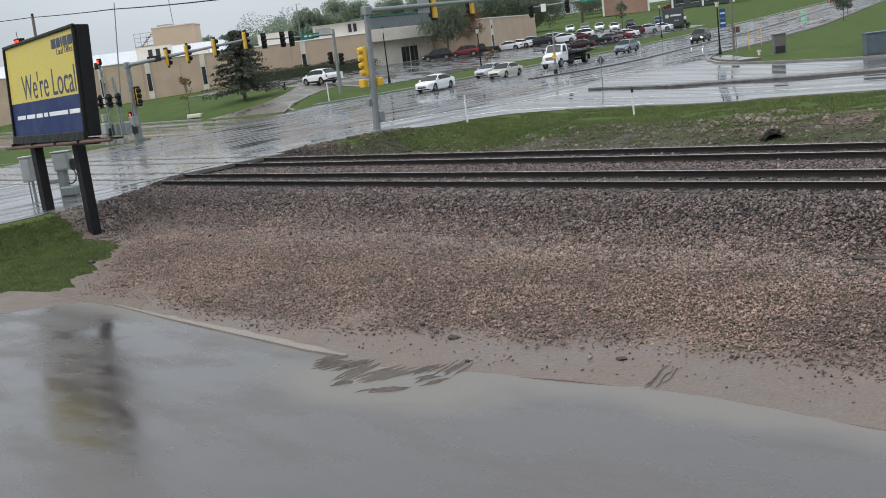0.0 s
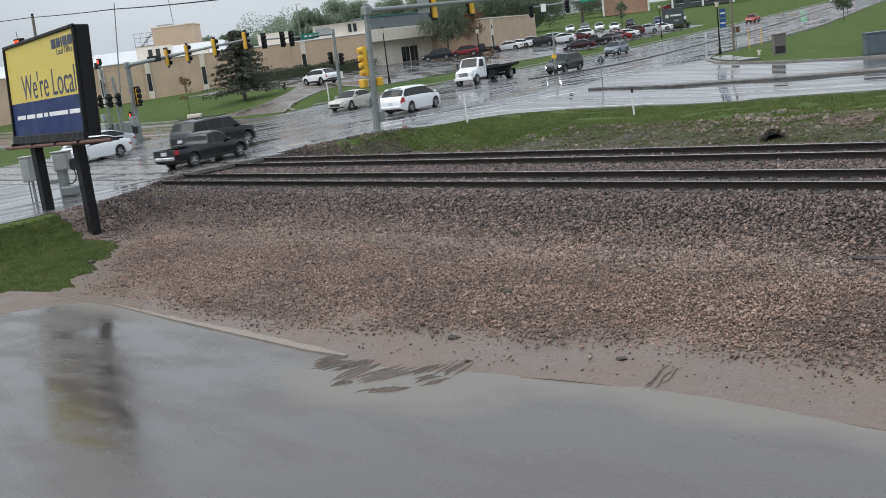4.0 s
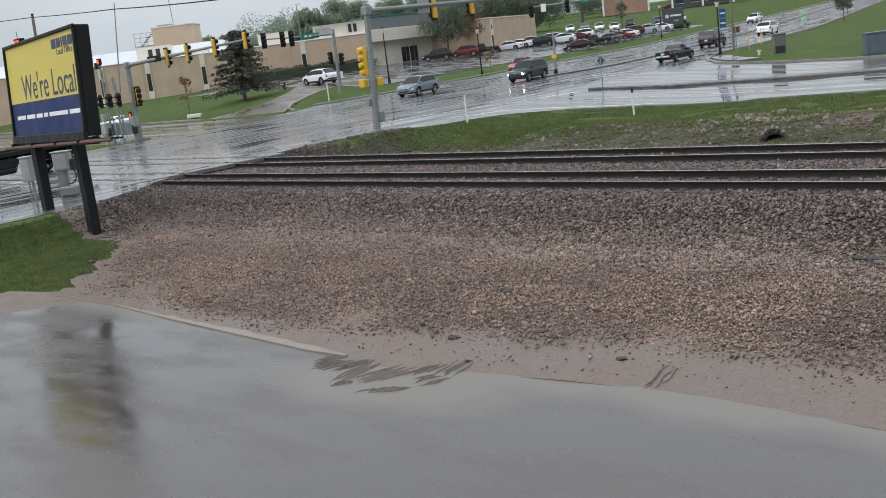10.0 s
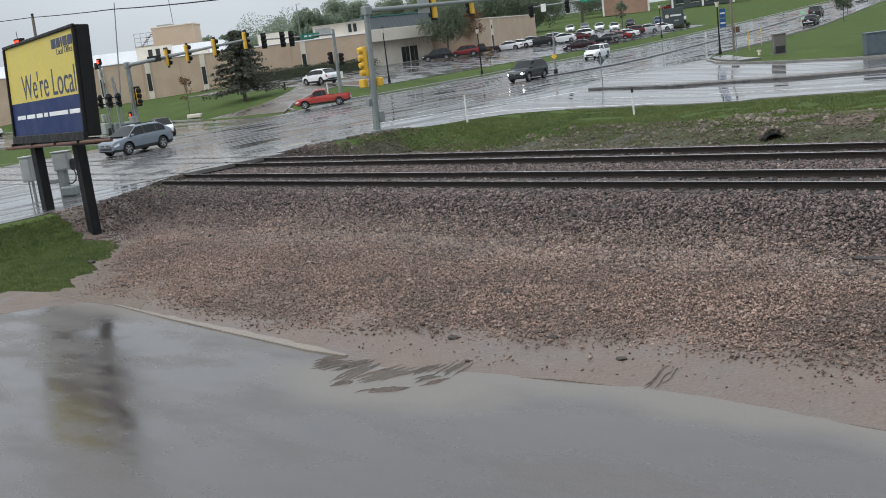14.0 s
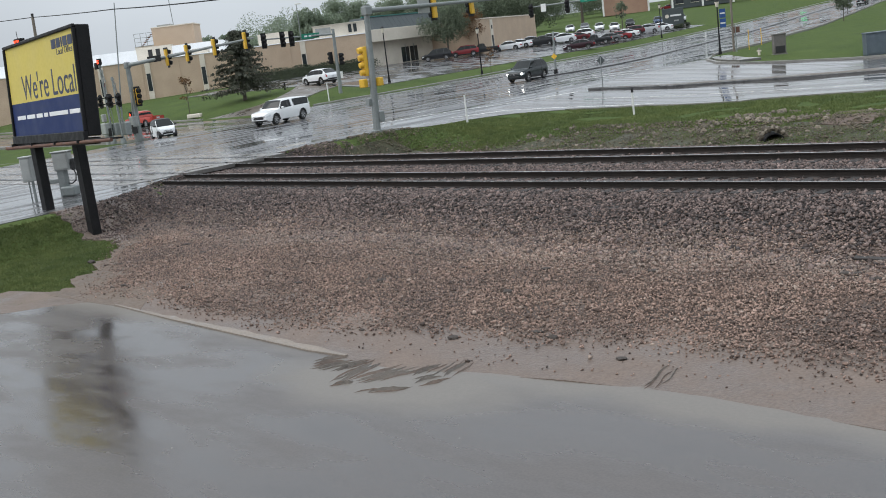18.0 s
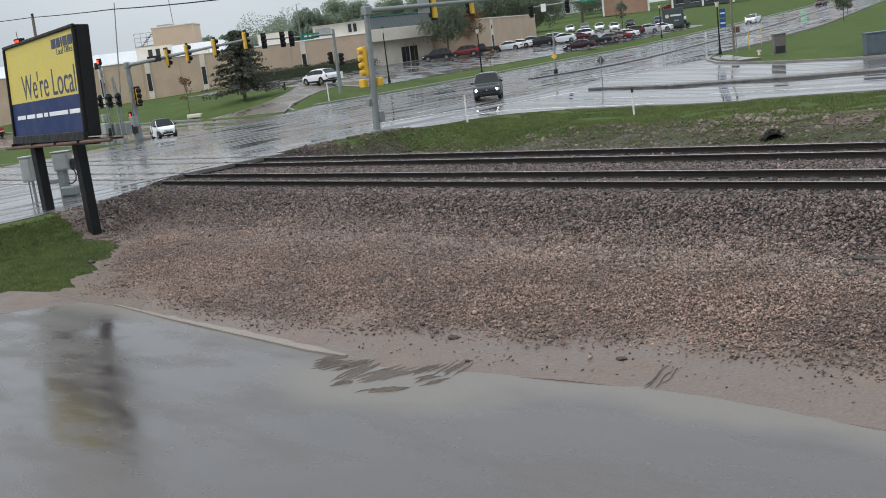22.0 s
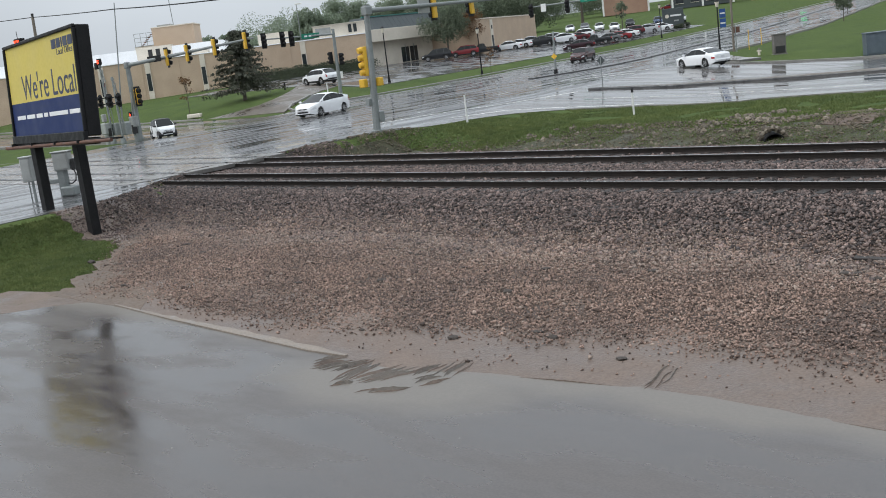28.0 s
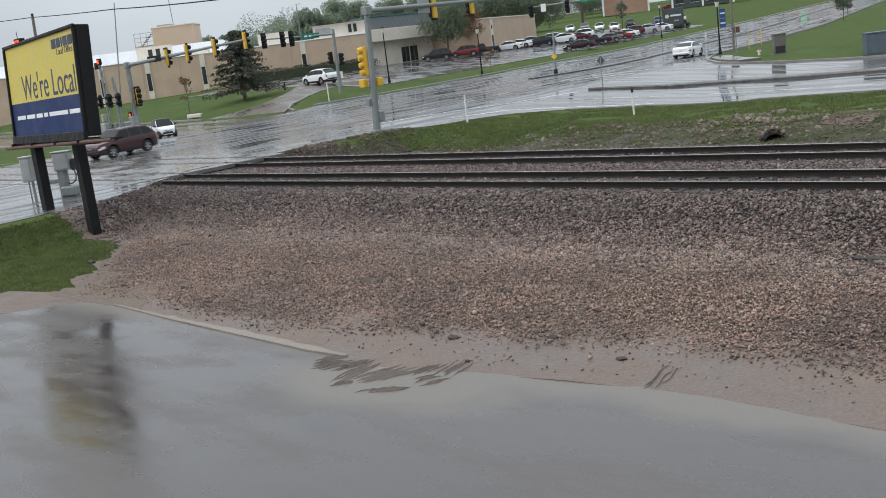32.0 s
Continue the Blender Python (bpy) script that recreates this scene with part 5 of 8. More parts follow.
def mast_nw():
    b = Vector((-72.4, 41.5, ground_z(-72.4, 41.5)))
    root = tagged(empty("signal_mast", Matrix.Translation(b)), "grey signal mast with dark heads and a green street sign", "traffic signal", "signal masts at the junction")
    top = Vector((0.05, 0.09, 5.6))
    rod(root, "pole", (0, 0, -0.1), top, 0.17, 0.13, seg=14)
    rod(root, "pole_cap", top, top + Vector((0, 0, 0.1)), 0.14)
    arm0, end = Vector((0.05, 0.08, 5.25)), Vector((-1.4, -6.9, 5.45))
    rod(root, "arm", arm0, end, 0.09, 0.05)
    s = part("street_sign", box(arm0.lerp(end, 0.33) + Vector((0.05, 0, 0.0)), (0.04, 2.0, 0.44), pose(0, 0, 0, 0, 0, 0), 0.004), M_GREENSIGN, root, "green street name sign")
    for i in range(3):
        part("name_bar", box(arm0.lerp(end, 0.33) + Vector((0.075, -0.55 + 0.5 * i, 0.0)), (0.012, 0.34, 0.14)), M_WHITELET, s)
    for k in (0.60, 0.72, 0.97):
        signal_head(root, arm0.lerp(end, k) + Vector((0.02, 0, -0.12)), 10, colour=M_BLACK)
    signal_head(root, (0.3, 0.35, 3.0), 0, colour=M_BLACK, back=False)
    signal_head(root, (-0.3, -0.3, 3.2), 180, colour=M_BLACK, back=False)
    return root


def mast_ne():
    b = Vector((-44.4, 61.84, ground_z(-44.4, 61.84)))
    root = tagged(empty("signal_mast", Matrix.Translation(b)), "tall signal mast with dark heads and a green street sign", "traffic signal", "signal masts at the junction")
    rod(root, "pole", (0, 0, -0.1), (-0.05, 0.1, 6.6), 0.10, 0.08, M_WOODPOLE, 12)
    arm0, end = Vector((0, 0, 6.05)), Vector((-22.3, 0.84, 6.15))
    rod(root, "arm", arm0, end, 0.11, 0.06)
    for k in (0.985, 0.78):
        signal_head(root, arm0.lerp(end, k) + Vector((0, -0.05, -0.35)), 250, colour=M_BLACK)
    s = part("street_sign", box(arm0.lerp(end, 0.65) + Vector((0, -0.12, 0.05)), (2.5, 0.04, 0.5), Matrix(), 0.004), M_GREENSIGN, root, "green street name sign")
    part("name_bar", box(arm0.lerp(end, 0.65) + Vector((0, -0.15, 0.05)), (1.5, 0.012, 0.18)), M_WHITELET, s)
    part("sign_panel", box(arm0.lerp(end, 0.915) + Vector((0, -0.1, -0.2)), (0.6, 0.03, 0.75), Matrix(), 0.004), M_WHITEPOST, root, "white regulatory sign")
    return root


def median_pole():
    b = Vector((-54.2, 49.6, 0.15))
    root = tagged(empty("signal_pole", Matrix.Translation(b)), "dark slender signal pole on the median with a yellow sign", "signal pole")
    rod(root, "base", (0, 0, -0.1), (0, 0, 0.35), 0.2, 0.13, M_BLACK)
    rod(root, "pole", (0, 0, 0.3), (0.05, 0.08, 3.35), 0.10, 0.08, M_STEEL)
    part("yellow_sign", box((0.02, -0.1, 1.42), (0.36, 0.04, 0.36), pose(0, 0, 1.42, 0, 45, 20) @ pose(0, 0, -1.42), 0.01), M_YELLOWSIG, root, "small yellow diamond sign")
    rod(root, "cap", (0.05, 0.08, 3.35), (0.05, 0.08, 3.45), 0.09, 0.05, M_STEEL)
    return root


def lamp_post(x, y, h, label, banner=False):
    root = tagged(empty("lamp_post", pose(x, y, ground_z(x, y))), label, "street lamp", "black lamp posts")
    rod(root, "base", (0, 0, -0.1), (0, 0, 0.5), 0.17, 0.10, M_BLACK)
    rod(root, "pole", (0, 0, 0.4), (0, 0, h - 0.55), 0.075, 0.05, M_BLACK)
    head = rod(root, "lantern", (0, 0, h - 0.55), (0, 0, h - 0.12), 0.11, 0.2, M_CREAM, 8)
    rod(root, "cap", (0, 0, h - 0.12), (0, 0, h + 0.08), 0.22, 0.03, M_BLACK, 8)
    if banner:
        for z in (3.35, 2.55):
            part("banner", box((0.42, 0.30, z), (0.5, 0.05, 0.72), pose(0, 0, 0, 0, 0, 35), 0.005), M_BLUESIGN, root, "blue banner with pale bars")
            part("banner_bar", box((0.42, 0.268, z), (0.42, 0.012, 0.12), pose(0, 0, 0, 0, 0, 35)), M_WHITELET, root)
    return root


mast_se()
mast_sw()
mast_nw()
mast_ne()
median_pole()
lamp_post(-44.2, 59.1, 4.45, "black lamp post with blue banners at the street corner", True)
lamp_post(-71.9, 60.4, 4.75, "black lamp post on the grass verge by the lot")
lamp_post(-74.8, 50.0, 5.35, "tall black lamp post beside the lot")
lamp_post(-84.2, 115.0, 4.85, "black lamp post on the verge by the parked cars")


def lot_lamp(x, y, h):
    root = tagged(empty("lot_lamp", pose(x, y, ground_z(x, y))), "tall slim lot lamp with a pale box head", "street lamp")
    rod(root, "pole", (0, 0, -0.1), (0, 0, h), 0.09, 0.06, M_STEEL, 10)
    part("head", box((0.25, 0.2, h + 0.05), (0.95, 0.5, 0.16), pose(0, 0, 0, 0, 0, 40), 0.03), M_WHITEPOST, root)
    return root


lot_lamp(-121.5, 78.0, 9.6)


def marker_post(x, y, h, label, cap=True):
    root = tagged(empty("marker_post", pose(x, y, ground_z(x, y))), label, "marker post", "white marker posts")
    rod(root, "post", (0, 0, -0.1), (0, 0, h), 0.05, 0.045, M_WHITEPOST)
    if cap:
        rod(root, "cap", (0, 0, h), (0, 0, h + 0.2), 0.06, 0.055, M_BLACK)
    return root


marker_post(-36.3, 18.4, 1.4, "white plastic marker post at the grass edge", False)
marker_post(-28.9, 22.4, 1.1, "white marker post with a black cap on the bank")
marker_post(-69.3, 37.4, 1.55, "white marker post beside the driveway", False)

# warning sign on the traffic island
ds = tagged(empty("warning_sign", pose(-38.0, 33.0, ground_z(-38.0, 33.0) + 0.2)), "back of a grey diamond warning sign on a thin post", "road sign")
rod(ds, "post", (0, 0, -0.1), (0, 0, 1.75), 0.03, None, M_STEEL, 8)
part("panel", box((0, 0, 0), (0.42, 0.02, 0.42), pose(0, 0.03, 1.55, 0, 45, 0) @ pose(0, 0, 0, 0, 0, 0), 0.003), M_MANSARD, ds)

# utility cabinet and small things on the corner lawn
cab = tagged(empty("utility_cabinet", pose(-37.0, 55.0, ground_z(-37, 55), 0, 0, 40)), "weathered brown-grey utility cabinet with a dark lower door", "utility cabinet")
part("body", box((0, 0, 0.75), (0.9, 0.65, 1.45), bevel=0.03), M_BROWNBOX, cab)
part("roof", box((0, 0, 1.5), (1.0, 0.75, 0.10), bevel=0.03), M_BROWNBOX, cab)
part("door", box((0, -0.34, 0.36), (0.72, 0.03, 0.52), bevel=0.01), M_TRIM, cab)
part("plinth", box((0, 0, -0.02), (1.05, 0.8, 0.1)), M_KERB, cab)
hyd = tagged(empty("hydrant", pose(-38.5, 54.7, ground_z(-38.5, 54.7))), "small pale fire hydrant on the lawn", "hydrant")
rod(hyd, "barrel", (0, 0, -0.05), (0, 0, 0.42), 0.10, 0.09, M_CREAM)
rod(hyd, "bonnet", (0, 0, 0.42), (0, 0, 0.56), 0.12, 0.05, M_DRIVE)
rod(hyd, "outlet", (-0.18, 0, 0.32), (0.18, 0, 0.32), 0.05, None, M_CREAM)
for x, y, col, h in ((-43.78, 63.37, M_YELLOWSIG, 1.55), (-45.97, 70.03, M_YELLOWSIG, 1.4)):
    p = tagged(empty("stake", pose(x, y, ground_z(x, y))), "thin utility marker stake in the lawn", "stake")
    rod(p, "stem", (0, 0, -0.1), (0, 0, h), 0.035, None, col, 8)
    rod(p, "tip", (0, 0, h), (0, 0, h + 0.15), 0.05, 0.03, col, 8)
ps = tagged(empty("sign_post", pose(-43.7, 61.0, ground_z(-43.7, 61.0))), "brown square sign on a post at the kerb", "road sign")
rod(ps, "post", (0, 0, -0.1), (0, 0, 2.2), 0.05, None, M_STEEL, 8)
part("panel", box((0.1, 0, 1.85), (0.5, 0.03, 0.5), pose(0, 0, 0, 0, 0, 25), 0.004), M_RUSTBEAM, ps)


# ---- railway crossing gear west of the road ----
gate = tagged(empty("crossing_gate", pose(-63.2, 15.2, 0)), "raised railway crossing gate with its mechanism", "crossing gate")
rod(gate, "pedestal", (0, 0, -0.1), (0, 0, 1.1), 0.16, None, M_STEEL)
part("mechanism", box((0, 0, 1.25), (0.5, 0.45, 0.7), bevel=0.04), M_GREYBOX, gate)
rod(gate, "arm", (-0.9, -0.35, 1.2), (-0.65, 0.48, 9.06), 0.055, 0.03, M_STEEL, 8)
rod(gate, "arm_pivot", (0.0, 0, 1.25), (-0.95, -0.37, 1.25), 0.07, None, M_STEEL, 8)
part("counterweight", box((0.1, -0.1, 0.75), (0.18, 0.35, 0.6), bevel=0.03), M_TRIM, gate)
for s in (-1, 1):
    rod(gate, "brace", (0.05 + 0.25 * s, 0, 1.0), (0.05, 0.12, 3.2), 0.03, None, M_GREYBOX, 6)


def crossing_signal(x, y, h, label, lit):
    root = tagged(empty("crossing_signal", pose(x, y, 0)), label, "crossing signal", "railway crossing signals")
    rod(root, "post", (0, 0, -0.1), (0, 0, h), 0.07, None, M_STEEL)
    rod(root, "foundation", (0, 0, -0.1), (0, 0, 0.35), 0.22, 0.16, M_STEEL)
    for a in (-1, 1):
        m = pose(0, -0.08, h - 0.55, 0, 45 * a, 0)
        part("crossbuck", box((0, -0.02 * a, 0), (1.0, 0.02, 0.16), pose(0, 0, 0, 0, 0, 136) @ m, 0.003), M_GREYBOX, root, "weathered back of a crossbuck board")
    for z in (2.6, 3.0):
        rod(root, "lamp_bar", (-0.62, 0.02, z), (0.62, 0.02, z), 0.035, None, M_BLACK, 8)
        for s in (-1, 1):
            l = part("lamp", tube((0.55 * s, -0.06, z), (0.55 * s, -0.12, z), 0.26, seg=16), M_BLACK, root, "round black lamp target")
            part("lens", tube((0.55 * s, -0.12, z), (0.55 * s, -0.15, z), 0.1, seg=12), M_LENS_OFF, l)
            part("hood", tube((0.55 * s, -0.1, z + 0.03), (0.55 * s, -0.3, z), 0.13, 0.11, 10), M_BLACK, l)
    rod(root, "ladder_rail", (0.2, 0.2, 0.2), (0.1, 0.08, 4.0), 0.025, None, M_STEEL, 6)
    rod(root, "bell", (0, 0, h), (0, 0, h + 0.2), 0.12, 0.08, M_STEEL)
    part("relay_case", box((0.1, 0.35, 0.9), (0.5, 0.4, 0.8), bevel=0.03), M_STEEL, root)
    if lit:
        for s, on in ((-1, False), (1, True)):
            part("signal_box", box((0.2 * s, -0.1, h + 0.25 + 0.12 * s), (0.36, 0.2, 0.42), bevel=0.03), M_BLACK, root)
        for a in (-1, 1):
            part("glowing_bar", box((0.2, -0.21, h + 0.37), (0.3, 0.02, 0.05), pose(0.2, -0.21, h + 0.37, 0, 45 * a, 0) @ pose(-0.2, 0.21, -h - 0.37)), M_RED_ON, root, "glowing red cross")
    return root


gate2 = tagged(empty("crossing_gate", pose(-64.6, 13.9, 0)), "pale grey crossing gate machine with an upright white arm", "crossing gate")
rod(gate2, "pedestal", (0, 0, -0.1), (0, 0, 0.7), 0.2, None, M_GREYBOX)
part("mechanism", box((0, 0, 1.0), (0.62, 0.5, 0.75), bevel=0.05), M_GREYBOX, gate2)
part("arm", box((0.3, 0.1, 2.7), (0.12, 0.06, 3.2), pose(0, 0, 0, 0, 0, 40), 0.01), M_WHITEPOST, gate2, "upright white gate arm")
for i in range(4):
    part("stripe", box((0.3, 0.1, 1.6 + 0.75 * i), (0.125, 0.066, 0.3), pose(0, 0, 0, 0, 0, 40)), M_TAIL, gate2, "dark red stripe on the arm")
part("counterweight", box((0.3, 0.1, 0.75), (0.22, 0.3, 0.55), bevel=0.04), M_TRIM, gate2)
part("junction_box", box((-0.45, 0.2, 1.7), (0.3, 0.26, 0.5), bevel=0.03), M_GREYBOX, gate2)
rod(gate2, "conduit", (-0.45, 0.2, -0.1), (-0.45, 0.2, 1.5), 0.035, None, M_GREYBOX, 8)


crossing_signal(-64.25, 14.05, 5.0, "grey crossing signal mast with black lamps and a red cross", True)
crossing_signal(-62.7, 13.9, 4.1, "railway crossing signal with paired black lamp targets", False)
# a second lit cross signal that shows above the billboard
xs2 = tagged(empty("lane_signal", pose(-69.77, 11.34, 0)), "dark signal box with a glowing red lamp on a pole", "signal")
rod(xs2, "pole", (0, 0, 0), (0.1, 0.2, 7.1), 0.08, None, M_STEEL)
part("housing", box((0.1, 0.2, 7.35), (0.9, 0.4, 0.5), bevel=0.04), M_BLACK, xs2)
for a in (-1, 1):
    for off in (-0.12, 0.32):
        part("glowing_bar", box((0, 0, 0), (0.36, 0.03, 0.07), pose(off, -0.03, 7.35, 0, 40 * a, 0)), M_RED_ON, xs2)
rod(xs2, "antenna", (-0.1, 0.2, 7.6), (-0.1, 0.2, 8.1), 0.02, None, M_BLACK, 6)

# grey equipment by the crossing
def equipment_box(x, y, w, h, z, label):
    e = tagged(empty("equipment_box", pose(x, y, ground_z(x, y), 0, 0, 35)), label, "equipment box", "grey boxes by the crossing")
    part("housing", box((0, 0, z + h / 2), (w, 0.36, h), bevel=0.03), M_GREYBOX, e)
    part("lid", box((0, 0, z + h + 0.02), (w + 0.06, 0.42, 0.05), bevel=0.015), M_GREYBOX, e)
    part("door", box((0, -0.19, z + h * 0.5), (w * 0.8, 0.02, h * 0.8), bevel=0.006), M_GREYBOX, e)
    return e


e = equipment_box(-37.05, -4.45, 0.40, 0.88, 0.78, "grey steel relay box on a thin leg")
rod(e, "leg", (0.08, 0, -0.1), (0.08, 0, 0.82), 0.05, None, M_STEEL, 10)
rod(e, "conduit", (-0.1, 0.05, -0.1), (-0.1, 0.05, 0.82), 0.025, None, M_STEEL, 8)
e = equipment_box(-36.75, -3.25, 0.62, 0.66, 1.0, "grey meter cabinet with conduit and cables on a steel machine")
part("pedestal", box((-0.12, 0.05, 0.5), (0.30, 0.32, 1.05), bevel=0.03), M_STEEL, e)
part("motor_case", box((0.10, 0.0, 0.22), (0.55, 0.5, 0.36), bevel=0.05), M_STEEL, e)
part("cross_arm", box((-0.55, 0.0, 0.62), (0.95, 0.16, 0.16), bevel=0.02), M_STEEL, e)
part("side_case", box((0.42, 0, 1.18), (0.14, 0.26, 0.42), bevel=0.02), M_TRIM, e)
hang = [Vector((0.42, -0.1, 1.0)), Vector((0.50, -0.12, 0.82)), Vector((0.44, -0.1, 0.60)), Vector((0.26, -0.05, 0.48)), Vector((0.08, 0, 0.50))]
for p, q in zip(hang, hang[1:]):
    rod(e, "cable", p, q, 0.022, None, M_BLACK, 6)

# utility pole and overhead line
up = tagged(empty("utility_pole", pose(-78.0, 16.5, 0)), "weathered wooden utility pole behind the billboard", "utility pole")
rod(up, "shaft", (0, 0, -0.2), (-0.68, 0.7, 9.6), 0.15, 0.11, M_WOODPOLE)
rod(up, "insulator", (-0.68, 0.7, 9.6), (-0.69, 0.71, 9.85), 0.08, 0.11, M_TRIM)
bm = bmesh.new()
pts = [Vector((-100, 12.3, 10.4)), Vector((-78.65, 17.19, 9.57)), Vector((-55.63, 10.84, 8.03)), Vector((-39.22, 6.69, 6.9)), Vector((-22, 2.2, 5.9)), Vector((0, -4, 5.2))]
for a, b in zip(pts, pts[1:]):
    for i in range(4):
        s0, s1 = i / 4, (i + 1) / 4
        sag = lambda s: Vector((0, 0, -0.15 * s * (1 - s)))
        add_tube(bm, a.lerp(b, s0) + sag(s0), a.lerp(b, s1) + sag(s1), 0.03, seg=5)
tagged(finish(bm, "overhead_line", M_BLACK), "thin black overhead cable strung between poles", "cable")


# ---- low brick building across the road ----
def wall_frame(a, b):
    """A frame with x along the wall from a to b and y pointing out of it, towards the road."""
    d = Vector((b[0] - a[0], b[1] - a[1], 0))
    n = d.length
    d.normalize()
    out = Vector((d.y, -d.x, 0))
    m = Matrix(((d.x, out.x, 0, a[0]), (d.y, out.y, 0, a[1]), (0, 0, 1, 0), (0, 0, 0, 1)))
    return m, n


def slab(root, name, m, x0, x1, y0, y1, z0, z1, mat, label="", bevel=0.0):
    return part(name, box(((x0 + x1) / 2, (y0 + y1) / 2, (z0 + z1) / 2), (abs(x1 - x0), abs(y1 - y0), abs(z1 - z0)), m, bevel), mat, root, label)


def brick_building():
    root = tagged(empty("building"), "long low tan brick building with slit windows and white roofs", "building")
    m, n = wall_frame((-124, 40.5), (-97.7, 69.1))
    slits = [0.165 * 34.7, 0.33 * 34.7, 0.525 * 34.7, 0.885 * 34.7]
    w = part("wall", box((n / 2 - 6, -7.2, 3.2), (n + 12, 14, 5.8), m), M_BRICK, root, "tan brick front wall")
    for s in slits:
        p = slab(root, "slit_panel", m, s - 0.32, s + 0.32, -0.18, -0.08, 0.8, 6.05, M_CREAM, "cream panel round a slit window")
        slab(p, "slit_window", m, s - 0.24, s + 0.24, -0.10, -0.06, 2.4, 4.55, M_WINDOW)
    slab(root, "parapet", m, -12, n + 0.1, -14.3, -0.1, 6.1, 6.22, M_WHITEROOF, "white roof edging", 0.02)
    # brick joints: shallow courses that stand proud between panels
    for i in range(8):
        slab(root, "pier", m, 1.2 + i * 4.6, 1.55 + i * 4.6, -0.2, -0.12, 0.6, 6.0, M_BRICK)
    slab(root, "upper_hall", m, -14, n * 0.52, -24, -8.0, 6.1, 7.75, M_WHITEROOF, "bright white upper hall")
    t = slab(root, "roof_tower", m, 10.9, 16.35, -15.5, -9.5, 6.1, 10.3, M_BRICK, "tan brick roof tower")
    slab(t, "coping", m, 10.8, 16.45, -15.6, -9.4, 10.3, 10.42, M_CREAM)
    base = slab(root, "roof_storey", m, 8.8, 13.4, -9.6, -7.9, 6.1, 7.95, M_CREAM, "pale roof storey with dark louvred openings")
    for i in range(3):
        slab(base, "louvre", m, 10.3 + i * 1.0, 10.85 + i * 1.0, -7.93, -7.86, 6.35, 7.6, M_TRIM)
    slab(root, "stair_housing", m, 8.4, 10.9, -14.5, -9.6, 6.1, 8.15, M_CREAM, "cream stair housing")
    st = slab(root, "roof_stair", m, 8.4, 10.9, -9.9, -9.5, 8.15, 8.22, M_STEEL)
    for i in range(8):
        slab(st, "tread", m, 9.3 + 0.19 * i, 9.55 + 0.19 * i, -9.95, -9.45, 8.2 + 0.19 * i, 8.3 + 0.19 * i, M_RUSTBEAM)
    for zz in (8.7, 9.25, 9.8):
        slab(st, "handrail", m, 8.5, 10.9, -9.5, -9.46, zz, zz + 0.05, M_STEEL)
    for xx in (8.5, 9.3, 10.1):
        slab(st, "baluster", m, xx, xx + 0.05, -9.5, -9.46, 8.2, 9.85, M_STEEL)
    slab(t, "roof_unit", m, 11.4, 13.2, -13, -11, 10.4, 10.7, M_GREYBOX)
    for xx, hh in ((13.6, 5.4),):
        part("antenna", tube(m @ Vector((xx, -11, 10.3)), m @ Vector((xx - 0.15, -11, 10.3 + hh)), 0.05, seg=6), M_STEEL, root)
    p1 = slab(root, "penthouse", m, 32.2, 38.7, -3.6, -0.9, 6.1, 7.66, M_CREAM, "cream rooftop penthouse")
    slab(p1, "vent_grille", m, 32.5, 34.4, -0.9, -0.84, 6.5, 7.4, M_GREYBOX)
    for k in (36.6, 37.25):
        slab(p1, "window", m, k, k + 0.42, -0.9, -0.85, 6.5, 7.5, M_WINDOW)
    slab(p1, "coping", m, 32.1, 38.8, -3.7, -0.8, 7.66, 7.74, M_CREAM)
    slab(root, "roof_unit", m, 25.2, 29.1, -4.5, -2.0, 6.2, 7.6, M_CREAM)
    slab(root, "roof_unit", m, n * 0.43, n * 0.48, -5.0, -3.0, 6.2, 6.9, M_CREAM)
    # entrance wing with a white fascia and a dark mansard
    e, k = wall_frame((-101.5, 69.5), (-104.2, 90.5))
    slab(root, "entrance_wall", e, 0, k, -8, -0.4, 0.8, 5.2, M_CREAM, "pale stone entrance wall")
    for i in range(7):
        x = 3.2 + i * 1.9
        if i in (4, 5):
            g = slab(root, "window", e, x, x + 1.6, -0.42, -0.33, 1.9, 3.9, M_WINDOW)
            slab(g, "mullion", e, x + 0.77, x + 0.83, -0.34, -0.29, 1.9, 4.2, M_STEEL)
    slab(root, "door", e, 1.0, 2.6, -0.42, -0.33, 1.8, 4.1, M_TEAL, "dark teal glazed door")
    slab(root, "fascia", e, 3.2, k + 0.4, -1.2, 1.0, 4.95, 6.55, M_CREAM, "broad cream fascia band", 0.03)
    bm = bmesh.new()
    lo = [e @ Vector(p) for p in ((3.3, 0.7, 6.55), (k + 3, 0.7, 6.55), (k + 3, -3.0, 6.55), (3.3, -3.0, 6.55))]
    hi = [e @ Vector(p) for p in ((3.7, -0.6, 8.2), (k + 2.6, -0.6, 8.2), (k + 2.6, -2.8, 8.2), (3.7, -2.8, 8.2))]
    a, b = [bm.verts.new(p) for p in lo], [bm.verts.new(p) for p in hi]
    for i in range(4):
        bm.faces.new((a[i], a[(i + 1) % 4], b[(i + 1) % 4], b[i]))
    bm.faces.new(b)
    bm.faces.new(a[::-1])
    bmesh.ops.recalc_face_normals(bm, faces=bm.faces)
    mansard = part("mansard", bm, M_MANSARD, root, "dark metal mansard roof")
    slab(mansard, "ridge_trim", e, 3.6, k + 2.7, -0.75, -0.5, 8.2, 8.36, M_TEAL, "teal ridge trim")
    for i in range(20):
        x = 4.0 + i * 0.95
        part("seam", tube(e @ Vector((x - 0.3, 0.69, 6.56)), e @ Vector((x, -0.58, 8.18)), 0.025, seg=5), M_MANSARD, mansard)
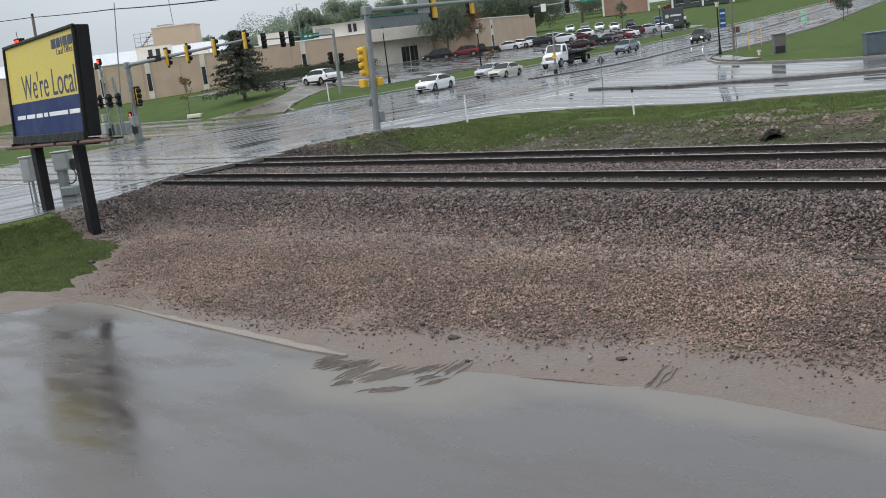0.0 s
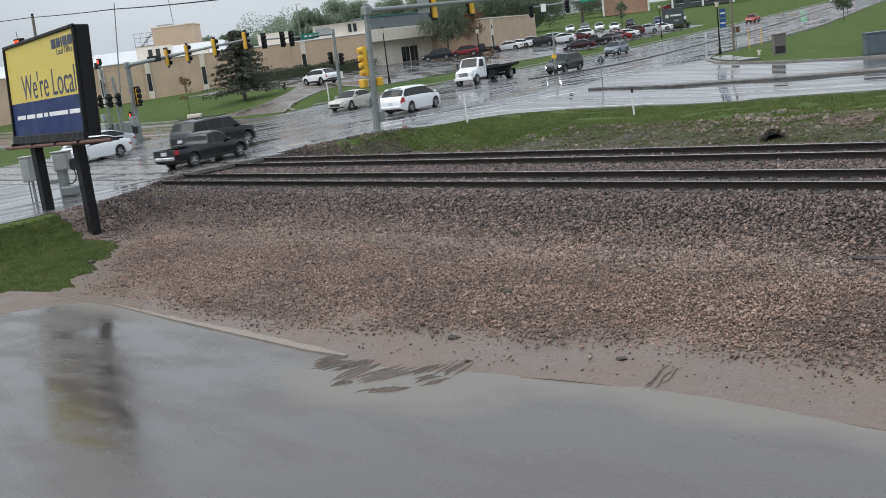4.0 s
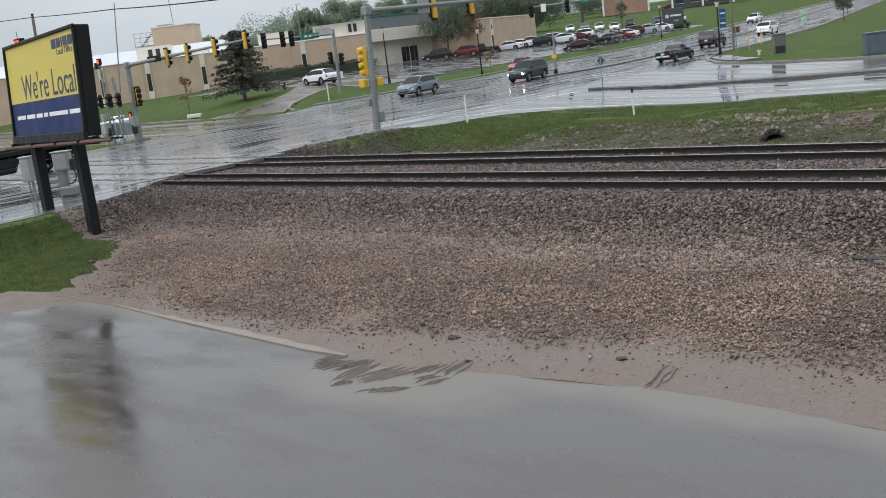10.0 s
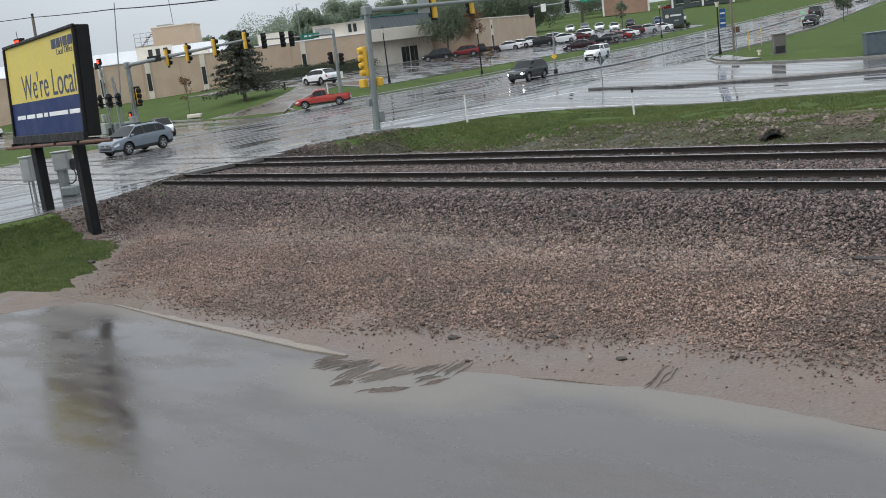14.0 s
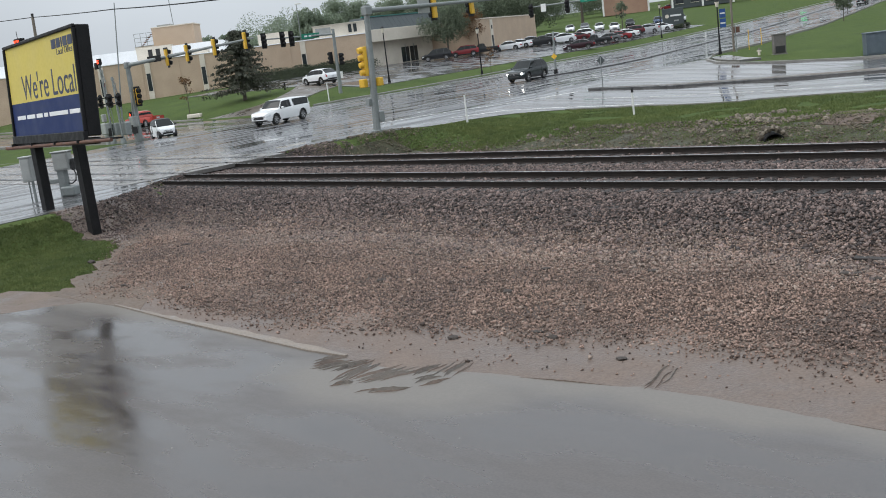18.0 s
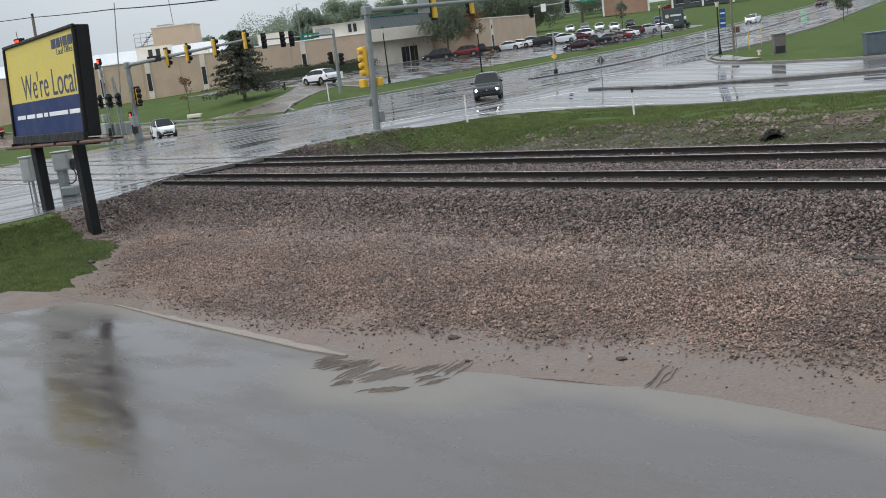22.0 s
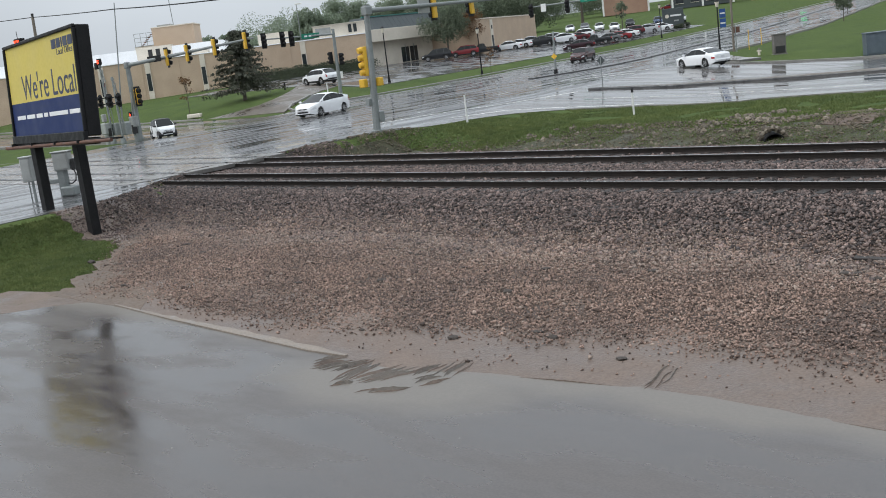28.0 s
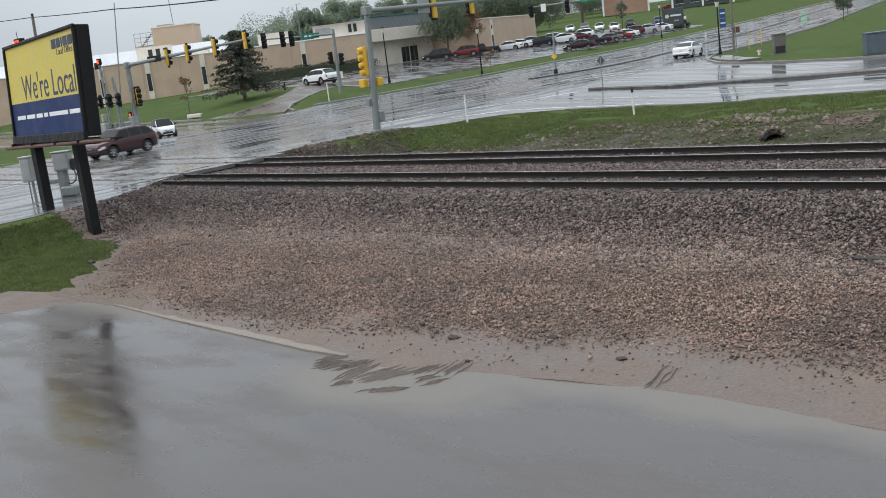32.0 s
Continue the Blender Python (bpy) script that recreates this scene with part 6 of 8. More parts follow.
    # right-hand wing
    r, q = wall_frame((-97.8, 89.9), (-108.9, 117.0))
    slab(root, "wing_wall", r, 0, q, -14, 0, 0.8, 6.35, M_BRICK, "tan brick wing")
    slab(root, "wing_coping", r, -0.1, q + 0.1, -14.1, 0.1, 6.35, 6.5, M_CREAM, "", 0.02)
    p = slab(root, "slit_panel", r, 5.6, 6.8, -0.06, 0.06, 1.6, 6.2, M_CREAM)
    slab(p, "slit_window", r, 5.85, 6.55, 0.06, 0.10, 1.7, 4.0, M_WINDOW)
    slab(p, "round_vent", r, 6.0, 6.4, 0.06, 0.12, 4.9, 5.4, M_TRIM)
    return root


brick_building()


def block(name, centre, size, turn, mat, label, roof=None, windows=0, pillars=0):
    root = tagged(empty(name, pose(*centre, 0, 0, turn)), label, "building")
    part("wall", box((0, 0, size[2] / 2), size), mat, root)
    part("roof", box((0, 0, size[2] + 0.25), (size[0] + 1.2, size[1] + 1.2, 0.6), bevel=0.1), roof or M_MANSARD, root)
    for i in range(windows):
        x = -size[0] / 2 + size[0] * (i + 0.5) / windows
        wdw = part("window", box((x, -size[1] / 2 - 0.03, size[2] * 0.5), (size[0] / windows * 0.5, 0.1, size[2] * 0.45)), M_WINDOW, root)
        part("sill", box((x, -size[1] / 2 - 0.08, size[2] * 0.26), (size[0] / windows * 0.56, 0.2, 0.12)), M_CREAM, wdw)
    for i in range(pillars):
        x = -size[0] / 2 + size[0] * i / max(1, pillars - 1)
        part("pillar", box((x, -size[1] / 2 - 1.0, size[2] / 2), (0.5, 0.5, size[2])), M_WHITEPOST, root)
    return root


block("shop", (-178, 248, ground_z(-178, 248)), (13, 10, 6.5), 36, M_REDBRICK, "distant salmon brick building with white corner posts on the rise", windows=0, pillars=2)
block("shop", (-150, 243, ground_z(-150, 243)), (16, 10, 5.0), 34, M_MANSARD, "distant dark building with white pillars on the rise", windows=4, pillars=3)
block("shop", (-128, 258, ground_z(-128, 258)), (26, 12, 5.5), 25, M_REDBRICK, "distant low shop with a lit green sign", windows=5)
sg = tagged(empty("shop_sign", pose(-124.5, 250.5, ground_z(-124.5, 250.5) + 2.2, 0, 0, 25)), "small glowing green sign on the shop front", "sign")
part("panel", box((0, 0, 0), (1.6, 0.2, 1.0), bevel=0.05), M_GREEN_ON, sg)

ms = tagged(empty("monument_sign", pose(-94.4, 135.5, ground_z(-94.4, 135.5), 0, 0, 40)), "dark grey monument sign with pale bars of lettering on the verge", "sign")
part("panel", box((0, 0, 1.75), (3.5, 0.4, 3.0), bevel=0.05), M_MANSARD, ms)
part("plinth", box((0, 0, 0.15), (3.9, 0.7, 0.5)), M_KERB, ms)
part("emblem", tube((-1.0, -0.2, 2.0), (-1.0, -0.235, 2.0), 0.32, seg=12), M_CREAM, ms)
part("name_bar", box((0.45, -0.215, 2.05), (1.8, 0.03, 0.28)), M_WHITELET, ms)
part("name_bar", box((0.5, -0.215, 1.2), (0.8, 0.03, 0.22)), M_GREYBOX, ms)


# ---- trees, hedges and grass ----
def leaf_mesh(name, centres, sizes, mat, parent=None, seed=1, flat=0.0, kind=""):
    """Many small leaf clumps, each a bent pair of triangles turned at random."""
    rng = np.random.default_rng(seed)
    n = len(centres)
    base = np.array([(-1, 0, 0), (0, -0.55, 0.12), (1, 0, 0), (0, 0.55, 0.12)], float)
    ax = rng.normal(size=(n, 3))
    ax[:, 2] *= 1 - flat
    ax /= np.linalg.norm(ax, axis=1)[:, None]
    up = rng.normal(size=(n, 3))
    bx = np.cross(ax, up)
    bx /= np.linalg.norm(bx, axis=1)[:, None] + 1e-9
    cx = np.cross(ax, bx)
    v = (base[None, :, 0, None] * ax[:, None] + base[None, :, 1, None] * bx[:, None] + base[None, :, 2, None] * cx[:, None]) * np.asarray(sizes)[:, None, None] + np.asarray(centres)[:, None]
    idx = 4 * np.arange(n)[:, None]
    f = np.concatenate([idx + np.array([[0, 1, 2]]), idx + np.array([[0, 2, 3]])], axis=1).reshape(-1, 3)
    me = bpy.data.meshes.new(name)
    me.vertices.add(n * 4)
    me.vertices.foreach_set("co", v.reshape(-1))
    me.loops.add(len(f) * 3)
    me.loops.foreach_set("vertex_index", f.reshape(-1).astype(np.int32))
    me.polygons.add(len(f))
    me.polygons.foreach_set("loop_start", np.arange(0, len(f) * 3, 3, dtype=np.int32))
    me.polygons.foreach_set("loop_total", np.full(len(f), 3, dtype=np.int32))
    me.update(calc_edges=True)
    me.materials.append(mat)
    ob = new(name, me)
    if parent is not None:
        ob.parent = parent
    return ob


def broad_tree(x, y, h, r, label, leaves=2600, mat=None, seed=1, size=0.22, trunk=0.16, clear=0.3, group="", sparse=False):
    rng = np.random.default_rng(seed)
    root = tagged(empty("tree", pose(x, y, ground_z(x, y))), label, "tree", group)
    bm = bmesh.new()
    add_tube(bm, (0, 0, -0.2), (0.05, 0.03, h * 0.45), trunk, trunk * 0.7, 9)
    add_tube(bm, (0.05, 0.03, h * 0.45), (0.0, 0.1, h * 0.85), trunk * 0.7, trunk * 0.15, 7)
    blobs = []
    for i in range(9 if not sparse else 7):
        a, z = rng.uniform(0, 6.28), h * rng.uniform(clear + 0.12, 0.9)
        k = r * rng.uniform(0.35, 0.75) * (1 - abs(z / h - 0.6))
        tip = Vector((k * math.cos(a), k * math.sin(a), z))
        add_tube(bm, (0.03, 0.02, z * 0.72), tip, trunk * 0.35, 0.02, 5)
        blobs.append((tip, r * rng.uniform(0.38, 0.58)))
    blobs.append((Vector((0, 0, h * 0.84)), r * 0.5))
    part("trunk", bm, M_BARK, root, "dark bark trunk with limbs")
    pts = []
    per = leaves // len(blobs)
    for tip, br in blobs:
        d = rng.normal(size=(per, 3))
        d /= np.linalg.norm(d, axis=1)[:, None]
        d *= (rng.random((per, 1)) ** 0.36) * br * (1 + 0.22 * np.sin(5 * d[:, :1] + 3 * d[:, 1:2] + tip.x))
        d[:, 2] *= 0.8
        pts.append(d + np.array(tip))
    c = np.concatenate(pts)
    leaf_mesh("crown", c, rng.uniform(0.6, 1.3, len(c)) * size, mat or M_LEAF, root, seed)
    return root


def spruce(x, y, h, r, label, seed=5):
    rng = np.random.default_rng(seed)
    root = tagged(empty("spruce", pose(x, y, ground_z(x, y))), label, "tree")
    part("trunk", tube((0, 0, -0.2), (0, 0, h * 0.95), 0.2, 0.03, 9), M_BARK, root, "bare dark lower trunk")
    pts, limbs = [], bmesh.new()
    for i in range(104):
        tier = i // 8
        z = h * (0.17 + 0.80 * (tier / 12.5)) + rng.uniform(-0.12, 0.12)
        reach = r * (1 - ((z / h) - 0.17) / 0.86) ** 0.85 * rng.uniform(0.72, 1.1) + 0.12
        a = i * 2.4 + rng.uniform(-0.3, 0.3)
        tip = np.array([math.cos(a) * reach, math.sin(a) * reach, z - 0.10 * reach + rng.uniform(-0.1, 0.12)])
        start = np.array([0, 0, z])
        add_tube(limbs, start, tip, 0.035, 0.008, 4)
        for k in range(125):
            s = rng.uniform(0.1, 1.03)
            pts.append(start + (tip - start) * s + rng.normal(0, 0.13 + 0.14 * (1 - s), 3) * np.array([1, 1, 0.42]) - np.array([0, 0, abs(rng.normal(0, 0.08))]))
    part("branches", limbs, M_BARK, root)
    c = np.array(pts)
    leaf_mesh("crown", c, rng.uniform(0.07, 0.15, len(c)), M_NEEDLE, root, seed)
    return root


spruce(-82.6, 38.4, 6.75, 3.75, "dark green spruce with drooping branches on the lawn")
broad_tree(-98.2, 84.0, 6.9, 3.6, "grey-green tree in leaf before the entrance", 11000, M_LEAF, 11, 0.115, 0.14, 0.3)
broad_tree(-99.0, 89.5, 6.0, 2.4, "small tree with rusty autumn leaves by the entrance", 5000, M_LEAF_RUST, 12, 0.095, 0.1, 0.35)
broad_tree(-83.4, 32.6, 3.9, 0.75, "thin sapling with sparse reddish leaves on the lawn", 170, M_LEAF_RUST, 13, 0.11, 0.035, 0.3, sparse=True)
broad_tree(-56.0, 112.4, 3.6, 1.1, "small dark street tree by the kerb", 2600, M_LEAF, 14, 0.10, 0.07, 0.4)
broad_tree(-64.0, 133.0, 3.4, 1.0, "small dark street tree further up the road", 2000, M_LEAF, 15, 0.10, 0.07, 0.4)
broad_tree(-72.9, 63.0, 3.0, 0.55, "thin young tree on the verge by the lot", 120, M_LEAF_RUST, 16, 0.1, 0.03, 0.3, sparse=True)
broad_tree(-107.5, 140.0, 5.2, 1.3, "slim tree between the rows of parked cars", 600, M_LEAF, 18, 0.18, 0.09, 0.3)

# crowns behind the building use the green paled for haze
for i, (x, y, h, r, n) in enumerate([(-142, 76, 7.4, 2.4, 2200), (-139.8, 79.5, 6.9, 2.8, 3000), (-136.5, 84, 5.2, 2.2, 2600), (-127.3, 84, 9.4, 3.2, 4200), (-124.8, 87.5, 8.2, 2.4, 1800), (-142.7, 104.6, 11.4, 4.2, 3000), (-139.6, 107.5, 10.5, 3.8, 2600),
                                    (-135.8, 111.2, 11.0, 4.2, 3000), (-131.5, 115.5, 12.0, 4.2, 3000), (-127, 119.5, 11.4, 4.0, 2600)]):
    broad_tree(x, y, h, r, "tall broad tree in full leaf behind the building", n * 4, M_LEAF_HAZED, 30 + i, 0.16, 0.25, 0.25, "trees behind the building")


def wood(name, a, b, depth, h, n, seed, label, mat=None, trees=40):
    """A far belt of trees along a line, joined."""
    rng = np.random.default_rng(seed)
    cs, ss = [], []
    for i in range(trees):
        k = rng.random()
        x, y = a[0] + (b[0] - a[0]) * k + rng.normal(0, depth), a[1] + (b[1] - a[1]) * k + rng.normal(0, depth)
        th = h * rng.uniform(0.65, 1.2)
        m = n // trees
        d = rng.normal(size=(m, 3))
        d /= np.linalg.norm(d, axis=1)[:, None]
        d *= (rng.random((m, 1)) ** 0.36) * np.array([th * 0.36, th * 0.36, th * 0.42]) * (1 + 0.16 * np.sin(4 * d[:, :1] + i))
        cs.append(d + np.array([x, y, ground_z(x, y) + th * 0.55]))
        ss.append(rng.uniform(0.5, 1.2, m) * h * 0.021)
    ob = leaf_mesh(name, np.concatenate(cs), np.concatenate(ss), mat or M_LEAF_HAZED, None, seed)
    return tagged(ob, label, "trees", kind="stuff")


# belts without their own material take the haze-paled green
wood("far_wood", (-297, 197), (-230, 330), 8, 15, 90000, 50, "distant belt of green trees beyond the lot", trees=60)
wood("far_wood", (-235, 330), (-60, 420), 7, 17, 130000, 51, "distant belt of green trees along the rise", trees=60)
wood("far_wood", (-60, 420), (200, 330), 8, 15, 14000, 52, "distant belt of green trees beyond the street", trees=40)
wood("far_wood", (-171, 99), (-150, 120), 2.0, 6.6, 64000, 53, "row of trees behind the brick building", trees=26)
wood("far_wood", (-166, 146), (-146, 168), 2.5, 10, 70000, 56, "dense dark belt of trees beyond the brick wing", M_LEAF, trees=26)
broad_tree(-152, 190, 11, 4.0, "tall tree with a bare trunk on the far lawn", 5200, M_LEAF, 55, 0.22, 0.4, 0.55)


wood("far_wood", (-222, 205), (-188, 268), 4, 9, 46000, 57, "dark belt of trees beyond the far lawn", M_LEAF, trees=30)


def hedge(line, w, h, label, seed):
    rng = np.random.default_rng(seed)
    pts = even_line(line, 60)
    cs = []
    for x, y in pts:
        m = 170
        cs.append(np.stack([x + rng.normal(0, w * 0.4, m), y + rng.normal(0, w * 0.4, m), ground_z(x, y) + np.abs(rng.uniform(0, 1, m)) ** 0.7 * h * (1 + 0.12 * math.sin(3 * x))], 1))
    c = np.concatenate(cs)
    root = tagged(empty("hedge", pose(0, 0, 0)), label, "hedge")
    leaf_mesh("foliage", c, rng.uniform(0.05, 0.11, len(c)), M_HEDGE, root, seed)
    part_line = resample(line, 2)
    strip("core", offset_line(part_line, -w * 0.35), offset_line(part_line, w * 0.35), M_HEDGE, h * 0.8, 2, h, 0.0, root)
    return root


hedge([(-107.5, 56.8), (-102.0, 61.5), (-96.5, 68.5)], 1.0, 1.35, "dense dark clipped hedge along the brick wall", 60)
hedge([(-92.5, 133.0), (-94.5, 140)], 0.6, 0.6, "low shrubs beside the monument sign", 62)


def blades(name, n, area, h, label, seed, here):
    rng = np.random.default_rng(seed)
    pts = []
    tries = 0
    while len(pts) < n and tries < n * 12:
        tries += 1
        x, y = rng.uniform(area[0], area[1]), rng.uniform(area[2], area[3])
        if here(x, y):
            pts.append((x, y, ground_z(x, y)))
    p = np.array(pts)
    n = len(p)
    a = rng.uniform(0, 6.283, n)
    hh = rng.uniform(0.5, 1.2, n) * h
    wv = np.stack([np.cos(a), np.sin(a), np.zeros(n)], 1) * (0.018 + hh[:, None] * 0.12)
    lean = np.stack([rng.normal(0, 0.5, n) * hh, rng.normal(0, 0.5, n) * hh, hh], 1)
    v = np.stack([p - wv, p + wv, p + lean], 1)
    me = bpy.data.meshes.new(name)
    me.vertices.add(n * 3)
    me.vertices.foreach_set("co", v.reshape(-1))
    me.loops.add(n * 3)
    me.loops.foreach_set("vertex_index", np.arange(n * 3, dtype=np.int32))
    me.polygons.add(n)
    me.polygons.foreach_set("loop_start", np.arange(0, n * 3, 3, dtype=np.int32))
    me.polygons.foreach_set("loop_total", np.full(n, 3, dtype=np.int32))
    me.update(calc_edges=True)
    me.materials.append(M_BLADE)
    return tagged(new(name, me), label, "grass", kind="stuff")


def near_lawn(x, y):
    rough_edge = 0.75 * noise.noise(Vector((x * 1.3, y * 1.3, 2))) + 0.45 * noise.noise(Vector((x * 4.1, y * 4.1, 7))) + 0.9 * noise.noise(Vector((x * 17, y * 17, 3)))
    return y < -5.7 - 0.3 * max(0, x + 31) + rough_edge and y > at_x(PAVE, x) + 0.7 + rough_edge and x < -23.2 - (y + 10.3) / 0.9 + rough_edge and x > lerp_table(y, EAST) + 0.5


def bank(x, y):
    south = at_x(SOUTH_KERB, x)
    return y < south - 0.2 and y > 12.4 + 3.9 * smooth(-34, -26, x) + 1.6 * noise.noise(Vector((x * 0.3, 3, 1))) + (1.6 if -23 < x < -14 else 0) and noise.noise(Vector((x * 0.5, y * 0.5, 4))) > -0.35 and x > -37.2


blades("lawn_grass", 52000, (-36, -22, -13, -4.5), 0.06, "short wet green grass beside the billboard", 70, near_lawn)


def lawn_fringe(x, y):
    gap = min(x - lerp_table(y, EAST) - 0.3, y - at_x(PAVE, x) - 0.35, lawn_edge(y) + 0.9 - x, -5.2 - 0.3 * max(0, x + 31) - y)
    return gap > 0 and noise.noise(Vector((x * 2.3, y * 2.3, 9))) + 0.5 * noise.noise(Vector((x * 9, y * 9, 4))) > 0.12


blades("lawn_fringe", 9000, (-36, -22, -13, -4.5), 0.045, "thin grass tufts straying from the lawn onto bare soil", 74, lawn_fringe)
blades("bank_grass", 76000, (-37.4, -8, 12, 28), 0.075, "rough green grass on the bank above the ditch", 71, bank)


def ditch(x, y):
    return 7.6 + 1.6 * smooth(-36, -32, x) < y < 19.5 and noise.noise(Vector((x * 0.35, y * 0.5, 6))) > -0.16 - 0.2 * smooth(-27, -20, x) + 0.25 * (1 - smooth(-35, -31, x)) and x > -37 and in_view(x, y)


blades("ditch_grass", 105000, (-37.2, -9, 7.6, 20), 0.07, "thin grass tufts among the rubble of the ditch", 72, ditch)
scatter("ditch_stones", 17000, (-37.3, -9, 7.4, 18.5), (0.018, 0.05), M_RUBBLE, "tan-grey rubble strewn along the ditch", 73, density=lambda x, y: in_view(x, y) * (0.42 + 0.58 * (1 - smooth(-36, -28, x))) * (0.3 + 0.7 * (noise.noise(Vector((x * 0.8, y * 0.8, 1))) > 0)) * (1 - smooth(13.0, 16.0, y) * (1 - smooth(-31, -27, x))))


# ---- rocks round the culvert ----
rock_rng = np.random.default_rng(80)
rock_meshes = []
for i in range(7):
    bm = bmesh.new()
    bmesh.ops.create_icosphere(bm, subdivisions=1, radius=1.0)
    for v in bm.verts:
        v.co *= rock_rng.uniform(0.7, 1.2)
        v.co.z *= 0.7
    me = bpy.data.meshes.new("rock")
    bm.to_mesh(me)
    bm.free()
    me.materials.append(M_RIPRAP)
    rock_meshes.append(me)


def rock_field(label, n, x0, x1, y0, y1, size, seed, cx=None):
    rng = np.random.default_rng(seed)
    root = tagged(empty("riprap", pose((x0 + x1) / 2, (y0 + y1) / 2, 0)), label, "rocks", "riprap along the ditch")
    while n > 0:
        x, y = rng.uniform(x0, x1), rng.uniform(y0, y1)
        if noise.noise(Vector((x * 0.55, y * 0.8, seed))) < -0.05:
            continue
        n -= 1
        s = rng.uniform(*size) * (1.6 if rng.random() > 0.88 else 1)
        o = new("rock", rock_meshes[int(rng.integers(7))])
        o.parent = root
        o.matrix_basis = Matrix.Translation((x - (x0 + x1) / 2, y - (y0 + y1) / 2, ground_z(x, y) + s * 0.25)) @ Euler(rng.uniform(0, 6, 3)).to_matrix().to_4x4() @ Matrix.Diagonal((s * rng.uniform(0.8, 1.3), s * rng.uniform(0.7, 1.1), s, 1))


rock_field("pale tan riprap stones piled above the culvert", 290, -22.2, -17.5, 15.8, 20.9, (0.05, 0.125), 81)
rock_field("scattered pale stones on the muddy ditch bank", 190, -17.3, -12.2, 14.6, 19.8, (0.04, 0.11), 82)
rock_field("pale rubble along the foot of the grass bank", 290, -30.5, -19.4, 13.8, 18.4, (0.04, 0.11), 83)
mud_line = [(-37.4, 7.4), (-33, 8.4), (-30, 8.8), (-22, 8.9), (-12, 8.9), (0, 9)]
tagged(strip("ditch_bed", even_line(mud_line, 40), [(x, 13.0 + 3.9 * smooth(-34, -26, x) + 1.5 * noise.noise(Vector((x * 0.3, 3, 1)))) for x, y in even_line(mud_line, 40)], M_DITCH, 0.03, 8, 0.1, 0.05), "tan gravelly soil with thin grass in the ditch", "ditch", kind="structure")
tagged(strip("mud_patch", [(-16.9, 16.5), (-15.9, 16.2), (-15.0, 16.4)], [(-17.6, 19.6), (-16.4, 20.0), (-15.4, 19.4)], M_RUSTSOIL, 0.05, 5, 0.1, 0.05), "bare reddish-brown soil on the bank", "soil", kind="structure")
cul = tagged(empty("culvert", pose(-17.75, 14.45, ground_z(-17.75, 14.45) - 0.44, 0, 0, 38)), "culvert pipe mouth among the rocks, blackened for the shade inside", "culvert pipe")
bm = bmesh.new()
n = 20
ro, ri = 0.40, 0.36
rings = []
for r, y in ((ro, -0.1), (ro, 0.9), (ri, 0.9), (ri, -0.1)):
    rings.append([bm.verts.new((r * math.cos(6.28319 * i / n), y, 0.32 + r * math.sin(6.28319 * i / n))) for i in range(n)])
for a, b in zip(rings, rings[1:] + rings[:1]):
    for i in range(n):
        bm.faces.new((a[i], a[(i + 1) % n], b[(i + 1) % n], b[i]))
bmesh.ops.recalc_face_normals(bm, faces=bm.faces)
# pipe coloured black, with an added black disc, for the shade inside the hole
part("pipe", bm, M_BLACK, cul)
part("end_plug", tube((0, 0.8, 0.32), (0, 0.86, 0.32), 0.37, seg=16), M_BLACK, cul)

# stones banked over the pipe
cover = tagged(empty("riprap", pose(-18.0, 14.9, ground_z(-18.0, 14.9))), "tan stones and sods banked over the culvert", "rocks", "riprap along the ditch")
for i in range(26):
    a = math.pi * (0.02 + 0.96 * (i % 13) / 12)
    o = new("rock", rock_meshes[i % 7])
    o.parent = cover
    back = 0.15 + 0.45 * (i // 13)
    lx, ly, lz = 0.50 * math.cos(a), back, -0.12 + 0.47 * math.sin(a)
    ca, sa = math.cos(radians(38)), math.sin(radians(38))
    o.matrix_basis = Matrix.Translation((0.25 + lx * ca - ly * sa, -0.45 + lx * sa + ly * ca, lz)) @ Euler((i, 2 * i, 3 * i)).to_matrix().to_4x4() @ Matrix.Diagonal((0.14, 0.11, 0.12, 1))

# a few dark clods and stones that lie loose on the gravel
loose = random.Random(90)
dark_rocks = []
for me in rock_meshes:
    dark = me.copy()
    dark.materials[0] = M_CLOD
    dark_rocks.append(dark)
for i in range(34):
    x, y = loose.uniform(-27, -6), loose.uniform(-9.8, -3.6)
    s = loose.uniform(0.05, 0.11)
    o = tagged(new("stone", dark_rocks[i % 7]), "loose dark stone lying on the gravel", "stone", "loose stones on the gravel")
    o.matrix_basis = Matrix.Translation((x, y, ground_z(x, y) + 0.07)) @ Matrix.Diagonal((s * 1.4, s, s * 0.7, 1))
board = tagged(finish(box((0, 0, 0), (0.6, 0.14, 0.05), bevel=0.01), "plank", M_TIE), "broken dark timber piece on the ballast", "plank")
board.matrix_basis = pose(-7.08, -3.68, ground_z(-7.08, -3.68) + 0.09, 4, 3, 12)


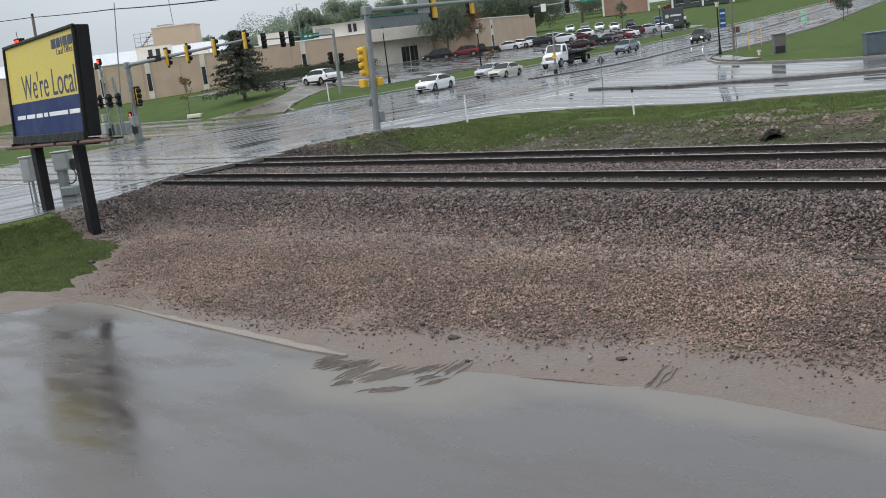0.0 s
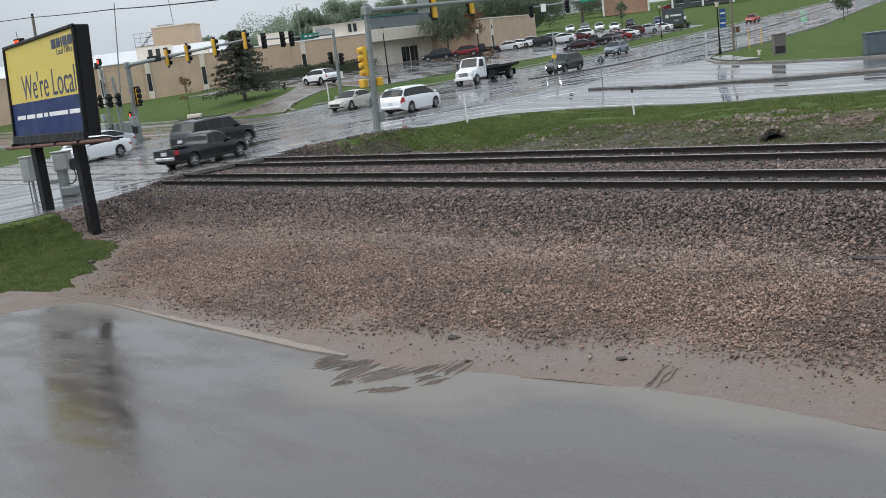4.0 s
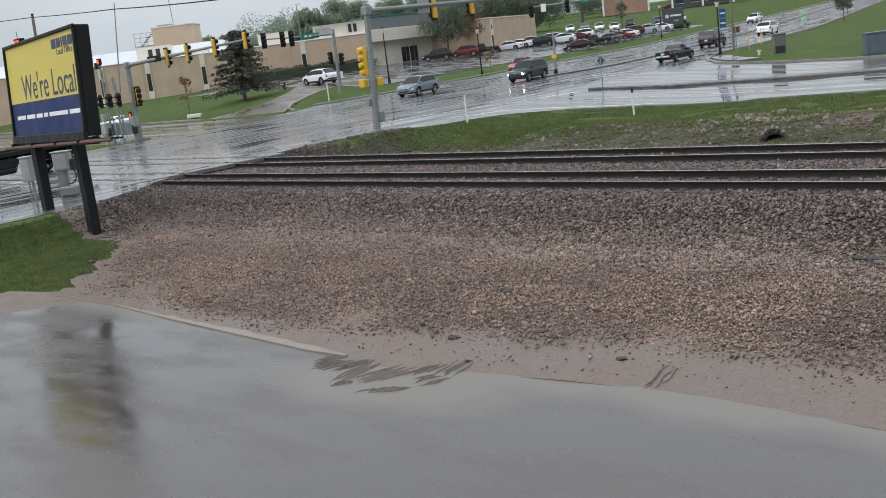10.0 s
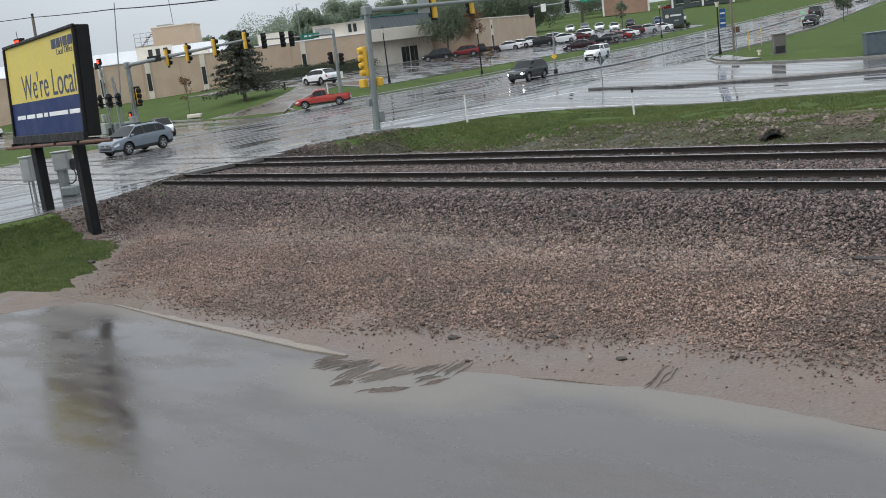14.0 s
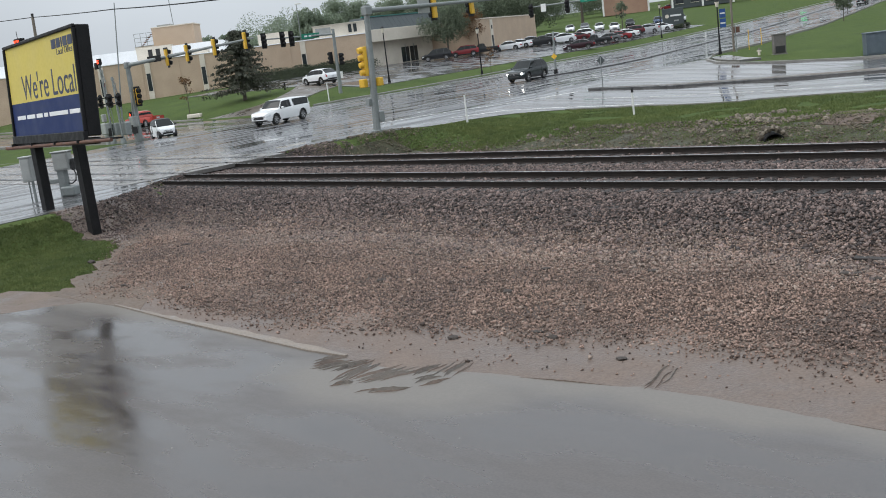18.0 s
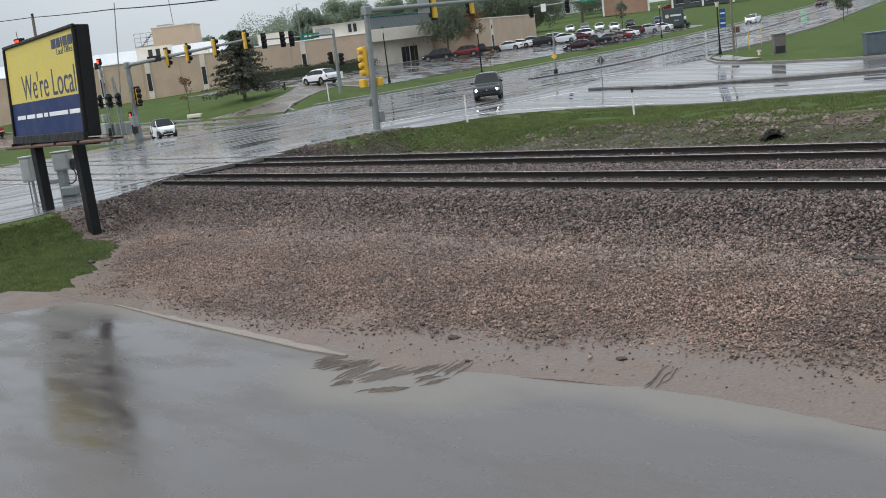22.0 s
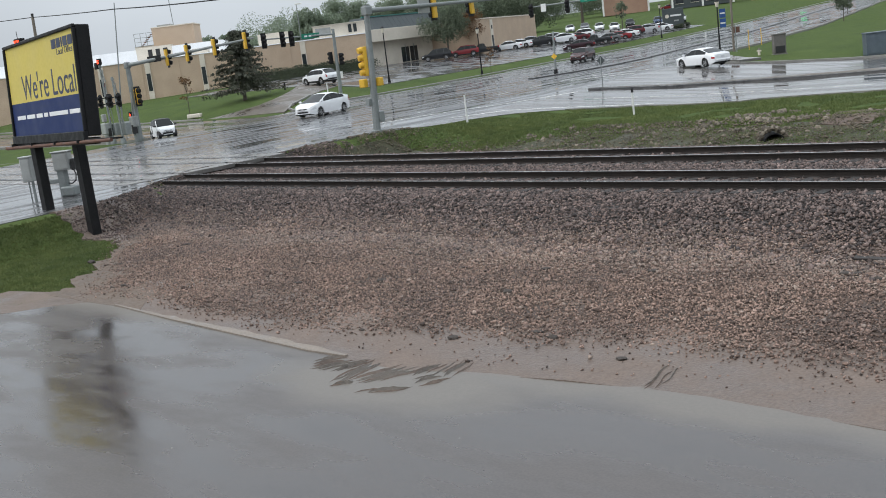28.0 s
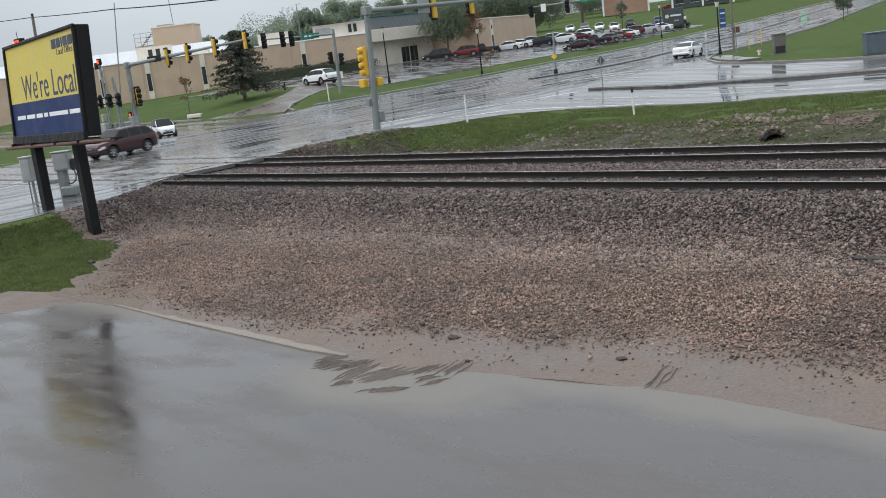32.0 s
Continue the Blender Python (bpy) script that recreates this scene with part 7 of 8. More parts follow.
# ---- parked vehicles ----
WHITE, SILVER, BLACKC, GREYC, REDC, BLUEC, MAROONC, PLUMC = (0.76, 0.77, 0.78), (0.42, 0.43, 0.45), (0.014, 0.015, 0.017), (0.12, 0.125, 0.13), (0.22, 0.02, 0.025), (0.035, 0.06, 0.12), (0.10, 0.018, 0.022), (0.035, 0.014, 0.02)
LOT = [
    ("crossover", WHITE, -81.9, 47.3, 178, "white suv stopped on the driveway"),
    ("suv", BLACKC, -96.2, 79.6, 222, "black suv with a pale roof rack, parked by the entrance"),
    ("suv", REDC, -96.4, 85.2, 222, "red suv parked by the entrance"),
    ("pickup", BLACKC, -97.6, 90.4, 222, "black pickup truck parked in the lot"),
    ("sedan", WHITE, -98.3, 96.6, 214, "white sedan parked by the brick wing"),
    ("sedan", WHITE, -99.9, 101.0, 214, "white sedan parked by the brick wing"),
    ("hatchback", SILVER, -100.2, 103.9, 214, "silver car parked by the brick wing"),
    ("hatchback", BLACKC, -97.6, 103.4, 214, "black car parked in the lot"),
    ("suv", SILVER, -100.6, 109.6, 214, "silver suv parked in the lot"),
    ("hatchback", WHITE, -97.0, 107.6, 235, "white hatchback parked in the lot"),
    ("sedan", MAROONC, -96.2, 110.2, 225, "dark red sedan parked in the lot"),
    ("suv", WHITE, -99.6, 116.6, 214, "white suv parked in the middle of the lot"),
    ("sedan", PLUMC, -83.5, 93.5, 214, "dark plum sedan parked along the verge"),
    ("pickup", BLACKC, -86.6, 101.8, 214, "black pickup truck parked along the verge"),
    ("sedan", GREYC, -87.2, 105.6, 214, "grey sedan parked along the verge"),
    ("sedan", REDC, -87.8, 108.8, 214, "red sedan parked along the verge"),
    ("sedan", WHITE, -89.6, 113.6, 214, "white sedan parked along the verge"),
    ("suv", MAROONC, -91.3, 118.0, 214, "maroon suv parked along the verge"),
    ("hatchback", SILVER, -91.3, 122.0, 214, "silver hatchback parked along the verge"),
    ("sedan", WHITE, -91.9, 127.0, 214, "white sedan parked along the verge"),
    ("sedan", GREYC, -93.4, 126.9, 214, "dark grey sedan parked along the verge"),
    ("suv", WHITE, -120.6, 142.2, 305, "white suv parked in the upper row"),
    ("hatchback", GREYC, -121.0, 147.5, 305, "grey hatchback parked in the upper row"),
    ("suv", WHITE, -111.3, 138.4, 305, "white suv parked facing the road"),
    ("suv", WHITE, -105.0, 133.8, 305, "white suv parked facing the road"),
    ("suv", BLACKC, -109.4, 145.4, 305, "dark suv parked facing the road"),
    ("suv", BLUEC, -104.6, 147.2, 305, "dark blue suv parked facing the road"),
    ("suv", SILVER, -102.7, 152.0, 305, "silver suv parked facing the road"),
    ("pickup", WHITE, -178.0, 246.0, 214, "white pickup parked by the distant building"),
    ("sedan", REDC, -160.5, 243.0, 214, "red car parked by the distant building"),
]
for kind, colour, x, y, turn, label in LOT:
    vehicle(kind, colour, label, pose(x, y, ground_z(x, y) + 0.055, 0, 0, turn), "cars parked in the lot")
# a pale greenish utility box, modelled as a block with an added green top
bins = tagged(empty("planter_box", pose(-82.2, 32.3, ground_z(-82.2, 32.3), 0, 0, 42)), "pale utility box on the lawn, shaped like a planter block", "planter")
part("trough", box((0, 0, 0.22), (1.3, 0.55, 0.4), bevel=0.08), M_CREAM, bins)
part("moss", box((0, 0, 0.43), (1.1, 0.38, 0.04)), M_GRASS, bins)
for x, y in ((-83.5, 44.0),):
    b = tagged(empty("bollard", pose(x, y, ground_z(x, y))), "short dark bollard on the lawn edge", "bollard")
    rod(b, "shaft", (0, 0, -0.1), (0, 0, 0.55), 0.09, None, M_BLACK)
    rod(b, "cap", (0, 0, 0.55), (0, 0, 0.7), 0.11, 0.05, M_BLACK)
dsg = tagged(empty("lot_sign", pose(-76.8, 45.6, ground_z(-76.8, 45.6))), "small pale sign on a post by the lot entrance", "sign")
rod(dsg, "post", (0, 0, -0.1), (0, 0, 1.3), 0.03, None, M_STEEL, 8)
part("panel", box((0, 0, 1.15), (0.5, 0.03, 0.65), pose(0, 0, 0, 0, 0, 40), 0.004), M_WHITEPOST, dsg)

rb = tagged(empty("utility_cabinet", pose(-28.6, 52.6, ground_z(-28.6, 52.6), 0, 0, 40)), "blue-grey utility cabinet on the lawn by the street", "utility cabinet")
part("body", box((0, 0, 0.75), (1.9, 0.9, 1.5), bevel=0.03), M_GREYBLUE, rb)
part("lid", box((0, 0, 1.52), (2.0, 1.0, 0.08), bevel=0.02), M_GREYBLUE, rb)
part("door", box((-0.4, -0.46, 0.72), (0.8, 0.03, 1.2), bevel=0.01), M_GREYBLUE, rb)


# ---- vehicles under way ----
CARS = {
    "civic": vehicle("sedan", (0.78, 0.79, 0.80), "white four-door sedan driving over the wet road"),
    "gray": vehicle("sedan", (0.42, 0.44, 0.46), "silver-grey four-door sedan driving on the wet road"),
    "champ": vehicle("old_sedan", (0.48, 0.46, 0.41), "champagne silver sedan driving towards the crossing"),
    "truck": flatbed_truck("white-cab flatbed tow truck with a black empty bed"),
    "jeep": vehicle("crossover", (0.17, 0.20, 0.235), "blue-grey suv driving on the wet road", roof_rack=True),
    "coupe": vehicle("coupe", (0.76, 0.77, 0.78), "low white sports coupe turning onto the side street"),
    "van": vehicle("minivan", (0.80, 0.81, 0.83), "white minivan driving away over the crossing"),
    "bpick": vehicle("low_pickup", (0.016, 0.018, 0.022), "black pickup truck driving away on the wet road"),
    "bsuv": vehicle("big_suv", (0.014, 0.015, 0.018), "large black suv driving away on the wet road", roof_rack=True),
    "orange": vehicle("pickup", (0.40, 0.055, 0.04), "orange-red pickup truck turning onto the side street"),
    "wpick": vehicle("capped_pickup", (0.76, 0.77, 0.77), "white pickup truck with a white bed cap"),
    "prius": vehicle("hatchback", (0.80, 0.81, 0.82), "white hatchback driving towards the crossing"),
    "maroon": vehicle("suv", (0.055, 0.02, 0.021), "dark maroon suv driving towards the crossing"),
    "smart": vehicle("microcar", (0.78, 0.79, 0.80), "tiny white two-seat car with dark side panels, waiting at the corner", two_tone=True),
    "rav": vehicle("small_suv", (0.022, 0.028, 0.030), "dark green-black suv with lit headlights turning at the junction", lights=True, roof_rack=True),
    "psedan": vehicle("sedan", (0.78, 0.79, 0.80), "white sedan turning from the side street onto the road"),
}
SHOWN = {"civic": (0, 5), "gray": (0, 5), "champ": (0, 8), "truck": (0, 11.5), "jeep": (0, 17.5), "coupe": (0, 11.5), "van": (0, 13), "bpick": (1.5, 14), "bsuv": (1.5, 14), "orange": (2, 22), "wpick": (6, 23),
         "prius": (20, 31), "maroon": (21.5, 32), "smart": (9, 14.5), "rav": (0, 26.5), "psedan": (23.5, 32)}


# ---- motion ----
MOVES = {
    "civic": [(0, -61.26, 42.29, -78), (1, -59.36, 34.96, -77.3), (2, -57.03, 25.68, -77.3), (3, -53.4, 14.76, -75.8), (4, -51.75, 5.83, -78.5), (5, -50.19, -3.13, -78.7), (6, -48.67, -12.19, -79.1), (7, -47.16, -21.34, -79.5), (8, -45.69, -30.57, -79.5), (9, -44.76, -40.12, -79.5), (10, -43.02, -49.51, -79.5), (11, -41.23, -58.87, -78.7), (12, -39.36, -68.21, -78.7), (13, -37.49, -77.55, -78.7), (14, -35.63, -86.87, -78.7), (15, -34, -95, -78.7), (32, -34, -95, -78.7)],
    "gray": [(0, -67.4, 56.63, -79.1), (1, -65.25, 45.85, -80.3), (2, -62.89, 34.55, -76.6), (3, -57.5, 20.3, -75.8), (4, -56.02, 8.58, -78.5), (5, -53.75, -4.19, -79.4), (6, -51.84, -17.18, -80.4), (7, -49.77, -30.27, -79.5), (8, -48.1, -43.71, -79.5), (9, -45.6, -56.99, -78.7), (10, -42.95, -70.24, -78.7), (11, -40.31, -83.47, -78.7), (12, -38, -95, -78.7), (32, -38, -95, -78.7)],
    "champ": [(0, -62.77, 53.3, -78.7), (1, -62.06, 50.66, -78.7), (2, -60.97, 45.87, -78.7), (3, -59.39, 38.65, -77.3), (4, -56.99, 29.18, -77.3), (5, -54.9, 19.56, -75.8), (6, -52.79, 10.68, -78.5), (7, -51.19, 1.65, -78.7), (8, -49.58, -7.51, -79.1), (9, -48.02, -16.77, -79.1), (10, -46.49, -26.11, -79.5), (11, -44.96, -35.53, -79.5), (12, -43.81, -45.23, -79.5), (13, -42.05, -54.75, -79.2), (14, -40.15, -64.23, -78.7), (15, -38.26, -73.71, -78.7), (16, -36.36, -83.18, -78.7), (17, -35.77, -86.17, -78.7), (32, -35.77, -86.17, -78.7)],
    "truck": [(0, -65.15, 65.97, -78.5), (1, -64.36, 63.36, -78.7), (2, -63.48, 60.29, -78.7), (3, -62.26, 55.22, -78.7), (4, -60.75, 48.35, -78.7), (5, -58.7, 39.85, -78), (6, -56.27, 30.55, -77.3), (6.97, -54.23, 21.49, -76.7), (7.88, -51.41, 13.11, -76.3), (8.88, -50.37, 6.64, -78.5), (10, -49.4, 0.28, -78.7), (11, -48.58, -5.18, -78.8), (12, -47.79, -10.63, -79.1), (13, -46.99, -16.13, -79.1), (14, -46.2, -21.69, -79.5), (15, -45.44, -27.31, -79.5), (16, -44.66, -33.0, -79.5), (17, -44.94, -39.17, -79.5), (18, -43.86, -44.96, -79.5), (19, -42.79, -50.75, -79.5), (20, -41.69, -56.54, -78.7), (21, -40.54, -62.31, -78.7), (22, -39.38, -68.08, -78.7), (23, -38.23, -73.85, -78.7), (24, -37.53, -77.35, -78.7), (32, -37.53, -77.35, -78.7)],
    "jeep": [(0, -69.65, 83.62, -76.4), (1, -69.65, 83.62, -76.4), (2, -69.62, 83.46, -76.4), (3, -69.44, 82.65, -76.4), (4, -68.93, 80.48, -76.4), (5, -68.01, 76.79, -74.2), (6, -66.42, 71.33, -74.2), (7, -64.65, 64.39, -78.7), (8, -62.99, 56.1, -78.7), (9, -61.25, 47.23, -78.7), (10, -58.99, 37.93, -77.3), (11, -56.43, 28.34, -77.3), (12, -54.5, 20.02, -75.8), (13, -53.01, 13.2, -76.9), (14, -52.22, 8.75, -78.5), (15, -51.58, 5.1, -78.5), (16, -51.0, 1.77, -78.7), (17, -50.45, -1.45, -78.7), (18, -49.89, -4.68, -78.7), (19, -49.34, -7.93, -79.1), (20, -48.8, -11.19, -79.1), (21, -48.26, -14.46, -79.1), (22, -47.71, -17.74, -79.1), (23, -47.17, -21.03, -79.4), (24, -46.65, -24.34, -79.5), (25, -46.12, -27.66, -79.5), (26, -45.59, -30.99, -79.5), (27, -45.06, -34.34, -79.5), (28, -44.53, -37.7, -79.5), (29, -44.55, -41.3, -79.5), (30, -43.92, -44.69, -79.5), (31, -43.29, -48.08, -79.5), (32, -42.66, -51.47, -79.5)],
    "coupe": [(0, -75.56, 93.09, -80), (0.5, -74.75, 88.49, -80), (1, -73.94, 83.9, -80), (1.5, -72.98, 79.34, -76.9), (2, -71.92, 74.82, -76.9), (2.5, -70.33, 69.62, -77.6), (3, -68.94, 64.57, -78.7), (3.5, -67.62, 59.71, -78.7), (4, -66.37, 55.04, -80), (4.5, -65.39, 50.53, -81.7), (5, -64.47, 46.22, -81.7), (5.5, -64.32, 42.7, -87.9), (6, -64.51, 39.29, -91.3), (6.35, -65.6, 36.9, -108), (6.72, -67.6, 34.9, -125), (7.15, -70.4, 33.2, -142), (7.62, -73.7, 31.9, -156), (8.1, -77.1, 30.9, -166), (8.6, -80.7, 30.3, -172), (9.6, -88.4, 29.9, -178), (10.65, -97, 29.8, -179), (12, -106, 29.8, 180), (16, -138, 29.8, 180), (20, -168, 29.8, 180), (32, -172, 29.8, 180)],
    "van": [(0, -40.28, -9.6, 100.6), (1, -41.73, -1.68, 100.7), (2, -43.15, 6.07, 100.1), (3, -43.47, 13.72, 100.5), (4, -45.55, 23.74, 101.9), (5, -47.72, 34.97, 96.4), (6, -49.11, 46.29, 95.5), (7, -50.06, 57.09, 94.2), (8, -51.42, 67.77, 103), (9, -55.03, 81.92, 105.1), (10, -59.4, 98.46, 103.4), (11, -64.82, 118.01, 106.9), (12, -71.65, 140.31, 105.7), (13, -78.08, 163.18, 105.7), (14, -83.27, 186.35, 101.3), (15, -87.93, 209.63, 101.3), (16, -92.84, 232.86, 102.1), (17, -97.82, 256.06, 102.1), (18, -102.8, 279.26, 102.1), (19, -107.79, 302.45, 102.1), (20, -112.77, 325.65, 102.1), (21, -117.75, 348.83, 102.1), (22, -118, 350, 102.1), (32, -118, 350, 102.1)],
    "bpick": [(0, -34.8, -22.14, 98.9), (1, -35.84, -15.71, 98.9), (2, -36.85, -9.32, 101.3), (3, -37.92, -2.99, 100.2), (4, -39.07, 4.33, 100.3), (5, -40.37, 12.28, 100.9), (6, -42.0, 20.52, 100.6), (7, -42.79, 28.49, 97.6), (8, -43.98, 36.97, 94.9), (9, -45.12, 45.89, 94.9), (10, -46.04, 55.08, 94.7), (11, -47.95, 66.27, 100.5), (12, -51.7, 80.65, 106.7), (13, -55.74, 95.36, 103.1), (14, -59.37, 110.32, 106.2), (15, -63.63, 125.02, 106.2), (16, -68.06, 139.98, 105.7), (17, -72.21, 154.75, 105.7), (18, -76.37, 169.52, 104.2), (19, -79.41, 184.56, 101.3), (20, -82.42, 199.6, 101.3), (21, -85.43, 214.63, 101.6), (22, -88.64, 229.62, 102.1), (23, -91.86, 244.61, 102.1), (24, -95.08, 259.6, 102.1), (25, -98.3, 274.59, 102.1), (26, -101.52, 289.57, 102.1), (27, -104.74, 304.56, 102.1), (28, -107.96, 319.54, 102.1), (29, -111.18, 334.53, 102.1), (30, -114.4, 349.51, 102.1), (31, -114.5, 350, 102.1), (32, -114.5, 350, 102.1)],
    "bsuv": [(0, -36.54, -34.74, 98.9), (1, -38.17, -24.01, 98.7), (2, -39.8, -13.28, 98.8), (3, -41.76, -2.61, 100.7), (4, -43.85, 8.24, 100.1), (5, -46.0, 19.44, 100.6), (6, -48.45, 30.8, 101.9), (7, -50.07, 42.17, 96.4), (8, -51.32, 52.83, 94), (9, -52.35, 63.79, 94.3), (10, -54.32, 76.1, 103), (11, -58.3, 91.75, 105.1), (12, -61.68, 106.79, 103.4), (13, -66.32, 122.56, 106.9), (14, -71.08, 138.3, 106.2), (15, -75.53, 154.12, 105.7), (16, -79.98, 169.94, 103.6), (17, -83.21, 186.04, 101.3), (18, -86.43, 202.14, 101.3), (19, -89.69, 218.23, 102.1), (20, -93.14, 234.28, 102.1), (21, -96.59, 250.33, 102.1), (22, -100.04, 266.37, 102.1), (23, -103.48, 282.42, 102.1), (24, -106.93, 298.46, 102.1), (25, -110.37, 314.5, 102.1), (26, -113.82, 330.54, 102.1), (27, -116.11, 341.2, 102.1), (32, -116.11, 341.2, 102.1)],
    "orange": [(0, -96.01, 204.1, -79), (0.5, -94.51, 196.41, -79), (1, -93.01, 188.72, -79), (1.5, -91.52, 181.03, -79.5), (2, -90.11, 173.32, -79.7), (2.5, -88.71, 165.61, -79.7), (3, -87.26, 157.91, -77.7), (3.5, -85.55, 150.27, -77.4), (4, -83.85, 142.71, -77.4), (4.5, -82.28, 135.27, -79.2), (5, -80.9, 128.03, -79.2), (5.5, -79.58, 121.08, -79.2), (6, -78.49, 114.47, -83), (6.5, -77.73, 108.23, -83), (7, -77.01, 102.32, -83), (7.5, -75.47, 95.47, -80), (8, -73.78, 88.54, -80), (8.5, -72.06, 81.16, -80), (9, -70.13, 73.86, -76.9), (9.5, -68.39, 67.26, -77.4), (10, -66.97, 61.18, -78.7), (10.5, -65.7, 55.72, -78.7), (11, -64.69, 50.9, -81.7), (11.5, -63.91, 46.74, -81.7), (12, -63.22, 43.09, -83.7), (12.5, -62.89, 39.73, -89), (13, -62.9, 36.9, -98), (13.5, -64.3, 35.3, -117), (14, -66.0, 34.0, -134), (14.5, -67.9, 33.0, -148), (15, -70.1, 32.2, -157), (15.5, -72.5, 31.5, -163), (16, -75.0, 31.0, -167), (16.5, -77.7, 30.6, -170), (17, -80.5, 30.3, -173), (18, -87, 30.0, -177), (19, -94.5, 29.9, -179), (20, -103, 29.9, 180), (24, -140, 29.9, 180), (27, -165, 29.9, 180), (32, -166, 29.9, 180)],
    "wpick": [(0, -101.55, 233.25, -77.2), (1, -99.84, 225.72, -77.2), (2, -98.25, 218.17, -79), (3, -96.78, 210.59, -79), (4, -95.3, 203.01, -79), (5, -93.82, 195.44, -79), (6, -92.34, 187.86, -79), (7, -90.84, 180.02, -79.7), (8, -89.1, 170.5, -79.7), (9, -86.74, 157.86, -77.6), (10, -83.22, 142.13, -77.4), (11, -79.82, 125.9, -78.4), (12, -76.92, 110.72, -80.2), (13, -72.58, 92.77, -76.4), (14, -67.35, 74.4, -74.2), (15, -63.35, 58.25, -78.7), (16, -60.37, 43.96, -78.7), (17, -57.5, 31.53, -77.3), (18, -55.39, 21.38, -76.4), (19, -53.46, 13.48, -77), (20, -52.24, 6.82, -78.5), (21, -51.38, 2.04, -78.6), (22, -50.56, -2.52, -78.7), (23, -49.76, -7.05, -78.9), (24, -48.98, -11.6, -79.1), (25, -48.2, -16.17, -79.1), (26, -47.41, -20.76, -79.2), (27, -46.65, -25.37, -79.5), (28, -45.9, -30.02, -79.5), (29, -45.13, -34.68, -79.5), (30, -44.85, -39.53, -79.5), (31, -43.97, -44.24, -79.5), (32, -43.09, -48.96, -79.5)],
    "prius": [(0, -125.79, 340.25, -77.2), (11, -125.79, 340.25, -77.2), (12, -123.4, 329.67, -77.2), (13, -119.19, 311.13, -77.2), (14, -114.99, 292.58, -77.2), (15, -110.79, 274.03, -77.2), (16, -106.59, 255.48, -77.2), (17, -102.38, 236.93, -77.2), (18, -98.29, 218.36, -79), (19, -94.65, 199.68, -79), (20, -91.02, 181.01, -79.5), (21, -87.52, 161.86, -79.7), (22, -82.98, 141.06, -77.4), (23, -78.75, 120.65, -78.4), (24, -74.38, 100.02, -80.2), (25, -68.09, 77.09, -74.2), (26, -62.69, 55.75, -78.7), (27, -59.1, 38.99, -77.3), (28, -55.87, 25.35, -77.3), (29, -53.3, 13.47, -77.1), (30, -51.37, 2.72, -78.7), (31, -49.58, -7.55, -79.1), (32, -47.82, -17.95, -79.1)],
    "maroon": [(0, -127.78, 349.02, -77.2), (12, -127.78, 349.02, -77.2), (13, -126.89, 345.11, -77.2), (14, -122.98, 327.83, -77.2), (15, -119.06, 310.54, -77.2), (16, -115.14, 293.26, -77.2), (17, -111.23, 275.97, -77.2), (18, -107.31, 258.68, -77.2), (19, -103.39, 241.39, -77.2), (20, -99.48, 224.1, -77.2), (21, -96.02, 206.71, -79), (22, -92.63, 189.31, -79), (23, -89.3, 171.58, -79.7), (24, -85.55, 152.53, -77.4), (25, -81.26, 132.93, -78.4), (26, -77.28, 112.83, -80.2), (27, -72.06, 90.59, -76.4), (28, -66.18, 70.12, -74.2), (29, -62.24, 52.73, -78.7), (30, -58.75, 36.45, -77.3), (31, -55.27, 21.16, -76.2), (32, -51.84, 7.6, -78.5)],
    "smart": [(0, -121.61, 21.5, -0.2), (1, -117.48, 21.43, -0.2), (2, -113.37, 21.35, -0.2), (3, -109.27, 21.28, -0.2), (4, -105.18, 21.21, -0.2), (5, -101.11, 21.13, -0.2), (6, -97.04, 21.06, -0.2), (7, -92.99, 20.99, -0.2), (8, -88.94, 20.91, -0.2), (9, -84.9, 20.84, -0.2), (10, -81.1, 20.89, -0.2), (11, -77.26, 20.89, -1.5), (12, -73.58, 20.82, -4.2), (13, -70.67, 20.85, -9.2), (14, -68.23, 20.25, -14.2), (15, -65.59, 18.72, -16), (32, -65.59, 18.72, -16)],
    "rav": [(0, -65, 92.5, -74.1), (1, -60.39, 76.95, -74.9), (2, -57.46, 65.87, -77.6), (3, -55.76, 57.38, -81.2), (4, -54.97, 51.91, -83.4), (5, -54.36, 48.34, -83.3), (6, -53.95, 46.44, -78), (7, -53.73, 45.53, -81), (8, -53.51, 45.1, -81), (18, -53.51, 45.0, -82), (19, -51.72, 42.45, -82), (19.5, -50.71, 39.85, -82), (20, -49.32, 37.07, -78), (20.5, -48.31, 34.91, -70), (21, -47.09, 32.73, -61), (21.5, -45.59, 30.63, -56), (22, -43.95, 29.06, -52), (22.5, -42.01, 28.17, -38), (23, -40.02, 28.49, -22), (23.5, -37.53, 29.29, -4), (24, -34.37, 30.75, 14), (24.5, -30.89, 32.74, 22), (25, -26.82, 34.66, 25), (25.5, -22.41, 35.45, 8), (26.5, -12.61, 36.02, 3), (28, 3, 37.5, 2), (32, 50, 39.5, 2)],
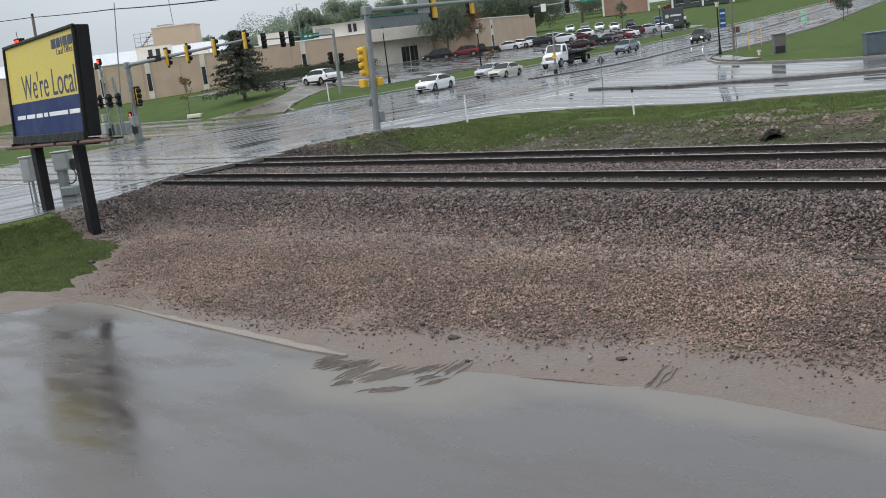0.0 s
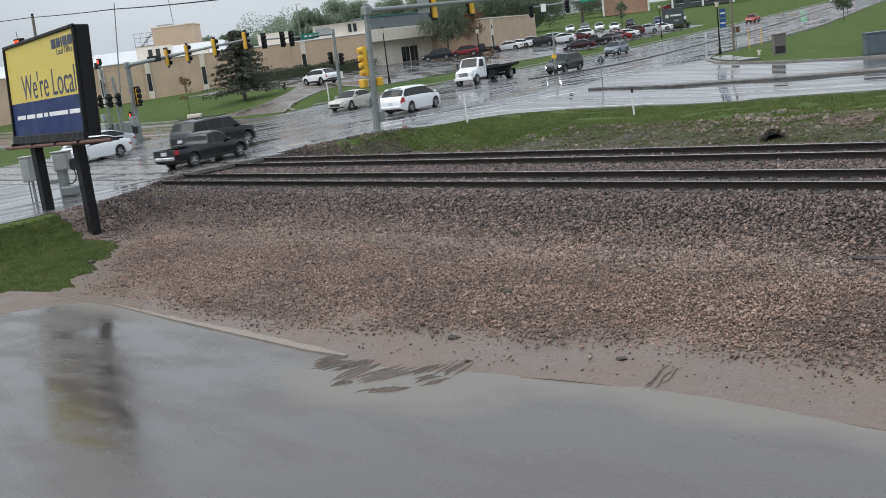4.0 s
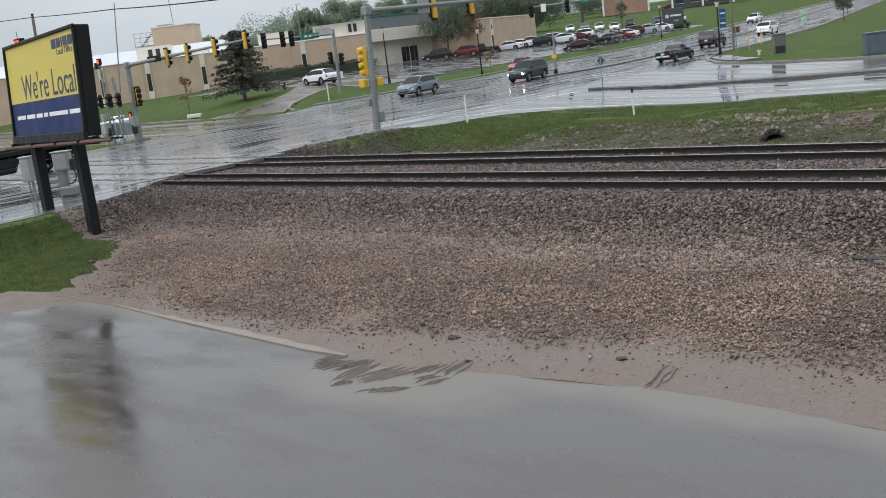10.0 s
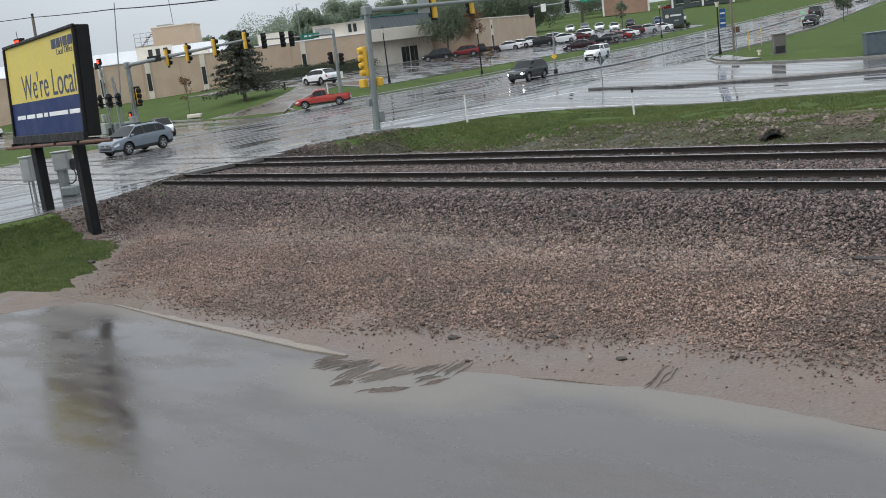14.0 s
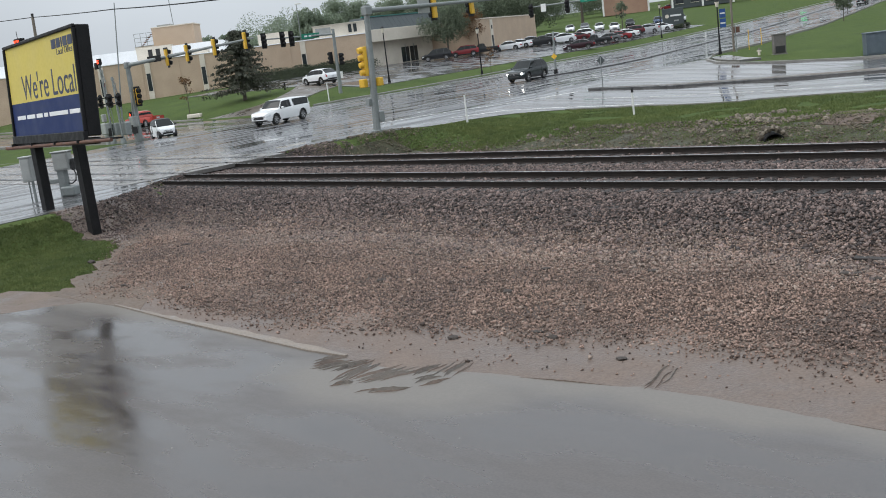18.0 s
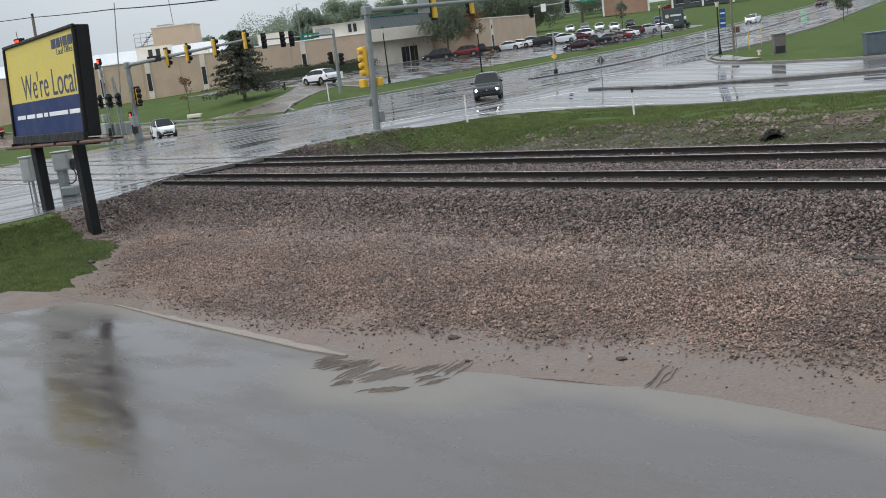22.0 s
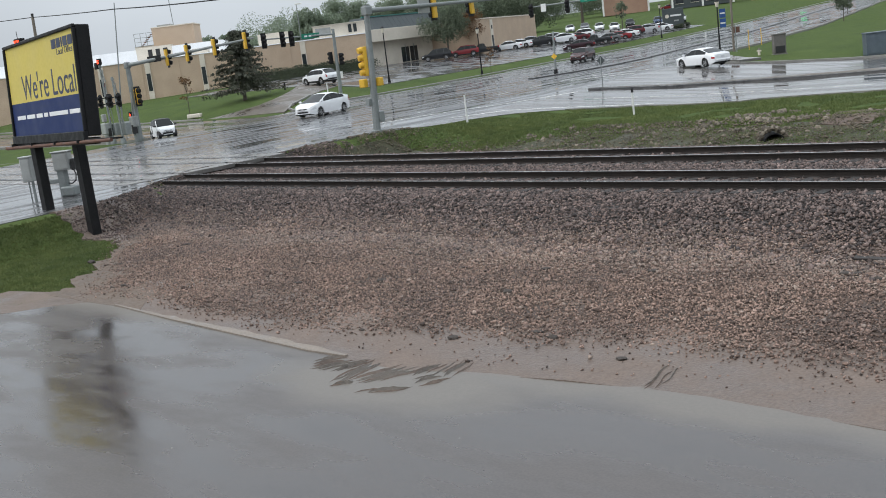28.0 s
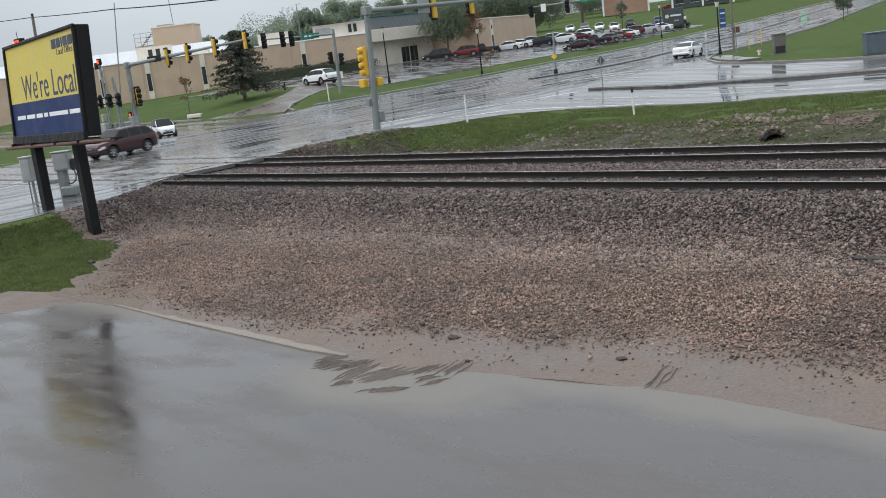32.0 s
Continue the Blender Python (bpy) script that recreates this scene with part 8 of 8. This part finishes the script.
    "psedan": [(0, 150, 45, 179.3), (15, 64, 46, 179.5), (18, 38.47, 46.85, 179.7), (20, 20.39, 47.56, 179.4), (22, 1.02, 48.29, 179.4), (23, -9.29, 48.65, 179.4), (24, -20.36, 49.61, 178.9), (24.5, -26.25, 50.23, 178.3), (25, -31.07, 49.83, 180), (25.5, -34.12, 49.22, 186.5), (26.5, -37.96, 48.42, 187), (27.5, -38.72, 46.72, 170), (28, -38.65, 46.37, 160), (29, -40.8, 46.4, 150), (29.5, -42.04, 47.33, 138), (30, -43.23, 48.84, 127), (30.5, -44.5, 50.99, 118), (31, -45.68, 53.63, 110), (31.5, -46.67, 56.56, 107), (32, -47.55, 59.69, 104)],
}


def drive(car, rows, shown):
    """Key a vehicle along its rows of seconds, place and heading, and roll its wheels while it is in sight."""
    walk(car, [(t, pose(x, y, ground_z(x, y) + 0.03, 0, 0, h)) for t, x, y, h in rows])
    dist = [0.0]
    for a, b in zip(rows, rows[1:]):
        dist.append(dist[-1] + math.dist(a[1:3], b[1:3]))
    table = [(r[0], d) for r, d in zip(rows, dist)]
    for wh in [o for o in car.children if o.name.split(".")[0] == "wheel"]:
        x, y, r = wh.location
        t0, t1 = shown
        d0 = lerp_table(t0, table)
        turns, last, t = [(0.0, 0.0)], 0.0, t0
        if t0 > 0:
            turns.append((t0, 0.0))
        while t < t1 - 1e-6:
            t = min(t1, t + 1.0 / FPS)
            a = (lerp_table(t, table) - d0) / r
            if a - last > 1.0 or t >= t1 - 1e-6:
                if a - last < 1e-3:
                    continue
                turns.append((t, a))
                last = a
        if turns[-1][0] < 32.0:
            turns.append((32.0, turns[-1][1]))
        walk(wh, [(t, pose(x, y, r, 0, math.degrees(a), 0)) for t, a in turns])


def motions():
    for key, car in CARS.items():
        drive(car, MOVES[key], SHOWN[key])


motions()
